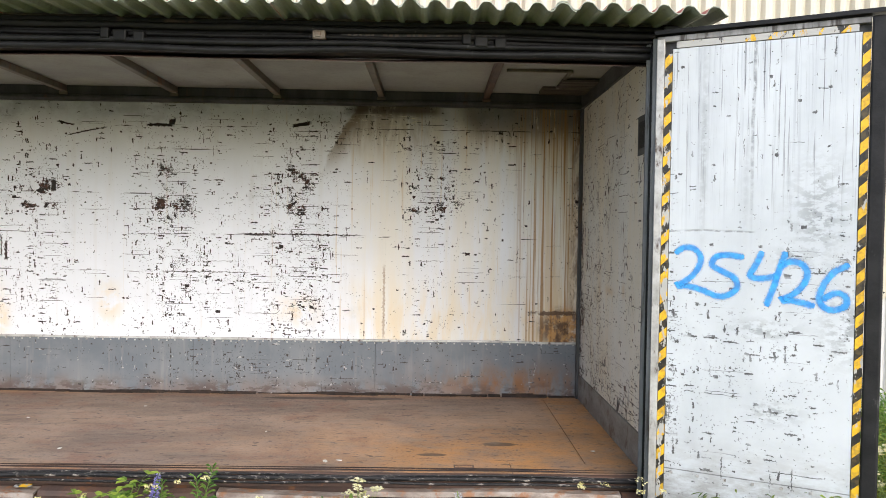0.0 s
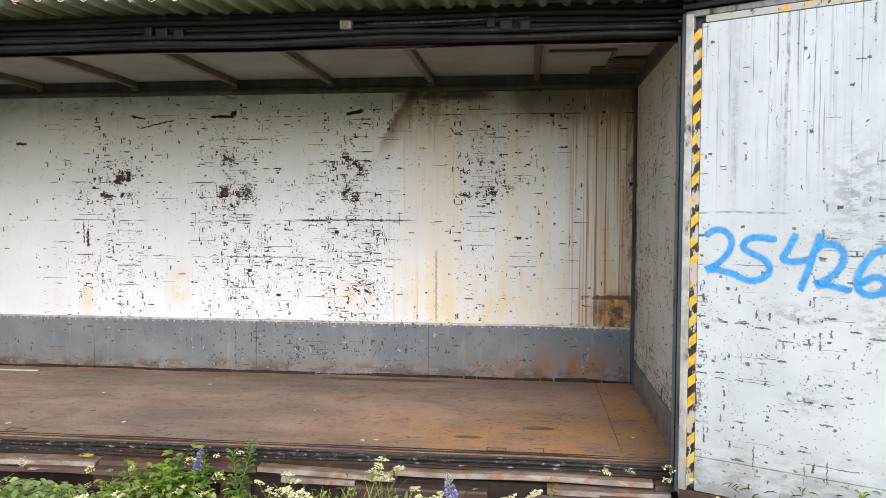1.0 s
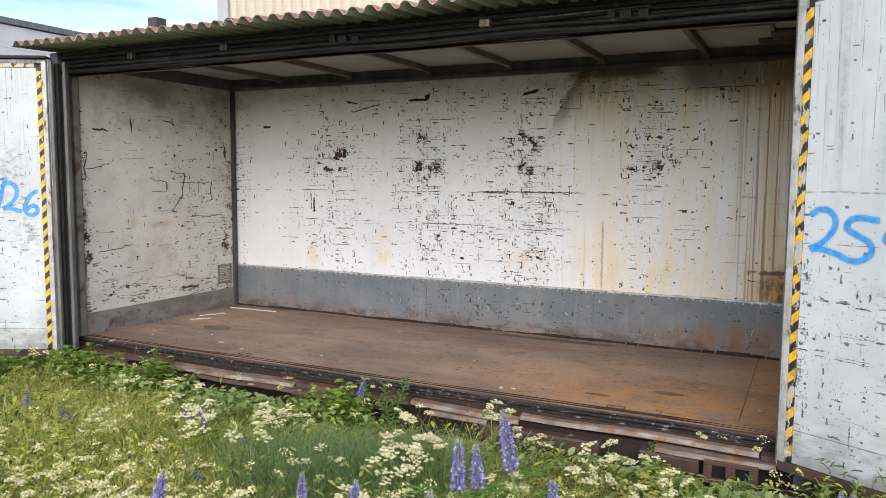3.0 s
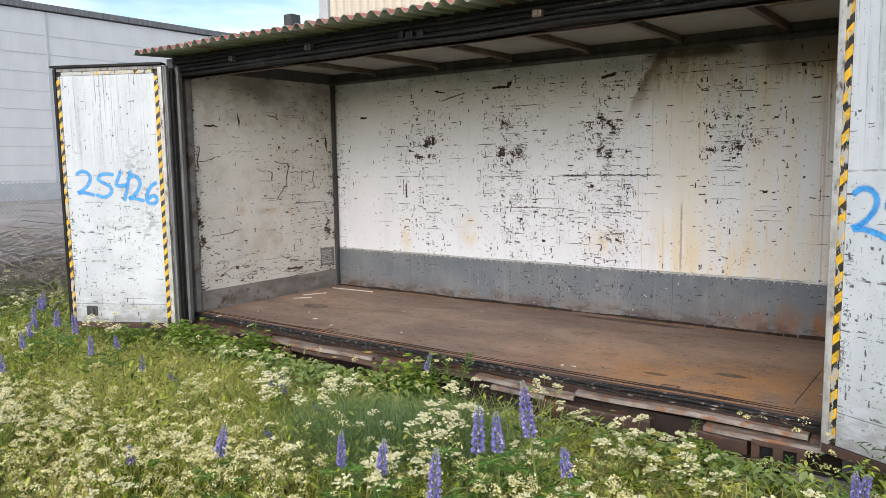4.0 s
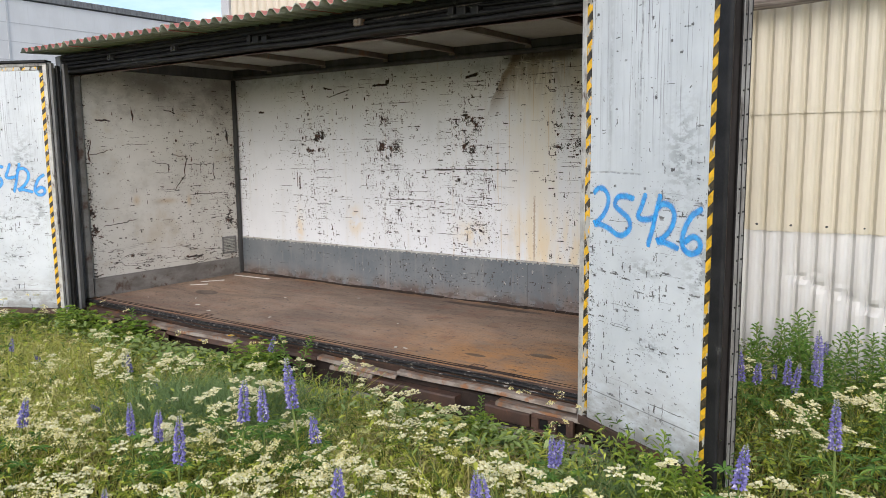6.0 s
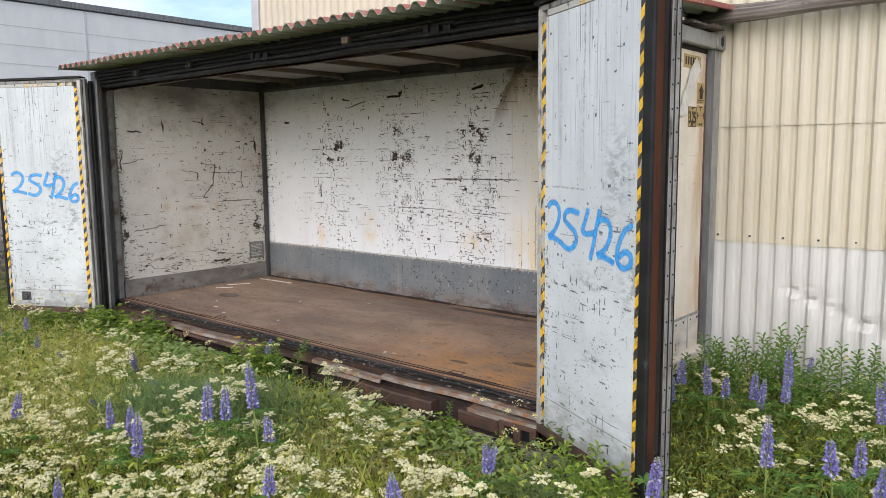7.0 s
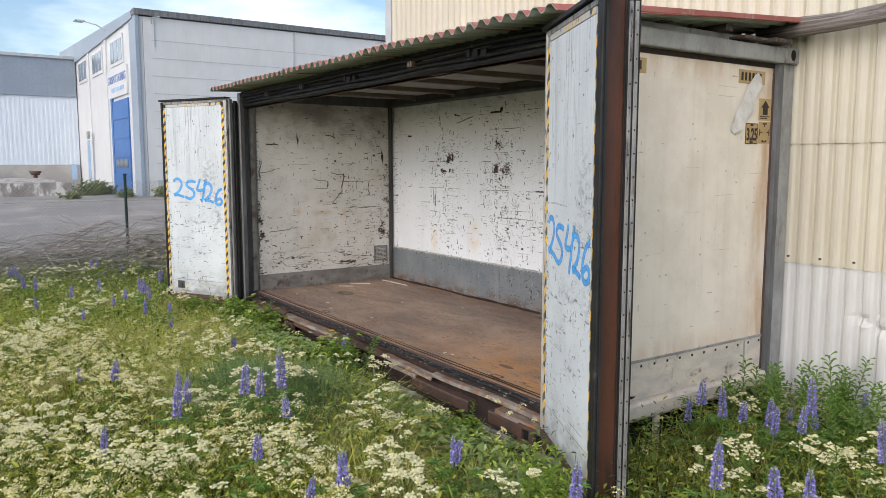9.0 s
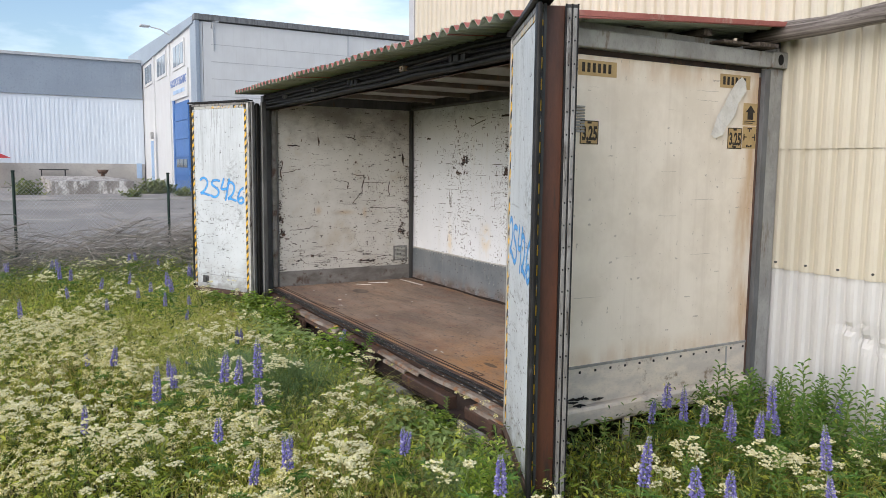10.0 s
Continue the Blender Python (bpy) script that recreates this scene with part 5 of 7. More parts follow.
def folding_door(origin, turn, width, digits, hinge_left, stroke, edge):
    """A leaf of the folded side doors, seen from the front; its fellow leaf lies folded behind it."""
    door = part("folding_door", block(0.012, width - edge, 0.03, 0.045, 0.20, 2.74), M_POST, container, "open folding door with chipped pale blue-white paint")
    door.matrix_local = Matrix.Translation((*origin, 0)) @ Matrix.Rotation(radians(turn), 4, "Z")
    f = (lambda a, b: (a, b)) if hinge_left else (lambda a, b: (width - b, width - a))

    def add(name, a, b, y0, y1, z0, z1, m, label="", bevel=0.003):
        return part(name, block(*f(a, b), y0, y1, z0, z1, bevel), m, door, label)

    add("door_panel", 0.082, width - edge - 0.039, 0.0, 0.029, 0.238, 2.665, M_DOOR, "scratched pale blue-white sheet")
    add("edge_strip", 0.0, 0.040, -0.006, 0.029, 0.20, 2.72, M_WHITE_EDGE, "battered pale metal edge")
    add("hazard_tape", 0.042, 0.080, -0.004, 0.029, 0.255, 2.64, M_TAPE, "worn black and yellow hazard tape", 0.001)
    add("hazard_tape", width - edge - 0.037, width - edge - 0.002, -0.004, 0.029, 0.235, 2.66, M_TAPE, "black and yellow hazard tape", 0.001)
    add("seal_edge", width - edge, width - 0.012, -0.014, 0.012, 0.19, 2.735, M_BLACK, "thick black rubber edge seal", 0.010)
    add("top_rail", 0.0, width - edge - 0.004, -0.004, 0.029, 2.705, 2.735, M_STRIP, "scraped grey top bar")
    add("hazard_tape", 0.10, width - edge - 0.054, -0.003, 0.028, 2.668, 2.702, M_TAPE, "mostly worn off hazard tape", 0.001)
    lip = part("top_lip", bar(bmesh.new(), [(-0.03, 2.742), (0.075, 2.745), (0.075, 2.758), (-0.03, 2.763)], *f(-0.01, width + 0.004), 8, 0.006, width), M_BEAM, door, "bent black top lip")
    add("bottom_rail", 0.005, width - edge - 0.004, -0.008, 0.03, 0.180, 0.234, M_RUST, "rust-brown bottom rail")
    for k in range(7):
        a = 0.12 + k * (width - 0.28) / 6
        part("screw_head", block(*f(a - 0.008, a + 0.008), -0.005, -0.0001, 0.395, 0.411, 0.003), M_WHITE_EDGE, door)
    for i, (char, x0, x1, z0, z1) in enumerate(digits):
        bm = bmesh.new()
        uv = bm.loops.layers.uv.new("UVMap")
        for k, shape in enumerate(DIGITS[char]):
            spray_digit(bm, uv, shape, x0, x1, z0, z1, stroke, -0.0012 - 0.0005 * ((i + k) % 2))
        part("painted_digit", bm, M_SPRAY, door, "hand-sprayed blue figure " + char).visible_shadow = False
    # the leaf folded behind, its seals and hinge
    add("fold_web", 0.10, width - 0.135, 0.046, 0.145, 0.20, 2.74, M_LEAF2, "red-brown fold between the leaves")
    add("rear_leaf", 0.10, width - 0.10, 0.146, 0.204, 0.20, 2.74, M_POST, "dark rear leaf folded behind")
    for y in (0.148, 0.178):
        strip = add("bolted_strip", width - 0.099, width - 0.085, y, y + 0.021, 0.14, 2.72, M_STRIP, "worn grey strip with a row of bolts")
        bm = bmesh.new()
        for k in range(22):
            box(bm, *f(width - 0.0852, width - 0.080), y + 0.007, y + 0.014, 0.22 + k * 0.115 + y * 0.2, 0.229 + k * 0.115 + y * 0.2, 0.002)
        tagged(part("bolts", bm, M_BEAM, strip, "dark bolt heads"), kind="stuff")
    for y in (0.1395, 0.1695, 0.1995):
        add("rubber_seal", width - 0.099, width - 0.087, y, y + 0.008, 0.14, 2.74, M_BLACK, "black rubber seal", 0.001)
    add("hinge_seal", -0.03, 0.0, 0.03, 0.08, 0.20, 2.74, M_RIBBED, "grey hinge profile", 0.006)
    add("hinge_seal", -0.055, -0.025, 0.09, 0.14, 0.20, 2.72, M_BEAM, "dark hinge profile", 0.006)
    add("hinge_strip", -0.015, 0.005, 0.10, 0.20, 0.22, 2.70, M_RIBBED, "scuffed hinge strip", 0.004)
    add("hinge_seal", -0.09, -0.06, 0.15, 0.22, 0.20, 2.74, M_RIBBED, "grey hinge profile", 0.006)
    bm = bmesh.new()
    tube(bm, [(f(width - 0.2, width - 0.2)[0], 0.08, 0.42), (f(width - 0.16, 0)[0] if hinge_left else 0.16, 0.12, 0.425), (f(width - 0.18, 0)[0] if hinge_left else 0.18, 0.130, 0.42)], [0.008] * 3, 6)
    part("latch_rod", bm, M_LEDGE, door, "thin latch rod")
    return door


folding_door((1.225, 4.055), -27.4, 1.09, [("2", 0.125, 0.27, 1.385, 1.61), ("5", 0.285, 0.445, 1.36, 1.58), ("4", 0.485, 0.66, 1.335, 1.585), ("2", 0.635, 0.775, 1.335, 1.55), ("6", 0.80, 0.935, 1.32, 1.535)], True, 0.060, 0.086)
left_door = folding_door((-5.56, 3.425), 28.0, 1.144, [("2", 0.19, 0.36, 1.51, 1.74), ("5", 0.40, 0.57, 1.49, 1.72), ("4", 0.60, 0.77, 1.46, 1.73), ("2", 0.73, 0.88, 1.45, 1.69), ("6", 0.91, 1.03, 1.42, 1.62)], False, 0.060, 0.044)
bm = bmesh.new()
box(bm, 0.20, 0.32, -0.006, -0.0005, 0.30, 0.40, 0.004)
tube(bm, [(0.26, -0.004, 0.35), (0.26, -0.022, 0.35)], [0.03, 0.03], 12)
part("lock_plate", bm, M_POST, left_door, "grey lock plate with a round boss")

# what the container stands on
for x, y in ((-4.55, 4.35), (-2.45, 4.30), (-1.72, 4.28), (-0.72, 4.30), (0.55, 4.34), (1.18, 4.33), (-4.5, 6.3), (-1.5, 6.3), (1.22, 6.25)):
    gh = ground_height(x, y) - 0.05
    bm = block(x - 0.18, x + 0.18, y - 0.14, y + 0.14, gh, -0.027, 0.01)
    tagged(part("support_block", bm, M_STONE), "grey concrete block under the container", "block", "blocks under the container")


# ---- corrugated lean-to roof ----
roof = thing("corrugated_roof", "corrugated red roof sheets with pale green undersides over the container", "roof")
PITCH = 0.13


def roof_sheet(x0, waves, lift, seed):
    """One sheet, red above and green below, sloping down to the open side."""
    bm = bmesh.new()
    n = waves * 8
    wave = [0.0, 0.006, 0.034, 0.044, 0.044, 0.040, 0.024, 0.006]
    rows = []
    for side in (0, 1):
        cols = []
        for i in range(n + 1):
            x = x0 + i * PITCH / 8
            h = wave[i % 8] - side * 0.005
            ring = []
            for y in (3.86, 4.4, 5.2, 6.5):
                z = 2.812 + (y - 3.86) * 0.066 + h + lift + 0.004 * noise.noise((x * 0.8, y, seed))
                if y < 4:
                    z += 0.010 * noise.noise((x * 0.9, seed, 2)) + 0.008 * (-x) * 0.9
                elif y < 5:
                    z += 0.005 * (-x) * 0.9
                ring.append(bm.verts.new((x, y + (0.012 * noise.noise((x, seed, 9)) if y < 4 else 0), z)))
            cols.append(ring)
        rows.append(cols)
    upper, under = rows
    for i in range(n):
        for j in range(3):
            f = bm.faces.new((upper[i][j], upper[i + 1][j], upper[i + 1][j + 1], upper[i][j + 1]))
            f.material_index = 0
            f = bm.faces.new((under[i][j], under[i][j + 1], under[i + 1][j + 1], under[i + 1][j]))
            f.material_index = 1
        bm.faces.new((upper[i][0], under[i][0], under[i + 1][0], upper[i + 1][0])).material_index = 1
        bm.faces.new((upper[i][3], upper[i + 1][3], under[i + 1][3], under[i][3])).material_index = 1
    for i in (0, n):
        for j in range(3):
            bm.faces.new((upper[i][j], upper[i][j + 1], under[i][j + 1], under[i][j])).material_index = 0
    part("roof_sheet", bm, [M_ROOF_RED, M_ROOF_GREEN], roof)


for k in range(8):
    roof_sheet(-4.84 + k * 6 * PITCH, 7, 0.007 * (k % 2), k)
bm = bmesh.new()
for a, b in (((1.50, 4.25, 2.846), (1.49, 6.5, 2.994)),):
    for d, s in ((0.0, 1),):
        v = [bm.verts.new(p) for p in ((a[0] + 0.035, a[1], a[2]), (a[0] + 0.05, a[1], a[2]), (b[0] + 0.05, b[1], b[2]), (b[0] + 0.035, b[1], b[2]))]
        w = [bm.verts.new((q.co.x, q.co.y, q.co.z + 0.034)) for q in v]
        bm.faces.new(v[::-1])
        bm.faces.new(w)
        for i in range(4):
            bm.faces.new((v[i], v[(i + 1) % 4], w[(i + 1) % 4], w[i]))
part("verge_strip", bm, M_ROOF_RED, roof, "red verge flashing")
# added black board that darkens the roof space like deep shadow
bm = bmesh.new()
ring = [bm.verts.new((x, y, z)) for x in (0.86, 0.885) for y, z in ((4.98, 2.8695), (6.46, 2.8695), (6.46, 2.970), (4.98, 2.878))]
for f in ((0, 1, 2, 3), (7, 6, 5, 4), (0, 4, 5, 1), (1, 5, 6, 2), (2, 6, 7, 3), (3, 7, 4, 0)):
    bm.faces.new([ring[i] for i in f])
part("closing_board", bm, M_BEAM, roof, "added dark board standing in for the shadow under the roof")
for y in (4.28, 4.95, 5.6):
    top = 2.812 + (y - 3.86) * 0.066 - 0.008
    part("batten", block(-4.78, 1.42, y - 0.04, y + 0.04, 2.842 if y < 4.5 else 2.8695, top - 0.002 if y > 4.5 else 2.852), M_TIMBER, roof, "dark roof batten")
bm = block(0.9, 1.48, 6.08, 6.30, 2.830, 2.862, 0.005)
tagged(part("timber_plank", bm, M_TIMBER), "dark plank lying on the container's end rail", "plank")
bm = block(1.0, 1.46, 5.72, 6.0, 2.830, 2.85, 0.004)
tagged(part("timber_plank", bm, M_TIMBER), "short dark plank lying on the container's end rail", "plank")

# log resting on the plank, against the shed wall
bm = bmesh.new()
random.seed(8)
pts = [(1.18 + i * 0.32, 6.33 + 0.012 * math.sin(i * 1.3), 2.945 + i * 0.006 + 0.008 * math.sin(i * 2.1)) for i in range(18)]
tube(bm, pts, [0.068 + 0.006 * math.sin(i * 1.9) for i in range(18)], 12)
bm.faces.new([v for v in bm.verts[:12]][::-1])
log = tagged(part("wooden_pole", bm, M_LOG, smooth=True), "weathered grey-brown log laid along the shed wall", "pole")
bm = bmesh.new()
tube(bm, [(3.9, 6.42, 2.92), (3.9, 6.33, 2.872), (3.9, 6.23, 2.90), (3.9, 6.22, 2.99)], [0.012] * 4, 6)
part("wall_bracket", bm, M_RUST, log, "bent iron wall hook")

# ---- cream shed behind the container ----
shed = thing("industrial_shed", "tall shed clad in cream and white corrugated sheets", "building")
WALL_Y = 6.56


def cladding(x0, waves, z0, z1, y, material, rows=1, dent=False, pitch=0.13, deep=0.050):
    bm = bmesh.new()
    shape = [0.0, 0.06, 0.48, 0.92, 1.0, 0.94, 0.62, 0.12]
    spots = [0.0, 0.10, 0.18, 0.30, 0.50, 0.70, 0.84, 0.94]
    xs = [(x0 + (k + s) * pitch, h) for k in range(waves) for s, h in zip(spots, shape)] + [(x0 + waves * pitch + 0.012, 0.0)]
    zs = [z0 + (z1 - z0) * i / rows for i in range(rows + 1)]
    front, back = [], []
    for x, h in xs:
        a, b = [], []
        for z in zs:
            yy = y - deep * h
            if dent:
                d = math.exp(-(((z - (0.86 - 0.42 * (x - 1.85))) / 0.085) ** 2)) * max(0.0, min(1.0, (x - 1.8) * 6)) * max(0.0, min(1.0, (2.9 - x) * 4))
                yy += 0.045 * d * (0.5 + noise.noise((x * 9, z * 16, 1))) * (1 if h > 0 else 0.4) - 0.03 * d * max(0, noise.noise((x * 7, z * 9, 6)))
            yy += 0.004 * noise.noise((x * 1.5, z * 1.1, 3))
            a.append(bm.verts.new((x, yy, z)))
            b.append(bm.verts.new((x, yy + 0.004, z)))
        front.append(a)
        back.append(b)
    for i in range(len(xs) - 1):
        for j in range(rows):
            bm.faces.new((front[i][j], front[i + 1][j], front[i + 1][j + 1], front[i][j + 1]))
        bm.faces.new((front[i][rows], front[i + 1][rows], back[i + 1][rows], back[i][rows]))
        bm.faces.new((front[i][0], back[i][0], back[i + 1][0], front[i + 1][0]))
    return part("cladding_sheet", bm, material, shed)


for k in range(7):
    x = 1.30 + k * 7 * 0.13
    cladding(x, 7, -0.2, 1.17, WALL_Y + 0.022, M_WALL_WHITE, 40, k < 2)
    cladding(x, 7, 1.15 + 0.006 * (k % 2), 2.12, WALL_Y + 0.010 - 0.003 * (k % 2), M_WALL_CREAM, 3)
    cladding(x, 7, 2.09, 3.3, WALL_Y - 0.002 - 0.003 * (k % 2), M_WALL_CREAM, 3)
for k in range(15):
    cladding(-4.83 + k * 7 * 0.13, 7, 2.2 if k < 6 else 2.95, 6.3, WALL_Y - 0.012 + 0.003 * (k % 2), M_WALL_CREAM, 2)
    cladding(-4.83 + k * 7 * 0.13, 7, 6.27, 9.6, WALL_Y - 0.020 + 0.003 * (k % 2), M_WALL_CREAM, 2)
bm = bmesh.new()
for k in range(16):
    for z, m in ((1.19, 0), (2.115, 1)):
        x = 1.395 + k * 0.26 - 0.005
        tube(bm, [(x, WALL_Y - 0.02 - 0.010, z + 0.012), (x, WALL_Y - 0.03 - 0.012, z + 0.012)], [0.012, 0.007], 8)
tagged(part("sheet_screws", bm, M_POST, shed, "dark screw heads"), kind="stuff")
part("inner_wall", block(-4.80, 8.6, WALL_Y + 0.04, WALL_Y + 0.2, -0.3, 9.5), M_TRIM, shed)
part("corner_trim", block(-4.99, -4.835, WALL_Y - 0.06, WALL_Y + 0.3, -0.3, 9.65, 0.01), M_TRIM, shed, "pale grey corner flashing")
part("side_wall", block(-4.94, -4.81, WALL_Y + 0.31, 26, -0.3, 9.5), M_FAR_WHITE, shed, "plain side wall")
part("roof", bar(bmesh.new(), [(WALL_Y - 0.12, 9.62), (WALL_Y - 0.12, 9.75), (26, 10.6), (26, 9.55)], -5.05, 8.7), M_FAR_GREY, shed, "grey roof")

# ---- far buildings ----
def sign_word(text, x, y, z, size, length, parent):
    """Raised letters on a wall that faces -y, squeezed to a length."""
    data = bpy.data.curves.new("sign_word", "FONT")
    data.body, data.size, data.extrude = text, size, 0.01
    tmp = bpy.data.objects.new("sign_word", data)
    scene.collection.objects.link(tmp)
    bpy.context.view_layer.update()
    mesh = bpy.data.meshes.new_from_object(tmp.evaluated_get(bpy.context.evaluated_depsgraph_get()))
    bpy.data.objects.remove(tmp)
    wide = max(v.co.x for v in mesh.vertices)
    mesh.transform(Matrix.Diagonal((length / wide, 1, 1, 1)))
    mesh.materials.clear()
    mesh.materials.append(M_SIGN)
    ob = new("sign_word", mesh)
    ob.parent, ob["label"] = parent, "blue sign letters"
    ob.matrix_world = Matrix.Translation((x, y, z)) @ Matrix.Rotation(radians(90), 4, "X")


hall = thing("warehouse", "large white concrete warehouse with a grey roof edge and blue gate", "building")
HX, HY = -34.0, 9.48
part("wall", block(HX - 0.3, HX, HY + 0.32, 62, -0.3, 9.0), M_FAR_WHITE, hall, "white concrete long wall")
part("gable_wall", block(HX - 24, HX - 0.02, HY, HY + 0.3, -0.3, 9.0), M_FAR_WHITE, hall, "white gable wall")
part("corner_strip", block(HX - 1.3, HX + 0.06, HY - 0.06, HY + 0.14, -0.3, 9.05, 0.02), M_FAR_GREY, hall, "grey corner strip")
edge = bmesh.new()
box(edge, HX - 0.4, HX + 0.14, HY - 0.1, 62, 9.06, 9.34)
part("roof_edge", edge, M_RIBBED, hall, "dark weathered roof edge")
bm = bmesh.new()
for z0, z1, a in ((9.06, 9.34, 0), ):
    v = [(HX - 0.42, HY - 0.12, 9.30), (HX - 24, HY - 0.12, 10.1), (HX - 24, HY - 0.12, 8.6), (HX - 0.42, HY - 0.12, 8.95)]
    f = [bm.verts.new(p) for p in v]
    b = [bm.verts.new((x, y + 0.5, z)) for x, y, z in v]
    bm.faces.new(f)
    bm.faces.new(b[::-1])
    for i in range(4):
        bm.faces.new((f[i], b[i], b[(i + 1) % 4], f[(i + 1) % 4]))
part("gable_fascia", bm, M_FAR_GREY, hall, "grey gable fascia")
for z in (1.95, 2.8, 3.65, 4.5, 5.35, 6.2, 7.05, 7.9):
    part("panel_joint", block(HX + 0.001, HX + 0.012, HY + 0.7, 62, z, z + 0.035), M_FAR_JOINT, hall)
for y in (17.5, 26.5, 35.5, 44.5):
    part("panel_joint", block(HX + 0.001, HX + 0.03, y, y + 0.10, 0, 9.0), M_TRIM, hall)
part("plinth", block(HX + 0.001, HX + 0.08, HY + 0.7, 62, -0.3, 1.15), M_TRIM, hall, "low grey plinth wall")
gate = part("gate_door", block(HX - 5.9, HX - 2.1, HY - 0.08, HY - 0.01, 0.3, 5.3), M_FAR_BLUE, hall, "blue sliding gate")
for k in range(4):
    part("gate_rail", block(HX - 5.9, HX - 2.1, HY - 0.12, HY - 0.081, 1.3 + k, 1.36 + k), M_FAR_BLUE, gate)
for k in range(3):
    part("pane", block(HX - 5.4 + k * 1.0, HX - 4.6 + k * 1.0, HY - 0.115, HY - 0.081, 1.75, 2.2), M_GLASS_DARK, gate)
part("gate_frame", block(HX - 6.35, HX - 5.92, HY - 0.1, HY - 0.01, 0.2, 5.5), M_FAR_BLUE, hall, "blue gate frame")
part("sign_board", block(HX - 6.9, HX - 2.05, HY - 0.1, HY - 0.01, 5.5, 6.95), M_FAR_WHITE, hall, "white sign board with blue writing")
bm = bmesh.new()
for k in range(9):
    box(bm, HX - 5.9 + k * 0.36, HX - 5.66 + k * 0.36, HY - 0.13, HY - 0.101, 5.8, 6.0)
sign_word("GODSMOTTAGNING", HX - 6.75, HY - 0.105, 6.25, 0.6, 4.5, hall)
tagged(part("sign_print", bm, M_PIPE, hall, "blue bars of sign writing"), kind="stuff")
for x in (-36.9, -42.4, -47.4):
    w = part("window", block(x - 3.2, x, HY - 0.06, HY - 0.01, 7.15, 8.6), M_FAR_WHITE, hall, "white framed window")
    for k in range(3):
        part("pane", block(x - 2.98 + k * 0.98, x - 2.18 + k * 0.98, HY - 0.08, HY - 0.061, 7.32, 8.42), M_PANE, w)
for x in (-41.4, -46.9):
    part("pilaster", block(x - 0.25, x + 0.25, HY - 0.08, HY - 0.001, 0, 8.9), M_FAR_WHITE, hall)
part("downpipe", block(-46.42, -46.28, HY - 0.42, HY - 0.26, 0.2, 3.4), M_PIPE, hall, "pale blue pipe")
part("meter_box", block(-46.5, -46.2, HY - 0.42, HY - 0.26, 3.5, 3.95, 0.03), M_RAIL, hall, "grey box above the pipe")
bm = bmesh.new()
tube(bm, [(HX - 6.5, HY - 0.1, 9.2), (HX - 6.6, HY - 0.6, 9.5), (HX - 6.8, HY - 1.2, 9.65)], [0.04, 0.04, 0.03], 6)
box(bm, HX - 7.1, HX - 6.6, HY - 1.65, HY - 1.15, 9.6, 9.70, 0.03)
part("wall_lamp", bm, M_TRIM, hall, "street lamp on an arm")
bm = bmesh.new()
tube(bm, [(HX + 0.05, 10.2, 8.7), (HX + 0.25, 10.2, 8.95), (HX + 0.25, 10.55, 9.0)], [0.04] * 3, 6)
tube(bm, [(HX + 0.03, 10.3, 7.6), (HX + 0.03, 10.3, 8.9)], [0.03] * 2, 6)
part("cable_bracket", bm, M_TRIM, hall, "pale cable bracket")
tagged(part("chimney", block(-35.2, -34.5, 33.2, 34.0, 9.0, 11.3, 0.03), M_POST), "short dark square chimney on the warehouse roof", "chimney")

store = thing("storage_hall", "long low hall with white corrugated walls and a grey upper band", "building")
SX = -51.8
part("wall", block(SX - 12, SX, -70, HY - 0.05, 0.6, 8.9), M_STORE, store, "white corrugated wall")
part("upper_band", block(SX + 0.001, SX + 0.14, -70, HY - 0.1, 6.42, 8.9), M_FAR_GREY, store, "grey corrugated upper band")
for k in range(120):
    y = HY - 0.30 - k * 0.27
    part("wall_rib", block(SX + 0.001, SX + 0.022, y - 0.06, y + 0.06, 1.93, 6.41), M_STORE, store)
    part("band_rib", block(SX + 0.141, SX + 0.156, y - 0.05, y + 0.05, 6.44, 8.88), M_FAR_GREY, store)
part("roof_edge", block(SX - 12, SX + 0.3, -70, HY - 0.1, 8.9, 9.08), M_TRIM, store, "pale eaves strip")
part("plinth", block(SX + 0.001, SX + 0.2, -70, HY - 0.1, 0.2, 1.9), M_PLINTH, store, "grey plinth")
part("side_door", block(SX + 0.201, SX + 0.25, 8.85, 9.2, 0.9, 1.94), M_PIPE, store, "pale blue door")
dock = tagged(part("loading_dock", block(-51.5, -36.5, 2.85, 6.68, -0.2, 1.05, 0.05), M_DOCK), "rough concrete loading dock with flaking whitewash", "dock")
for y in (4.5, -3.2):
    t = thing("bench", "thin grey metal bench on the dock", "bench")
    bench_top = part("top", block(-51.2, -50.8, y - 1.75, y, 1.44, 1.52), M_POST, t)
    for yy in (y - 1.6, y - 0.2):
        part("leg", block(-51.1, -50.95, yy - 0.04, yy + 0.04, 1.05 if y > 0 else 0.2, 1.44), M_POST, t)
bm = bmesh.new()
tube(bm, [(-50, 6.5, 1.05), (-50, 6.5, 1.22), (-50, 6.5, 1.25), (-50, 6.5, 1.5)], [0.16, 0.10, 0.25, 0.38], 8)
tagged(part("planter", bm, M_RUST, smooth=True), "rusty bowl planter standing on the dock", "planter")
t = thing("parasol", "red parasol in the yard", "parasol")
bm = bmesh.new()
tube(bm, [(-50, 0.0, 0.25), (-50, 0.0, 2.5)], [0.04, 0.04], 6)
part("pole", bm, M_POST, t)
bm = bmesh.new()
tube(bm, [(-50, 0.0, 2.2), (-50, 0.0, 2.45), (-50, 0.0, 2.6)], [1.25, 0.7, 0.05], 12)
part("canopy", bm, M_RED, t, "red canopy")

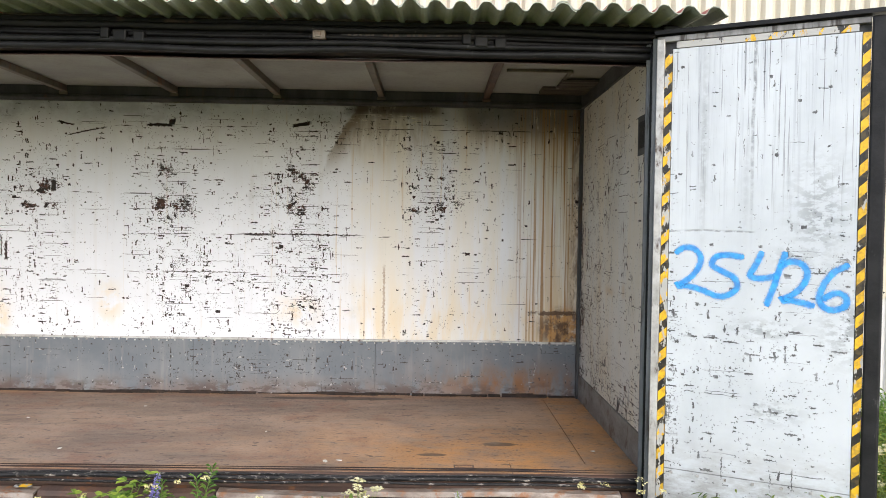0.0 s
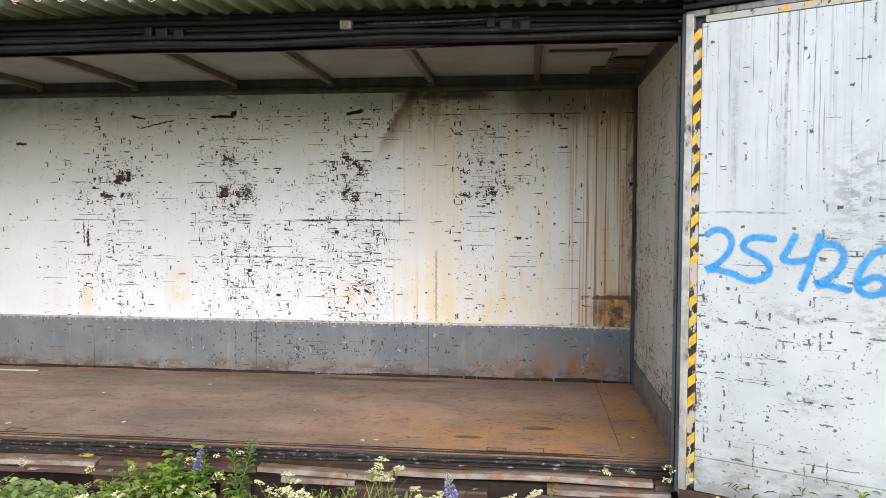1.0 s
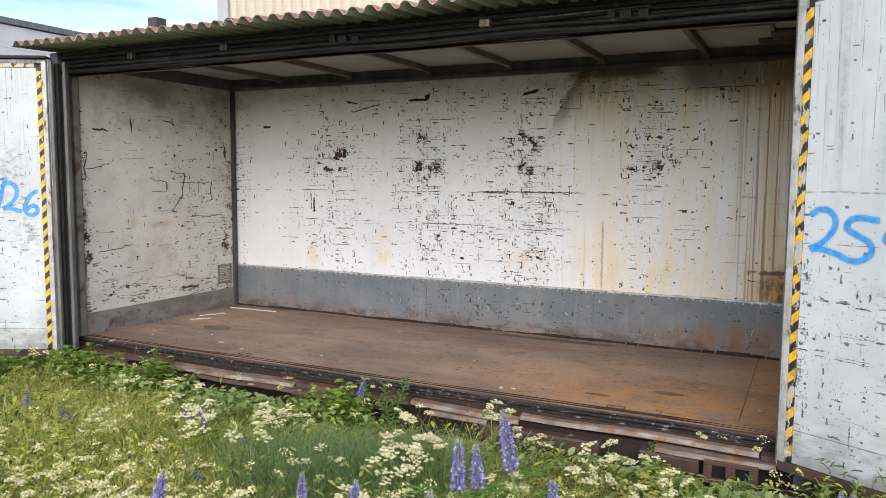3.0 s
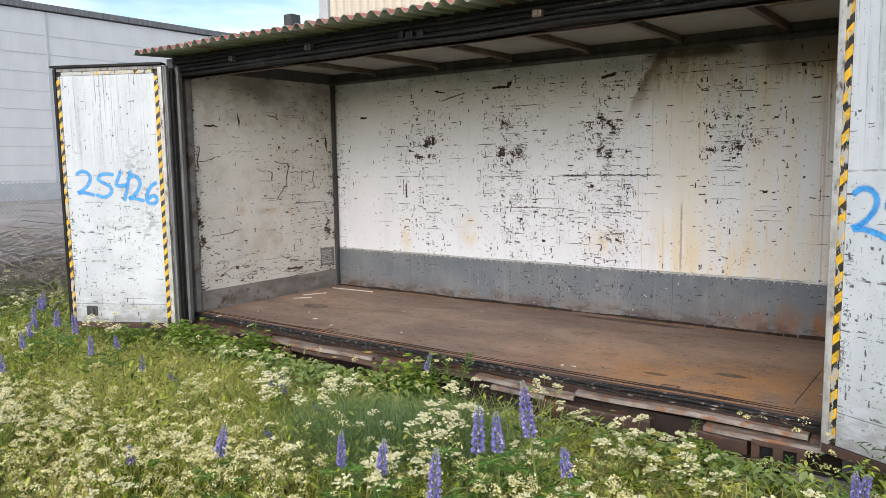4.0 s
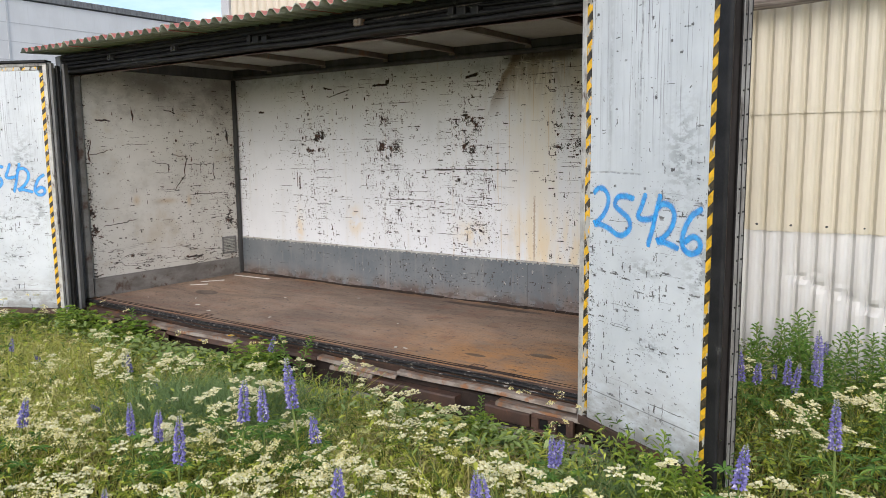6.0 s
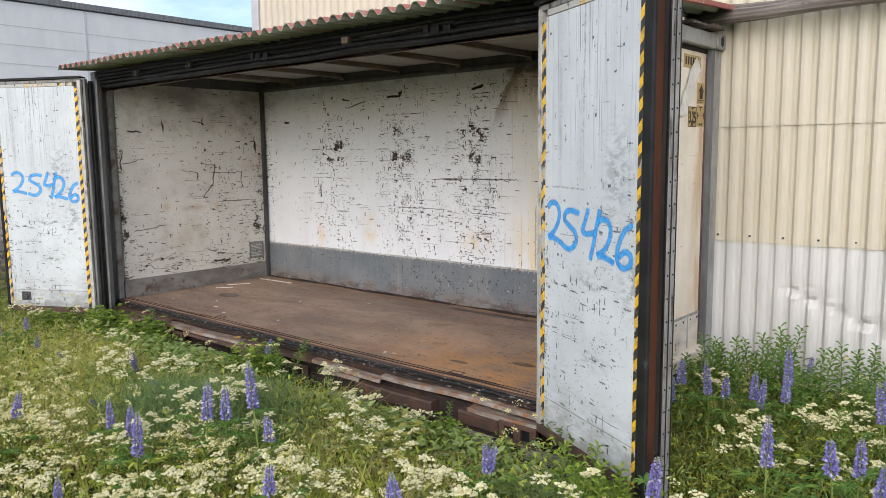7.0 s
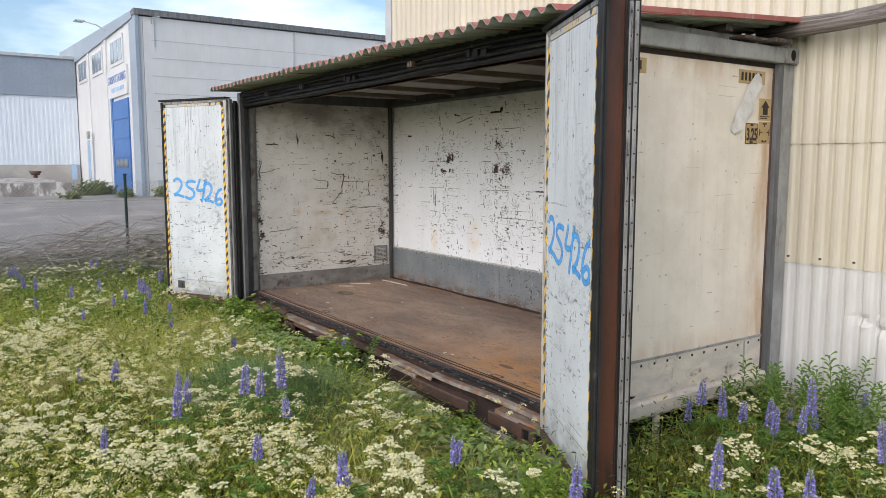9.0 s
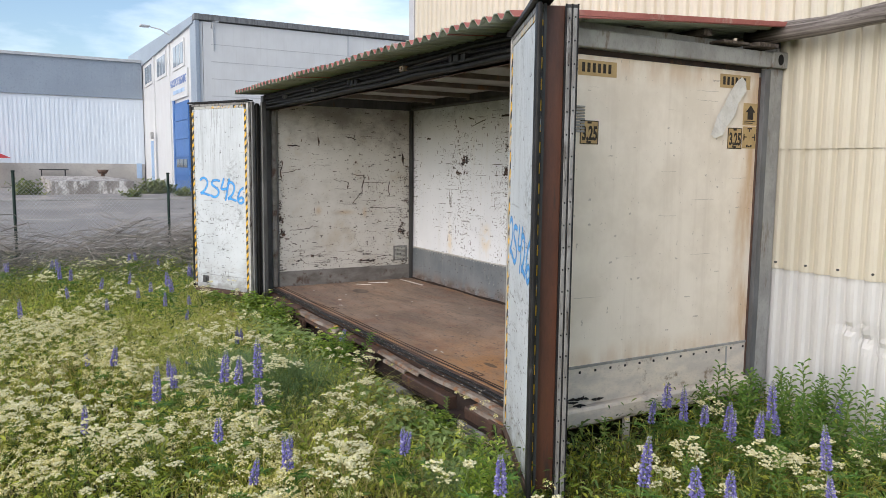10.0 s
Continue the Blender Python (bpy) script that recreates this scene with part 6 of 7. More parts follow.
tagged(part("kerb", block(-31.2, -30.9, -40, 60, 0.1, 0.36, 0.03), M_CONCRETE), "low concrete kerb across the yard", "kerb", kind="structure")

# ---- fence and brushwood ----
fence = thing("wire_fence", "chain-link fence on dark green posts along the yard", "fence")
FX = -11.0
for k in range(10):
    y = 1.28 + (k - 4) * 2.76
    z = ground_height(FX, y)
    bm = bmesh.new()
    tube(bm, [(FX, y, z - 0.2), (FX, y, 1.78 - 0.03 * (k % 3))], [0.028, 0.028], 8)
    box(bm, FX - 0.034, FX + 0.034, y - 0.034, y + 0.034, 1.78 - 0.03 * (k % 3), 1.81 - 0.03 * (k % 3), 0.008)
    part("post", bm, M_FENCE, fence)
bm = bmesh.new()
lo, hi, ya, yb = -0.02, 1.58, -9.5, 16.0
n = int((yb - ya) / 0.075)
for k in range(n):
    for s in (1, -1):
        y = ya + k * 0.075
        a, b = (FX + 0.004 * s, y, lo), (FX + 0.004 * s, y + s * (hi - lo), hi)
        w = 0.0036
        v = [bm.verts.new(p) for p in ((a[0], a[1] - w, a[2]), (a[0], a[1] + w, a[2]), (b[0], b[1] + w, b[2]), (b[0], b[1] - w, b[2]))]
        bm.faces.new(v)
tagged(part("chain_link", bm, M_WIRE, fence, "thin diamond wire mesh"), kind="stuff")
bm = bmesh.new()
for z in (1.60, 0.85):
    tube(bm, [(FX, ya, z), (FX, (ya + yb) / 2, z - 0.02), (FX, yb, z)], [0.004] * 3, 4)
part("tension_wire", bm, M_WIRE, fence)

random.seed(21)
bm = bmesh.new()
for i in range(4600):
    y = random.uniform(-6, 9.5)
    x = -9.2 + random.gauss(0, 0.55) + 0.25 * math.sin(y)
    top = 1.30 * math.exp(-(((x + 9.2) / 0.85) ** 2)) * (0.75 + 0.35 * noise.noise((y * 0.7, 0, 0)))
    z = ground_height(x, y) + random.uniform(0.0, 1.0) ** 0.7 * top + 0.02
    turn = random.gauss(math.pi / 2, 0.6) if random.random() < 0.65 else random.uniform(0, math.pi)
    ln = random.uniform(0.3, 1.3)
    d = Vector((math.cos(turn), math.sin(turn), random.gauss(0.03, 0.24)))
    r = random.uniform(0.003, 0.009)
    p = Vector((x, y, z))
    bend = Vector((random.gauss(0, 0.10), random.gauss(0, 0.08), random.gauss(0.03, 0.10)))
    tube(bm, [p - d * ln / 2, p + bend, p + d * ln / 2 - bend * 0.5], [r, r * 0.8, r * 0.4], 3)
for i in range(26):
    y = random.uniform(-4, 8)
    p = Vector((-9.1 + random.gauss(0, 0.4), y, 0.4))
    d = Vector((random.gauss(0, 0.4), random.gauss(0, 0.7), random.uniform(0.25, 0.6)))
    tube(bm, [p, p + d * 0.5 + Vector((0, 0, 0.06)), p + d], [0.006, 0.004, 0.002], 3)
tagged(part("brushwood_heap", bm, M_TWIG), "long heap of dry grey-brown cut branches", "brushwood", kind="stuff")
for i in range(3):
    bm = bmesh.new()
    y = 2.3 + i * 0.9
    p = [(-7.3 - 0.2 * i, y, ground_height(-7.3, y) + 0.06), (-7.9 - 0.2 * i, y + 0.8, ground_height(-7.9, y + 0.8) + 0.10), (-8.3 - 0.2 * i, y + 1.7, ground_height(-8.3, y + 1.7) + 0.14)]
    tube(bm, p, [0.028, 0.025, 0.018], 6)
    tagged(part("cut_branch", bm, M_WOOD, smooth=True), "pale grey cut branch lying in the grass", "branch", "cut branches")

def bush(x, y, z, size, count, seed, label):
    rng = random.Random(seed)
    t = thing("bush", label, "bush", "bushes by the dock")
    stems, leaves = bmesh.new(), bmesh.new()
    for k in range(9):
        d = Vector((rng.gauss(0, 0.4), rng.gauss(0, 0.5), 1.0)) * size * rng.uniform(0.6, 1.0)
        p = Vector((x, y + rng.gauss(0, size * 0.35), z))
        tube(stems, [p, p + d * 0.5, p + d], [0.03, 0.02, 0.008], 4)
        for i in range(count // 9):
            q = p + d * rng.uniform(0.15, 1.05) + Vector((rng.gauss(0, 0.22), rng.gauss(0, 0.28), rng.gauss(0, 0.16))) * size
            q.z = max(q.z, z)
            u = Vector((rng.gauss(0, 1), rng.gauss(0, 1), rng.gauss(0, 1))).normalized()
            v = u.orthogonal().normalized()
            w = u.cross(v)
            r = 0.09 * rng.uniform(0.6, 1.3)
            leaves.faces.new([leaves.verts.new(q + a * r * v + b * r * w) for a, b in ((1.4, 0), (0.1, 0.5), (-1, 0), (0.1, -0.5))])
    part("stems", stems, M_TIMBER, t)
    part("foliage", leaves, M_BUSH, t, "loose dark green leaves")


bush(-36.8, 7.6, 0.3, 0.72, 800, 1, "dark green bush growing beside the dock")
bush(-37.5, 8.25, 0.3, 0.6, 500, 2, "dark green bush growing beside the dock")
bush(-37.0, 1.9, 0.3, 0.75, 700, 3, "dark green bush growing beside the dock")
bush(-33.0, 6.2, 0.25, 0.40, 400, 4, "low weeds growing from the yard's edge")
bush(-33.3, 10.4, 0.25, 0.55, 400, 6, "low weeds growing from the yard's edge")
bush(-33.3, 11.6, 0.25, 0.6, 400, 7, "low weeds growing from the yard's edge")
bush(-33.4, 8.6, 0.25, 0.45, 320, 5, "low weeds growing from the yard's edge")

# ---- odds and ends in the container and under its sill ----
random.seed(12)


def litter(name, x, y, w, d, turn, label, material=None):
    bm = bmesh.new()
    n = 7
    ring = [bm.verts.new((w * math.cos(2 * math.pi * k / n) * random.uniform(0.7, 1.0), d * math.sin(2 * math.pi * k / n) * random.uniform(0.7, 1.0), random.uniform(0.001, 0.006))) for k in range(n)]
    up = [bm.verts.new((v.co.x * 0.85, v.co.y * 0.85, v.co.z + 0.004)) for v in ring]
    bm.faces.new(up)
    bm.faces.new(ring[::-1])
    for k in range(n):
        bm.faces.new((ring[k], ring[(k + 1) % n], up[(k + 1) % n], up[k]))
    ob = tagged(part(name, bm, material or M_LITTER), label, "litter", "litter on the container floor")
    ob.matrix_world = pose(x, y, FLOOR + 0.001, 0, 0, turn)


for x, y, w in ((-0.60, 4.55, 0.03), (-0.52, 4.57, 0.022), (1.09, 4.82, 0.018), (-3.4, 4.75, 0.03), (-3.05, 4.62, 0.025), (-2.9, 5.5, 0.015), (-4.2, 4.7, 0.02), (-2.2, 5.9, 0.018), (-1.1, 5.2, 0.012), (-3.7, 4.95, 0.02), (-2.3, 4.75, 0.02)):
    litter("paper_scrap", x, y, w, w * random.uniform(0.4, 0.8), random.uniform(0, 180), "small pale paper scrap on the rusty floor")
for x, y, ln, turn in ((-4.27, 6.2, 0.31, 3), (-4.45, 5.75, 0.14, 60), (-4.38, 5.5, 0.10, 50)):
    bm = bmesh.new()
    box(bm, -ln, ln, -0.012, 0.012, 0.0, 0.008, 0.002)
    tagged(part("wood_strip", bm, M_LITTER), "pale narrow strip lying on the floor", "strip").matrix_world = pose(x, y, FLOOR + 0.003, 0, 0, turn)
for x, y, ln, w, turn, z in ((-2.35, 4.0, 0.5, 0.07, 12, 0.0), (-1.75, 3.88, 0.42, 0.08, -6, 0.02), (-0.85, 3.98, 0.5, 0.08, 4, 0.02), (-0.2, 4.02, 0.4, 0.07, 8, -0.01), (-3.4, 3.96, 0.45, 0.06, -10, 0.0)):
    bm = block(-ln, ln, -w, w, 0, 0.035, 0.004)
    tagged(part("loose_board", bm, M_WOOD), "grey weathered board lying below the container sill", "board", "boards below the sill").matrix_world = pose(x, y, ground_height(x, y) + 0.01 + z, 0, 2, turn)
for i in range(14):
    x, y = random.uniform(-4.2, 1.0), random.uniform(3.75, 4.1)
    bm = bmesh.new()
    bmesh.ops.create_icosphere(bm, subdivisions=2, radius=1.0)
    s = random.uniform(0.05, 0.11)
    for v in bm.verts:
        v.co *= s * (1 + 0.35 * noise.noise(v.co * 1.4 + Vector((i * 7, 0, 0))))
        v.co.z *= 0.6
    tagged(part("stone", bm, M_STONE), "grey broken stone below the container sill", "stone", "stones below the sill").matrix_world = pose(x, y, ground_height(x, y) + s * 0.15, 0, 0, random.uniform(0, 180))
part("sill_mark", block(-2.57, -2.44, 4.108, 4.135, 0.150, 0.1535), M_TAPE, container, "scrap of yellow tape")


# ---- meadow ----
def inside(x, y):
    """Ground taken by the container, the shed and the yard."""
    return (-4.86 < x < 1.42 and y > 4.08) or (y > 6.45 and x > -5.1)


def stuff(name, verts, faces, material, label, category):
    mesh = bpy.data.meshes.new(name)
    mesh.from_pydata(verts, [], faces)
    mesh.materials.append(material)
    mesh.polygons.foreach_set("use_smooth", [True] * len(mesh.polygons))
    return tagged(new(name, mesh), label, category, kind="stuff")


def scatter(count, seed, density, area=(-10.6, 8.4, -3.6, 6.5)):
    """Places in the meadow, thick where density says."""
    rng = random.Random(seed)
    out = []
    while len(out) < count:
        x, y = rng.uniform(area[0], area[1]), rng.uniform(area[2], area[3])
        if not inside(x, y) and rng.random() < density(x, y):
            out.append((x, y))
    return out, rng


def seen(x, y):
    """Thin out what lies under and behind the walk."""
    line = -0.3 if x < 1.5 else -0.3 + (x - 1.5) * 0.42
    away = max(0.0, line + 0.9 - y) * 0.55 + max(0.0, x - 5.0) * 0.5 + max(0.0, -9.0 - x) * 0.6
    return max(0.10, 1.0 - away + 0.35 * noise.noise((x * 0.8, y * 0.8, 90)) * min(1.0, away * 2))


def add_blades(count, seed, low, high, width, lean, density, material, name, label, area=(-10.6, 8.4, -3.6, 6.5)):
    places, rng = scatter(count, seed, density, area)
    verts, faces = [], []
    for x, y in places:
        z = ground_height(x, y) - 0.01
        tall = rng.uniform(low, high) * (0.75 + 0.5 * noise.noise((x * 0.9, y * 0.9, 7)) + 0.25)
        if y > 3.7 and x < 1.4:
            tall *= 0.62
        a = rng.uniform(0, 2 * math.pi)
        c, s = math.cos(a), math.sin(a)
        w = width * rng.uniform(0.6, 1.3)
        out = lean * tall * rng.uniform(0.2, 1.2)
        n = len(verts)
        for f, g, q in ((0.0, 0.0, 1.0), (0.5, 0.22, 0.8), (0.85, 0.65, 0.45)):
            px, py, pz = x + c * out * g, y + s * out * g, z + tall * f * (1 - 0.12 * g)
            verts.append((px - s * w * q / 2, py + c * w * q / 2, pz))
            verts.append((px + s * w * q / 2, py - c * w * q / 2, pz))
        verts.append((x + c * out, y + s * out, z + tall * (0.92 - 0.25 * lean)))
        faces += [(n, n + 1, n + 3, n + 2), (n + 2, n + 3, n + 5, n + 4), (n + 4, n + 5, n + 6)]
    stuff(name, verts, faces, material, label, "grass")


def add_leaves(count, seed, low, high, size, narrow, density, material, name, label):
    places, rng = scatter(count, seed, density)
    verts, faces = [], []
    for x, y in places:
        tall = (0.6 + 0.8 * (0.5 + 0.5 * noise.noise((x * 0.8, y * 0.8, 3)))) * (0.55 if (y > 3.75 and x < 1.4) else 1.0)
        z = ground_height(x, y) + rng.uniform(low, high) ** 1.0 * tall
        a, tip = rng.uniform(0, 2 * math.pi), rng.gauss(-0.05, 0.45)
        ln = size * rng.uniform(0.55, 1.35)
        w = ln * narrow * rng.uniform(0.8, 1.2)
        d = Vector((math.cos(a) * math.cos(tip), math.sin(a) * math.cos(tip), math.sin(tip)))
        s = Vector((-math.sin(a), math.cos(a), rng.gauss(0, 0.3))).normalized()
        p = Vector((x, y, z))
        up = Vector((0, 0, 1))
        n = len(verts)
        for q in (p, p + d * ln * 0.35 + s * w / 2 + up * ln * 0.08, p + d * ln * 0.42 + up * ln * 0.02, p + d * ln * 0.35 - s * w / 2 + up * ln * 0.08, p + d * ln * 0.75 + s * w * 0.3 + up * ln * 0.03, p + d * ln * 0.75 - s * w * 0.3 + up * ln * 0.03, p + d * ln - up * ln * 0.10):
            verts.append(tuple(q))
        faces += [(n, n + 2, n + 1), (n, n + 3, n + 2), (n + 1, n + 2, n + 6, n + 4), (n + 2, n + 3, n + 5, n + 6)]
    stuff(name, verts, faces, material, label, "herbs")


bare = lambda x, y: math.exp(-(((x - 0.55) / 0.6) ** 2 + ((y - 3.25) / 0.36) ** 2))
trod = lambda x, y: math.exp(-(((x + 2.5) / 2.2) ** 2 + ((y - 3.2) / 0.6) ** 2))
meadow = lambda x, y: seen(x, y) * (1.0 if x > -5 else 0.85) * (1 - 0.72 * bare(x, y)) * (1 - 0.5 * trod(x, y))
bright = lambda x, y: seen(x, y) * (1.0 if noise.noise((x * 0.7, y * 0.7, 12)) > -0.1 else 0.35)
patch = lambda x, y: seen(x, y) * max(bare(x, y) * 1.2, max(0.0, min(1.0, 0.12 + 1.3 * noise.noise((x * 0.75, y * 0.75, 30)))))
shade = lambda x, y: seen(x, y) * (1.0 if x > 1.45 and y > 3.6 else 0.05 if y > 3.3 and x > -5 else 0.08)
add_blades(40000, 1, 0.14, 0.38, 0.0095, 0.85, meadow, M_GRASS, "meadow_grass", "fresh green and drying meadow grass")
outer = lambda x, y: 1.0 - seen(x, y) * (1.0 if -10 < x < 8 and y > -3.5 else 0.0)
add_blades(26000, 19, 0.12, 0.30, 0.020, 1.3, outer, M_GRASS, "rough_grass", "rough grass around the meadow", (-10.8, 15.0, -12.0, 6.5))
add_blades(15000, 2, 0.10, 0.24, 0.012, 1.3, bright, M_GRASS, "short_grass", "low matted grass")
add_blades(7000, 3, 0.10, 0.30, 0.005, 1.9, patch, M_STRAW, "dry_grass", "bleached dry grass lying in the meadow")
add_leaves(88000, 4, 0.02, 0.34, 0.047, 0.36, meadow, M_HERB, "leafy_undergrowth", "dense small-leaved green herbs")
add_leaves(21000, 5, 0.03, 0.42, 0.058, 0.25, shade, M_BROAD, "broad_herbs", "broad dark green leaves beside the container")

hedge = lambda x, y: math.exp(-(((x + 7.2) / 1.1) ** 2)) * (1.0 if -1.5 < y < 6.0 else 0.1)
add_leaves(9000, 15, 0.03, 0.46, 0.060, 0.25, hedge, M_BROAD, "hedge_herbs", "dark leafy herbs in front of the brushwood")
flat = lambda x, y: math.exp(-(((x + 2.2) / 1.9) ** 2 + ((y - 3.25) / 0.5) ** 2))
add_blades(17000, 7, 0.12, 0.30, 0.008, 2.6, trod, M_FLAT, "flattened_grass", "yellow-green grass trodden flat")
gout = lambda x, y: math.exp(-(((x + 2.5) / 0.75) ** 2 + ((y - 3.85) / 0.28) ** 2)) + 0.8 * math.exp(-(((x + 4.2) / 0.4) ** 2 + ((y - 3.95) / 0.2) ** 2)) + 0.7 * math.exp(-(((x - 0.6) / 0.6) ** 2 + ((y - 3.75) / 0.25) ** 2))
add_leaves(4600, 8, 0.05, 0.34, 0.062, 0.48, gout, M_GOUT, "broad_leaf_patch", "pale broad leaves growing against the container sill")
def add_umbels(count, seed, low, high, density, material, name, label):
    """Small domed clusters of florets among the grass."""
    places, rng = scatter(count, seed, density)
    verts, faces = [], []
    for x, y in places:
        z = ground_height(x, y) + rng.uniform(low, high)
        size, tx, ty = rng.uniform(0.016, 0.042), rng.gauss(0, 0.3), rng.gauss(0, 0.3)
        for k in range(rng.randint(26, 44)):
            r, a = size * math.sqrt(rng.random()), rng.uniform(0, 2 * math.pi)
            dx, dy = r * math.cos(a), r * math.sin(a)
            o = Vector((x + dx, y + dy, z - r * 0.4 + dx * tx + dy * ty + rng.gauss(0, 0.004)))
            t = Vector((rng.gauss(0, 0.7), rng.gauss(0, 0.7), 1)).normalized()
            u = t.orthogonal().normalized() * rng.uniform(0.0042, 0.0068)
            w = t.cross(u)
            n = len(verts)
            verts += [tuple(o + u), tuple(o + w * 0.9), tuple(o - u * 0.8), tuple(o - w)]
            faces.append((n, n + 1, n + 2, n + 3))
    stuff(name, verts, faces, material, label, "blossom")


drift = lambda x, y: math.exp(-(((x + 2.1 + (y - 1.5) * 1.2) / 0.75) ** 2 + ((y - 1.55) / 0.55) ** 2)) + 0.5 * math.exp(-(((x + 0.9) / 0.6) ** 2 + ((y - 1.85) / 0.4) ** 2)) + 0.5 * math.exp(-(((x + 2.0) / 0.6) ** 2 + ((y - 2.35) / 0.3) ** 2))
near = lambda x, y: math.exp(-(((x - 1.1) / 0.75) ** 2 + ((y - 2.0) / 0.6) ** 2))
cream = lambda x, y: seen(x, y) * max(0.0, min(1.0, 0.15 + 2.0 * noise.noise((x * 1.1, y * 1.1, 60)))) * ((1.0 if y < 2.2 or x > -0.7 else 0.10) if y < 2.9 and -3.5 < x < 2.2 else 0.05) * (1 - 0.8 * near(x, y)) + 0.5 * drift(x, y)
add_umbels(2700, 9, 0.22, 0.50, cream, M_CREAM_FROTH, "cream_blossom", "cream clusters of small meadow blossom")
froth = lambda x, y: seen(x, y) * max(0.0, min(1.0, -0.1 + 2.2 * noise.noise((x * 1.25, y * 1.25, 50)))) * ((1.0 if -3.4 < x < 0 else 0.5) if y < 3.6 else 0.25)
add_umbels(1800, 6, 0.12, 0.40, froth, M_FROTH, "bedstraw_blossom", "frothy yellow-green blossom in patches")
feather = lambda x, y: math.exp(-(((x + 0.85) / 0.50) ** 2 + ((y - 2.98) / 0.34) ** 2)) + 0.7 * math.exp(-(((x - 1.85) / 0.22) ** 2 + ((y - 3.5) / 0.14) ** 2))
add_blades(9500, 11, 0.22, 0.46, 0.0045, 0.9, feather, M_FEATHER, "feathery_herb", "fine feathery blue-green herb clump")


def add_stalks(count, seed, density, material, name, label):
    """Long thin stalks lying criss-cross over the grass."""
    places, rng = scatter(count, seed, density)
    bm = bmesh.new()
    for x, y in places:
        a, ln = rng.uniform(0, 2 * math.pi), rng.uniform(0.25, 0.6)
        c, s = math.cos(a) * ln, math.sin(a) * ln
        if inside(x + c, y + s):
            c, s = -c, -s
        z = ground_height(x, y) + rng.uniform(0.03, 0.16)
        r = rng.uniform(0.0014, 0.0032)
        tube(bm, [(x, y, z), (x + c * 0.5 + rng.gauss(0, 0.03), y + s * 0.5, z + rng.uniform(0.02, 0.09)), (x + c, y + s, z + rng.uniform(-0.02, 0.06))], [r, r, r * 0.6], 3)
    tagged(part(name, bm, material), label, "grass", kind="stuff")


add_stalks(640, 41, lambda x, y: flat(x, y) + 1.0 * bare(x, y) + 0.15 * (1.0 if 3.2 < y and -4.6 < x < 1.3 else 0.0), M_STRAW, "fallen_stalks", "pale fallen stalks lying over the grass")


def leaf(bm, base, d, side, ln, w, droop=0.15, m=0):
    """A pointed, slightly folded leaf."""
    up = Vector((0, 0, 1))
    p = [base, base + d * ln * 0.35 + side * w / 2 + up * ln * 0.06, base + d * ln * 0.4, base + d * ln * 0.35 - side * w / 2 + up * ln * 0.06,
         base + d * ln * 0.75 + side * w * 0.33 + up * ln * 0.02, base + d * ln * 0.75 - side * w * 0.33 + up * ln * 0.02, base + d * ln - up * ln * droop]
    v = [bm.verts.new(q) for q in p]
    for f in ((0, 2, 1), (0, 3, 2), (1, 2, 6, 4), (2, 3, 5, 6)):
        bm.faces.new([v[i] for i in f]).material_index = m


def lupin(seed, tall, spike):
    """Upright flower spike above palmate leaves."""
    rng = random.Random(seed)
    plant = thing("lupin", "blue-violet lupin spike above palmate green leaves", "lupin", "lupins in the meadow")
    lean = Vector((rng.gauss(0, 0.05), rng.gauss(0, 0.05), 1))
    bm = bmesh.new()
    tube(bm, [lean * (tall * f) for f in (0, 0.4, 0.75, 1.0)], [0.006, 0.005, 0.004, 0.002], 5)
    part("stem", bm, M_STEM, plant)
    bm = bmesh.new()
    tips = bmesh.new()
    whorls = int(spike / 0.0105)
    for k in range(whorls):
        f = k / whorls
        c = lean * (tall - spike * (1 - f))
        r = 0.0250 * (1 - f ** 2.4 * 0.66) * rng.uniform(0.85, 1.12)
        top = f > 0.86
        for j in range(7):
            a = j * 2 * math.pi / 7 + k * 0.5 + rng.uniform(-0.2, 0.2)
            d = Vector((math.cos(a), math.sin(a), rng.uniform(-0.25, 0.35)))
            s = Vector((-math.sin(a), math.cos(a), 0))
            q = c + d * r * 0.35
            target = tips if top else bm
            v = [target.verts.new(p) for p in (q, q + d * r * 0.5 + s * r * 0.30, q + d * r * 0.95, q + d * r * 0.5 - s * r * 0.30, q + d * r * 0.55 + Vector((0, 0, r * 0.45)))]
            for g in ((0, 1, 4), (1, 2, 4), (2, 3, 4), (3, 0, 4), (0, 3, 2, 1)):
                target.faces.new([v[i] for i in g])
    part("flower_spike", bm, M_LUPIN, plant, "blue-violet florets")
    tagged(part("bud_tip", tips, M_LUPIN_TIP, plant, "pale unopened buds"), kind="stuff")
    bm = bmesh.new()
    for k in range(9):
        a, h = k * 2.4 + rng.uniform(-0.3, 0.3), tall * rng.uniform(0.12, 0.62)
        hub = lean * h + Vector((math.cos(a), math.sin(a), 0.45)) * rng.uniform(0.06, 0.15)
        tube(bm, [lean * (h * 0.8), hub], [0.0025, 0.002], 3)
        for j in range(9):
            b = j * 2 * math.pi / 9
            d = Vector((math.cos(b), math.sin(b), rng.uniform(-0.15, 0.35))).normalized()
            leaf(bm, hub, d, Vector((-math.sin(b), math.cos(b), 0)), rng.uniform(0.045, 0.075), 0.015)
    part("leaves", bm, M_LUPIN_LEAF, plant, "palmate green leaves")
    return plant


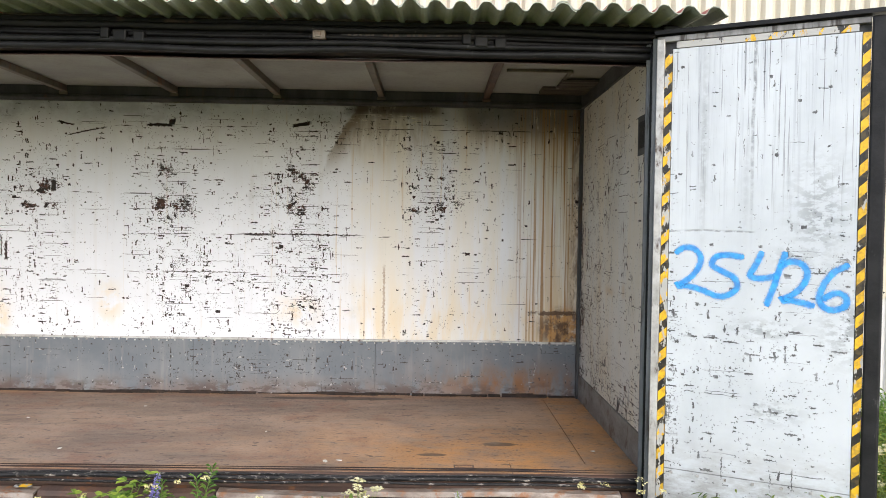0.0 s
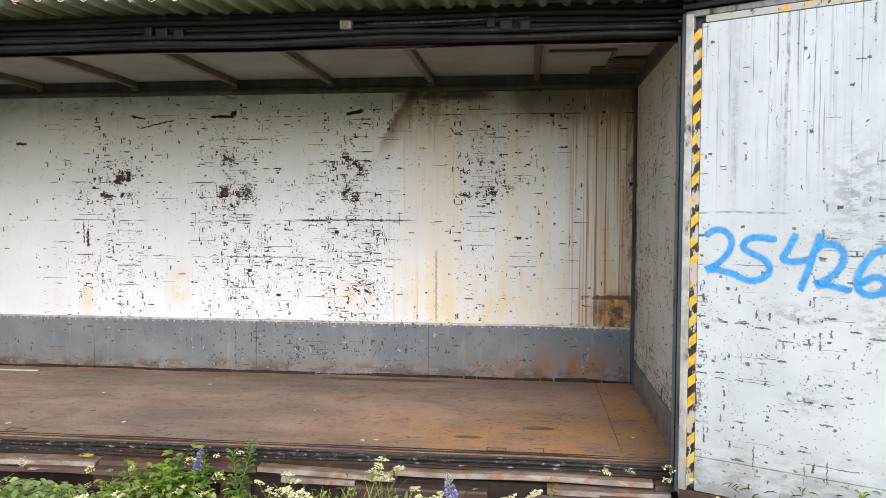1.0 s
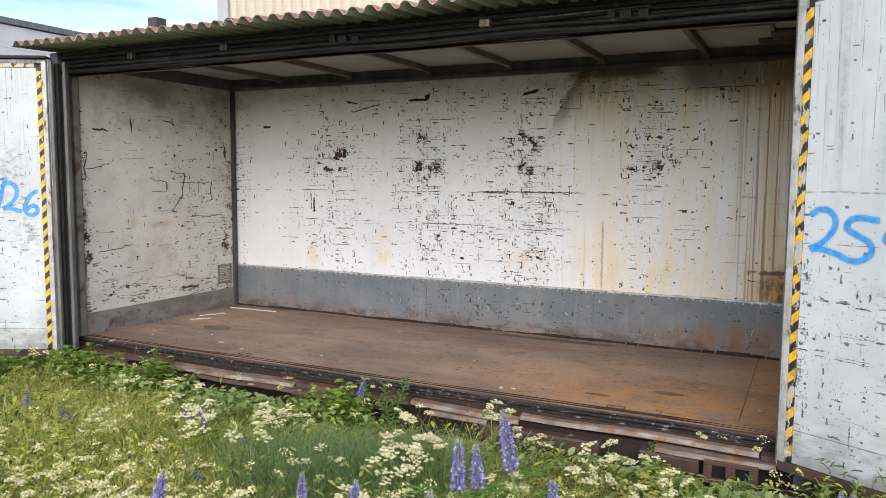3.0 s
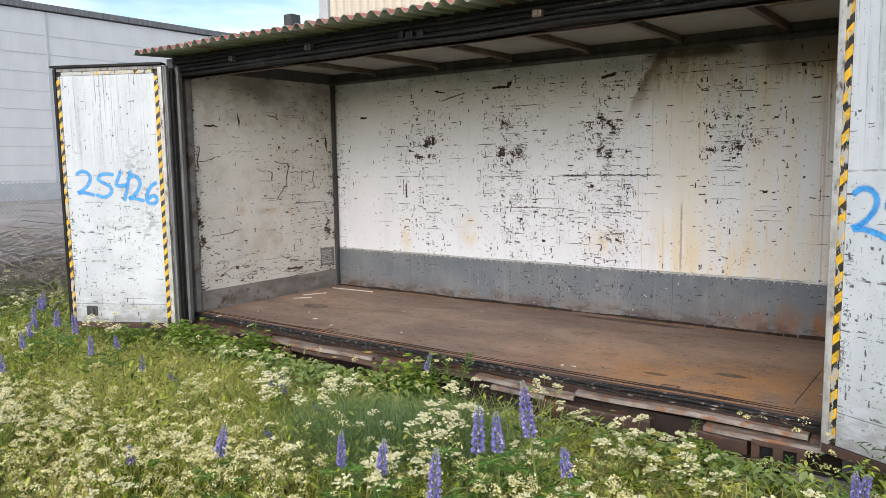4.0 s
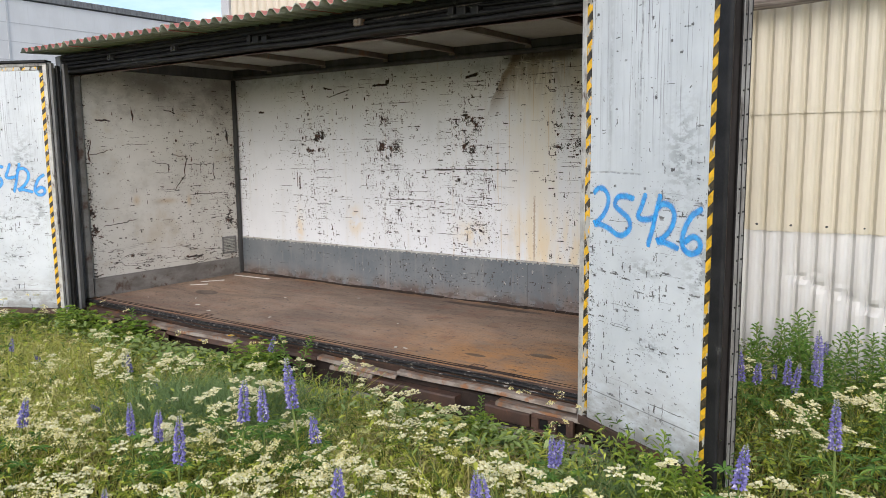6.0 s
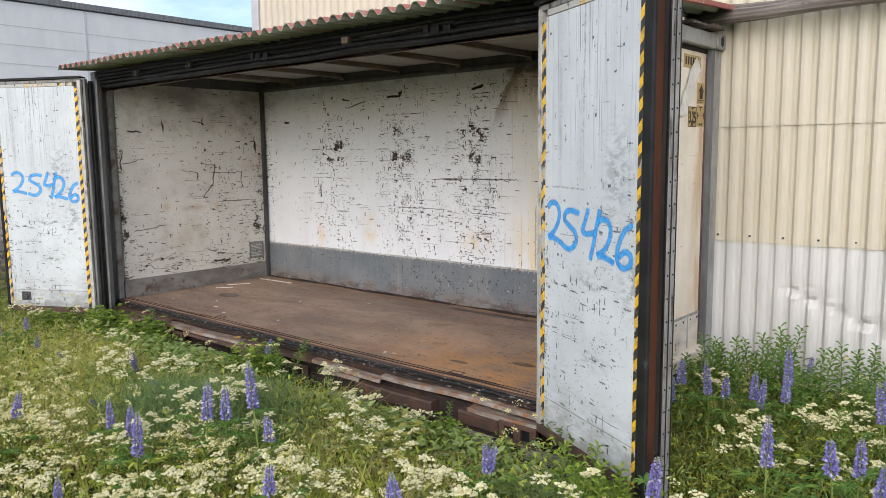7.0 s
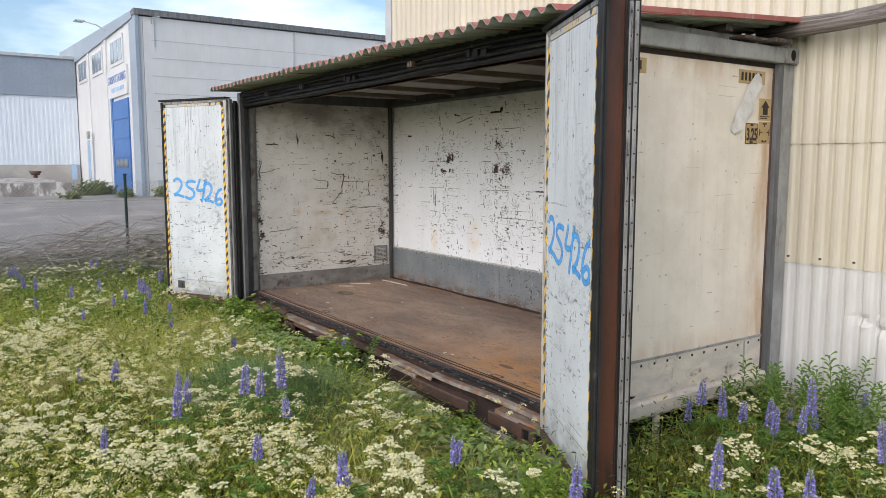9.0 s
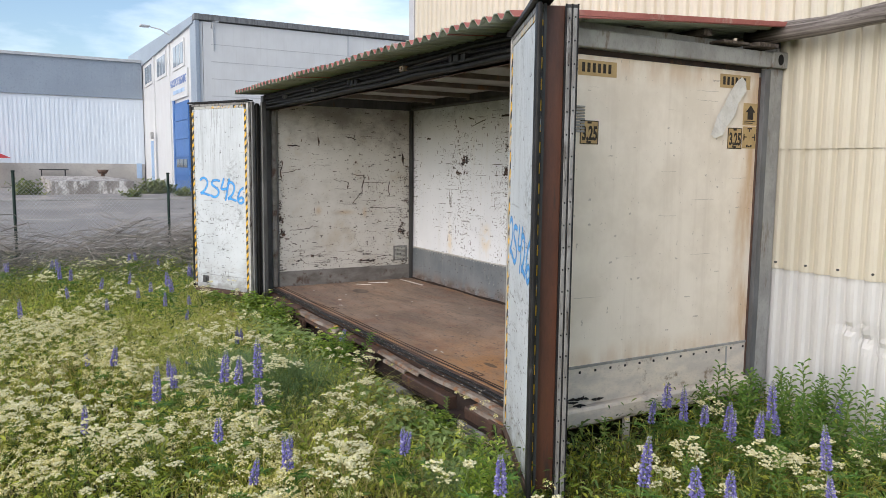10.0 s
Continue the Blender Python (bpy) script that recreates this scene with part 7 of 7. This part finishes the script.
def parsley(seed, tall, flower, label):
    """Branching stems with flat heads of tiny flowers and ferny leaves."""
    rng = random.Random(seed)
    plant = thing("cow_parsley", label, "cow parsley", "cow parsley in the meadow")
    stems, leaves, made = bmesh.new(), bmesh.new(), []
    fork = Vector((rng.gauss(0, 0.03), rng.gauss(0, 0.03), tall * 0.55))
    tube(stems, [(0, 0, 0), fork * 0.5, fork], [0.005, 0.004, 0.003], 4)
    for k in range(rng.randint(5, 8)):
        heads = bmesh.new()
        made.append(heads)
        a = k * 2.4 + rng.uniform(-0.4, 0.4)
        end = fork + Vector((math.cos(a) * rng.uniform(0.03, 0.17), math.sin(a) * rng.uniform(0.03, 0.17), tall * rng.uniform(0.15, 0.45)))
        tube(stems, [fork * rng.uniform(0.75, 1.0), (fork + end) / 2 + Vector((0, 0, -0.02)), end], [0.0026, 0.002, 0.0016], 3)
        size = rng.uniform(0.024, 0.050)
        tilt = Vector((rng.gauss(0, 0.25), rng.gauss(0, 0.25), 0))
        for j in range(rng.randint(8, 13)):
            r = size * math.sqrt((j + 0.4) / 12) * rng.uniform(0.85, 1.2)
            b = j * 2.4 + rng.uniform(-0.3, 0.3)
            flat = Vector((math.cos(b) * r, math.sin(b) * r, 0))
            c = end + flat + Vector((0, 0, 0.024 - r * 0.45 + rng.gauss(0, 0.004) + flat.dot(tilt)))
            tube(heads, [end, c - Vector((0, 0, 0.002))], [0.0007, 0.0005], 3)
            for i in range(10):
                e, q = i * 2.4 + j, 0.0026 * math.sqrt(i) * rng.uniform(0.8, 1.2)
                o = c + Vector((math.cos(e) * q, math.sin(e) * q, 0.0 if i else 0.004))
                t = Vector((rng.gauss(0, 0.6), rng.gauss(0, 0.6), 1)).normalized()
                u = t.orthogonal().normalized() * rng.uniform(0.0040, 0.0060)
                w = t.cross(u)
                heads.faces.new([heads.verts.new(o + u * m + w * l) for m, l in ((1, 0), (0.2, 1), (-1, 0.2), (-0.2, -1))])
    for k in range(7):
        a, h = k * 2.0 + rng.uniform(-0.4, 0.4), tall * rng.uniform(0.05, 0.5)
        d = Vector((math.cos(a), math.sin(a), rng.uniform(0.05, 0.5))).normalized()
        s = Vector((-math.sin(a), math.cos(a), 0))
        base, ln = Vector((0, 0, h)), rng.uniform(0.10, 0.2)
        for j in range(7):
            f = 0.25 + 0.75 * j / 6
            q = base + d * ln * f
            for side in (1, -1):
                leaf(leaves, q, (d * 0.5 + s * side).normalized(), d, ln * 0.42 * (1.15 - f), 0.016)
        tube(leaves, [base, base + d * ln], [0.002, 0.001], 3)
    part("stalk", stems, M_STEM, plant)
    for heads in made:
        part("flower_head", heads, flower, plant, "loose head of tiny florets")
    part("leaves", leaves, M_HERB, plant, "ferny green leaves")
    return plant


def willowherb(seed, tall, label, material=None):
    """A tall stem with narrow leaves all round it."""
    rng = random.Random(seed)
    plant = thing("tall_herb", label, "herb", "tall leafy herbs")
    bm = bmesh.new()
    lean = Vector((rng.gauss(0, 0.08), rng.gauss(0, 0.08), 1))
    tube(bm, [lean * tall * f for f in (0, 0.5, 1)], [0.005, 0.004, 0.002], 5)
    part("stem", bm, M_STEM, plant)
    bm = bmesh.new()
    for k in range(56):
        f = 0.15 + 0.85 * k / 55
        a = k * 2.4
        d = Vector((math.cos(a), math.sin(a), 0.35 + 0.5 * f)).normalized()
        leaf(bm, lean * tall * f, d, Vector((-math.sin(a), math.cos(a), 0)), rng.uniform(0.07, 0.12) * (1.15 - 0.55 * f), 0.017, 0.28)
    part("leaves", bm, material or M_LUPIN_LEAF, plant, "narrow green leaves")
    return plant


def plant_out(kinds, places, seed, low=0.8, high=1.2, sink=0.01):
    """Sets the ready plants at the first places and copies at the rest."""
    rng = random.Random(seed)
    for i, (x, y, *grow) in enumerate(places):
        s = (grow[0] if grow else 1.0) * rng.uniform(low, high)
        tilt = grow[1] if len(grow) > 1 else rng.gauss(0, 4)
        m = pose(x, y, ground_height(x, y) - sink, tilt, rng.gauss(0, 4), rng.uniform(0, 360)) @ Matrix.Diagonal((s, s, s, 1))
        if i < len(kinds):
            kinds[i].matrix_basis = m
        else:
            ob = copy_thing(kinds[i % len(kinds)], Matrix())
            ob.matrix_basis = m


LUPINS = [(0.03, 2.46, 1.1), (0.12, 2.56, 1.1), (0.29, 2.68, 1.1), (0.44, 2.67), (-0.41, 2.24), (-1.25, 1.87), (0.08, 2.03), (-1.75, 1.82, 0.8), (1.52, 3.18, 0.85), (-1.59, 2.82, 0.7, 40), (-2.4, 3.01, 0.6, 70),
          (-4.87, 2.95, 1.1), (-4.54, 2.99), (-4.59, 2.57, 0.9), (2.66, 3.83, 1.1), (2.94, 4.02, 1.1), (2.99, 4.12, 1.1), (3.07, 4.0, 1.15), (2.01, 4.89, 1.0), (1.99, 5.07, 1.0), (2.2, 5.0, 1.0), (2.38, 5.06, 1.08)]
LUPINS += [(2.36, 5.25, 1.05), (1.76, 4.96, 1.1), (-6.24, 1.91), (-5.28, 2.14), (-0.67, 2.28, 0.85), (0.92, 2.24), (1.55, 2.39), (1.61, 2.52), (0.16, 1.59, 0.85), (1.41, 3.12), (2.29, 3.31), (1.47, 2.24, 0.9), (-6.18, 3.45, 0.9), (-4.96, 2.76, 0.9)]
LUPINS += [(-2.85, 3.15, 0.75, 62), (-2.13, 3.2, 0.7, 25), (-1.88, 3.08, 0.7, 30), (-1.45, 3.85, 0.9, 20), (-1.6, 3.4, 0.65, 55), (-3.4, 2.85, 0.7, 15)]
rng = random.Random(77)
for i in range(34):
    x, y = rng.uniform(-8.6, -2.5), rng.uniform(0.2, 3.6)
    if x < -4.6 or rng.random() < 0.25:
        LUPINS.append((x, y, rng.uniform(0.75, 1.0)))
for i in range(12):
    LUPINS.append((rng.uniform(1.7, 3.4), rng.uniform(4.6, 6.2), rng.uniform(0.75, 1.0)))
plant_out([lupin(1, 0.66, 0.20), lupin(2, 0.60, 0.17), lupin(3, 0.70, 0.235), lupin(4, 0.57, 0.15)], LUPINS, 5, 0.92, 1.08)

white = "cow parsley with cream-white flower heads"
dense = lambda x, y: seen(x, y) * (max(0.12, min(1.0, 0.45 + 1.8 * noise.noise((x * 0.9, y * 0.9, 60)))) * (1.0 if y < 2.15 or x > -0.6 else 0.12) * (1 - 0.75 * near(x, y)) + 0.5 * drift(x, y) if (-3.6 < x < 2.2 and y < 2.75) else 0.10 + 0.9 * math.exp(-(((x - 0.25) / 0.7) ** 2 + ((y - 3.2) / 0.35) ** 2)) + 0.55 * (1.2 < x < 3.2 and 2.6 < y < 3.5) + 0.28 * (1.9 < x < 3.3 and 4.0 < y < 5.2))
spots, rng = scatter(300, 9, dense)
spots += [(-8.3, 2.1), (-8.5, 2.5), (-8.2, 2.8), (-8.6, 1.7), (-8.4, 3.1)]
plant_out([parsley(1, 0.52, M_WHITE_FLOWER, white), parsley(2, 0.46, M_WHITE_FLOWER, white), parsley(3, 0.58, M_WHITE_FLOWER, white), parsley(4, 0.42, M_WHITE_FLOWER, white)], spots, 6, 0.8, 1.15)
spots, rng = scatter(40, 10, lambda x, y: seen(x, y) * (1.0 if y < 3.4 and -3.5 < x < 2 else 0.05))
plant_out([parsley(5, 0.44, M_YELLOW_FLOWER, "yellow-green umbel flowers going over"), parsley(6, 0.36, M_YELLOW_FLOWER, "yellow-green umbel flowers going over")], spots, 7, 0.8, 1.1)

def leafy_shrub(seed, tall, leaf_size, material, label):
    """Several stems from one root with three-part leaves."""
    rng = random.Random(seed)
    plant = thing("leafy_shrub", label, "shrub", "leafy shrubs along the sill")
    stems, leaves = bmesh.new(), bmesh.new()
    for k in range(11):
        a, h = k * 2.4 + rng.uniform(-0.3, 0.3), tall * rng.uniform(0.5, 1.0)
        out = Vector((math.cos(a), math.sin(a), 0)) * rng.uniform(0.03, 0.16)
        pts = [Vector((0, 0, 0)), out * 0.4 + Vector((0, 0, h * 0.55)), out + Vector((0, 0, h))]
        tube(stems, pts, [0.004, 0.003, 0.0015], 4)
        for j in range(9):
            f = 0.3 + 0.7 * j / 8
            q = pts[0].lerp(pts[1], f * 2) if f < 0.5 else pts[1].lerp(pts[2], f * 2 - 1)
            b = j * 2.4 + k
            d = Vector((math.cos(b), math.sin(b), rng.uniform(0.0, 0.6))).normalized()
            hub = q + d * leaf_size * 0.6
            tube(stems, [q, hub], [0.0012, 0.001], 3)
            for turn in (-0.9, 0.0, 0.9):
                e = Vector((math.cos(b + turn), math.sin(b + turn), d.z + rng.uniform(-0.2, 0.1))).normalized()
                leaf(leaves, hub, e, Vector((-math.sin(b + turn), math.cos(b + turn), rng.gauss(0, 0.2))), leaf_size * rng.uniform(0.7, 1.15), leaf_size * 0.48)
    part("stalk", stems, M_STEM, plant)
    part("leaves", leaves, material, plant, "three-part leaves")
    return plant


M_LIME = make_leaf("lime_green_leaves", [(0.07, 0.15, 0.025), (0.22, 0.34, 0.05), (0.36, 0.46, 0.075), (0.12, 0.23, 0.03)], 0.45, glow=0.35)
shrub = "low shrub of lime-green leaves against the rusty sill"
plant_out([leafy_shrub(1, 0.34, 0.055, M_LIME, shrub), leafy_shrub(2, 0.30, 0.06, M_LIME, shrub)],
          [(-1.62, 4.03, 1.25), (-4.42, 4.0, 1.45), (-1.50, 3.96, 1.1), (-1.75, 3.95, 1.0), (-4.05, 3.98, 1.25), (-3.45, 3.98, 1.3), (-3.62, 3.92, 1.1), (0.62, 3.88, 0.8), (0.72, 3.80, 0.75), (-4.75, 3.6, 1.2), (-4.25, 3.85, 1.1), (-3.1, 3.95, 1.0), (-1.85, 3.85, 0.9)], 12, 0.9, 1.1)
pale = "low shrub of pale rounded leaves hanging over the sill"
plant_out([leafy_shrub(3, 0.26, 0.07, M_GOUT, pale), leafy_shrub(4, 0.24, 0.065, M_GOUT, pale)], [(-2.72, 3.86), (-2.55, 3.80), (-2.40, 3.88), (-2.86, 3.92), (1.35, 3.55, 0.9), (1.5, 3.45, 0.9)], 13, 0.9, 1.1)
tall = "tall herb with narrow pointed leaves"
HERBS = [(-1.40, 4.02, 0.75), (-1.25, 3.98, 0.95), (-1.15, 3.95, 0.7), (-3.40, 4.0, 0.75), (1.05, 3.95, 0.55), (0.55, 3.98, 0.5)]
rng = random.Random(30)
fresh = "dense clump of fresh bright green willow-leaved stems"
plant_out([willowherb(4, 0.60, fresh, M_LIME), willowherb(5, 0.54, fresh, M_LIME)], [(2.02 + rng.gauss(0, 0.10), 3.45 + rng.gauss(0, 0.05), rng.uniform(0.6, 0.95)) for i in range(16)], 14, 0.95, 1.05)
rng = random.Random(31)
for i in range(85):
    HERBS.append((rng.uniform(1.5, 4.2), rng.uniform(5.5, 6.35), rng.uniform(0.7, 1.0)))
for i in range(26):
    HERBS.append((rng.uniform(1.6, 3.6), rng.uniform(4.3, 5.7), rng.uniform(0.5, 0.75)))
plant_out([willowherb(1, 0.62, tall), willowherb(2, 0.56, tall), willowherb(3, 0.68, tall)], HERBS, 8, 0.9, 1.1)
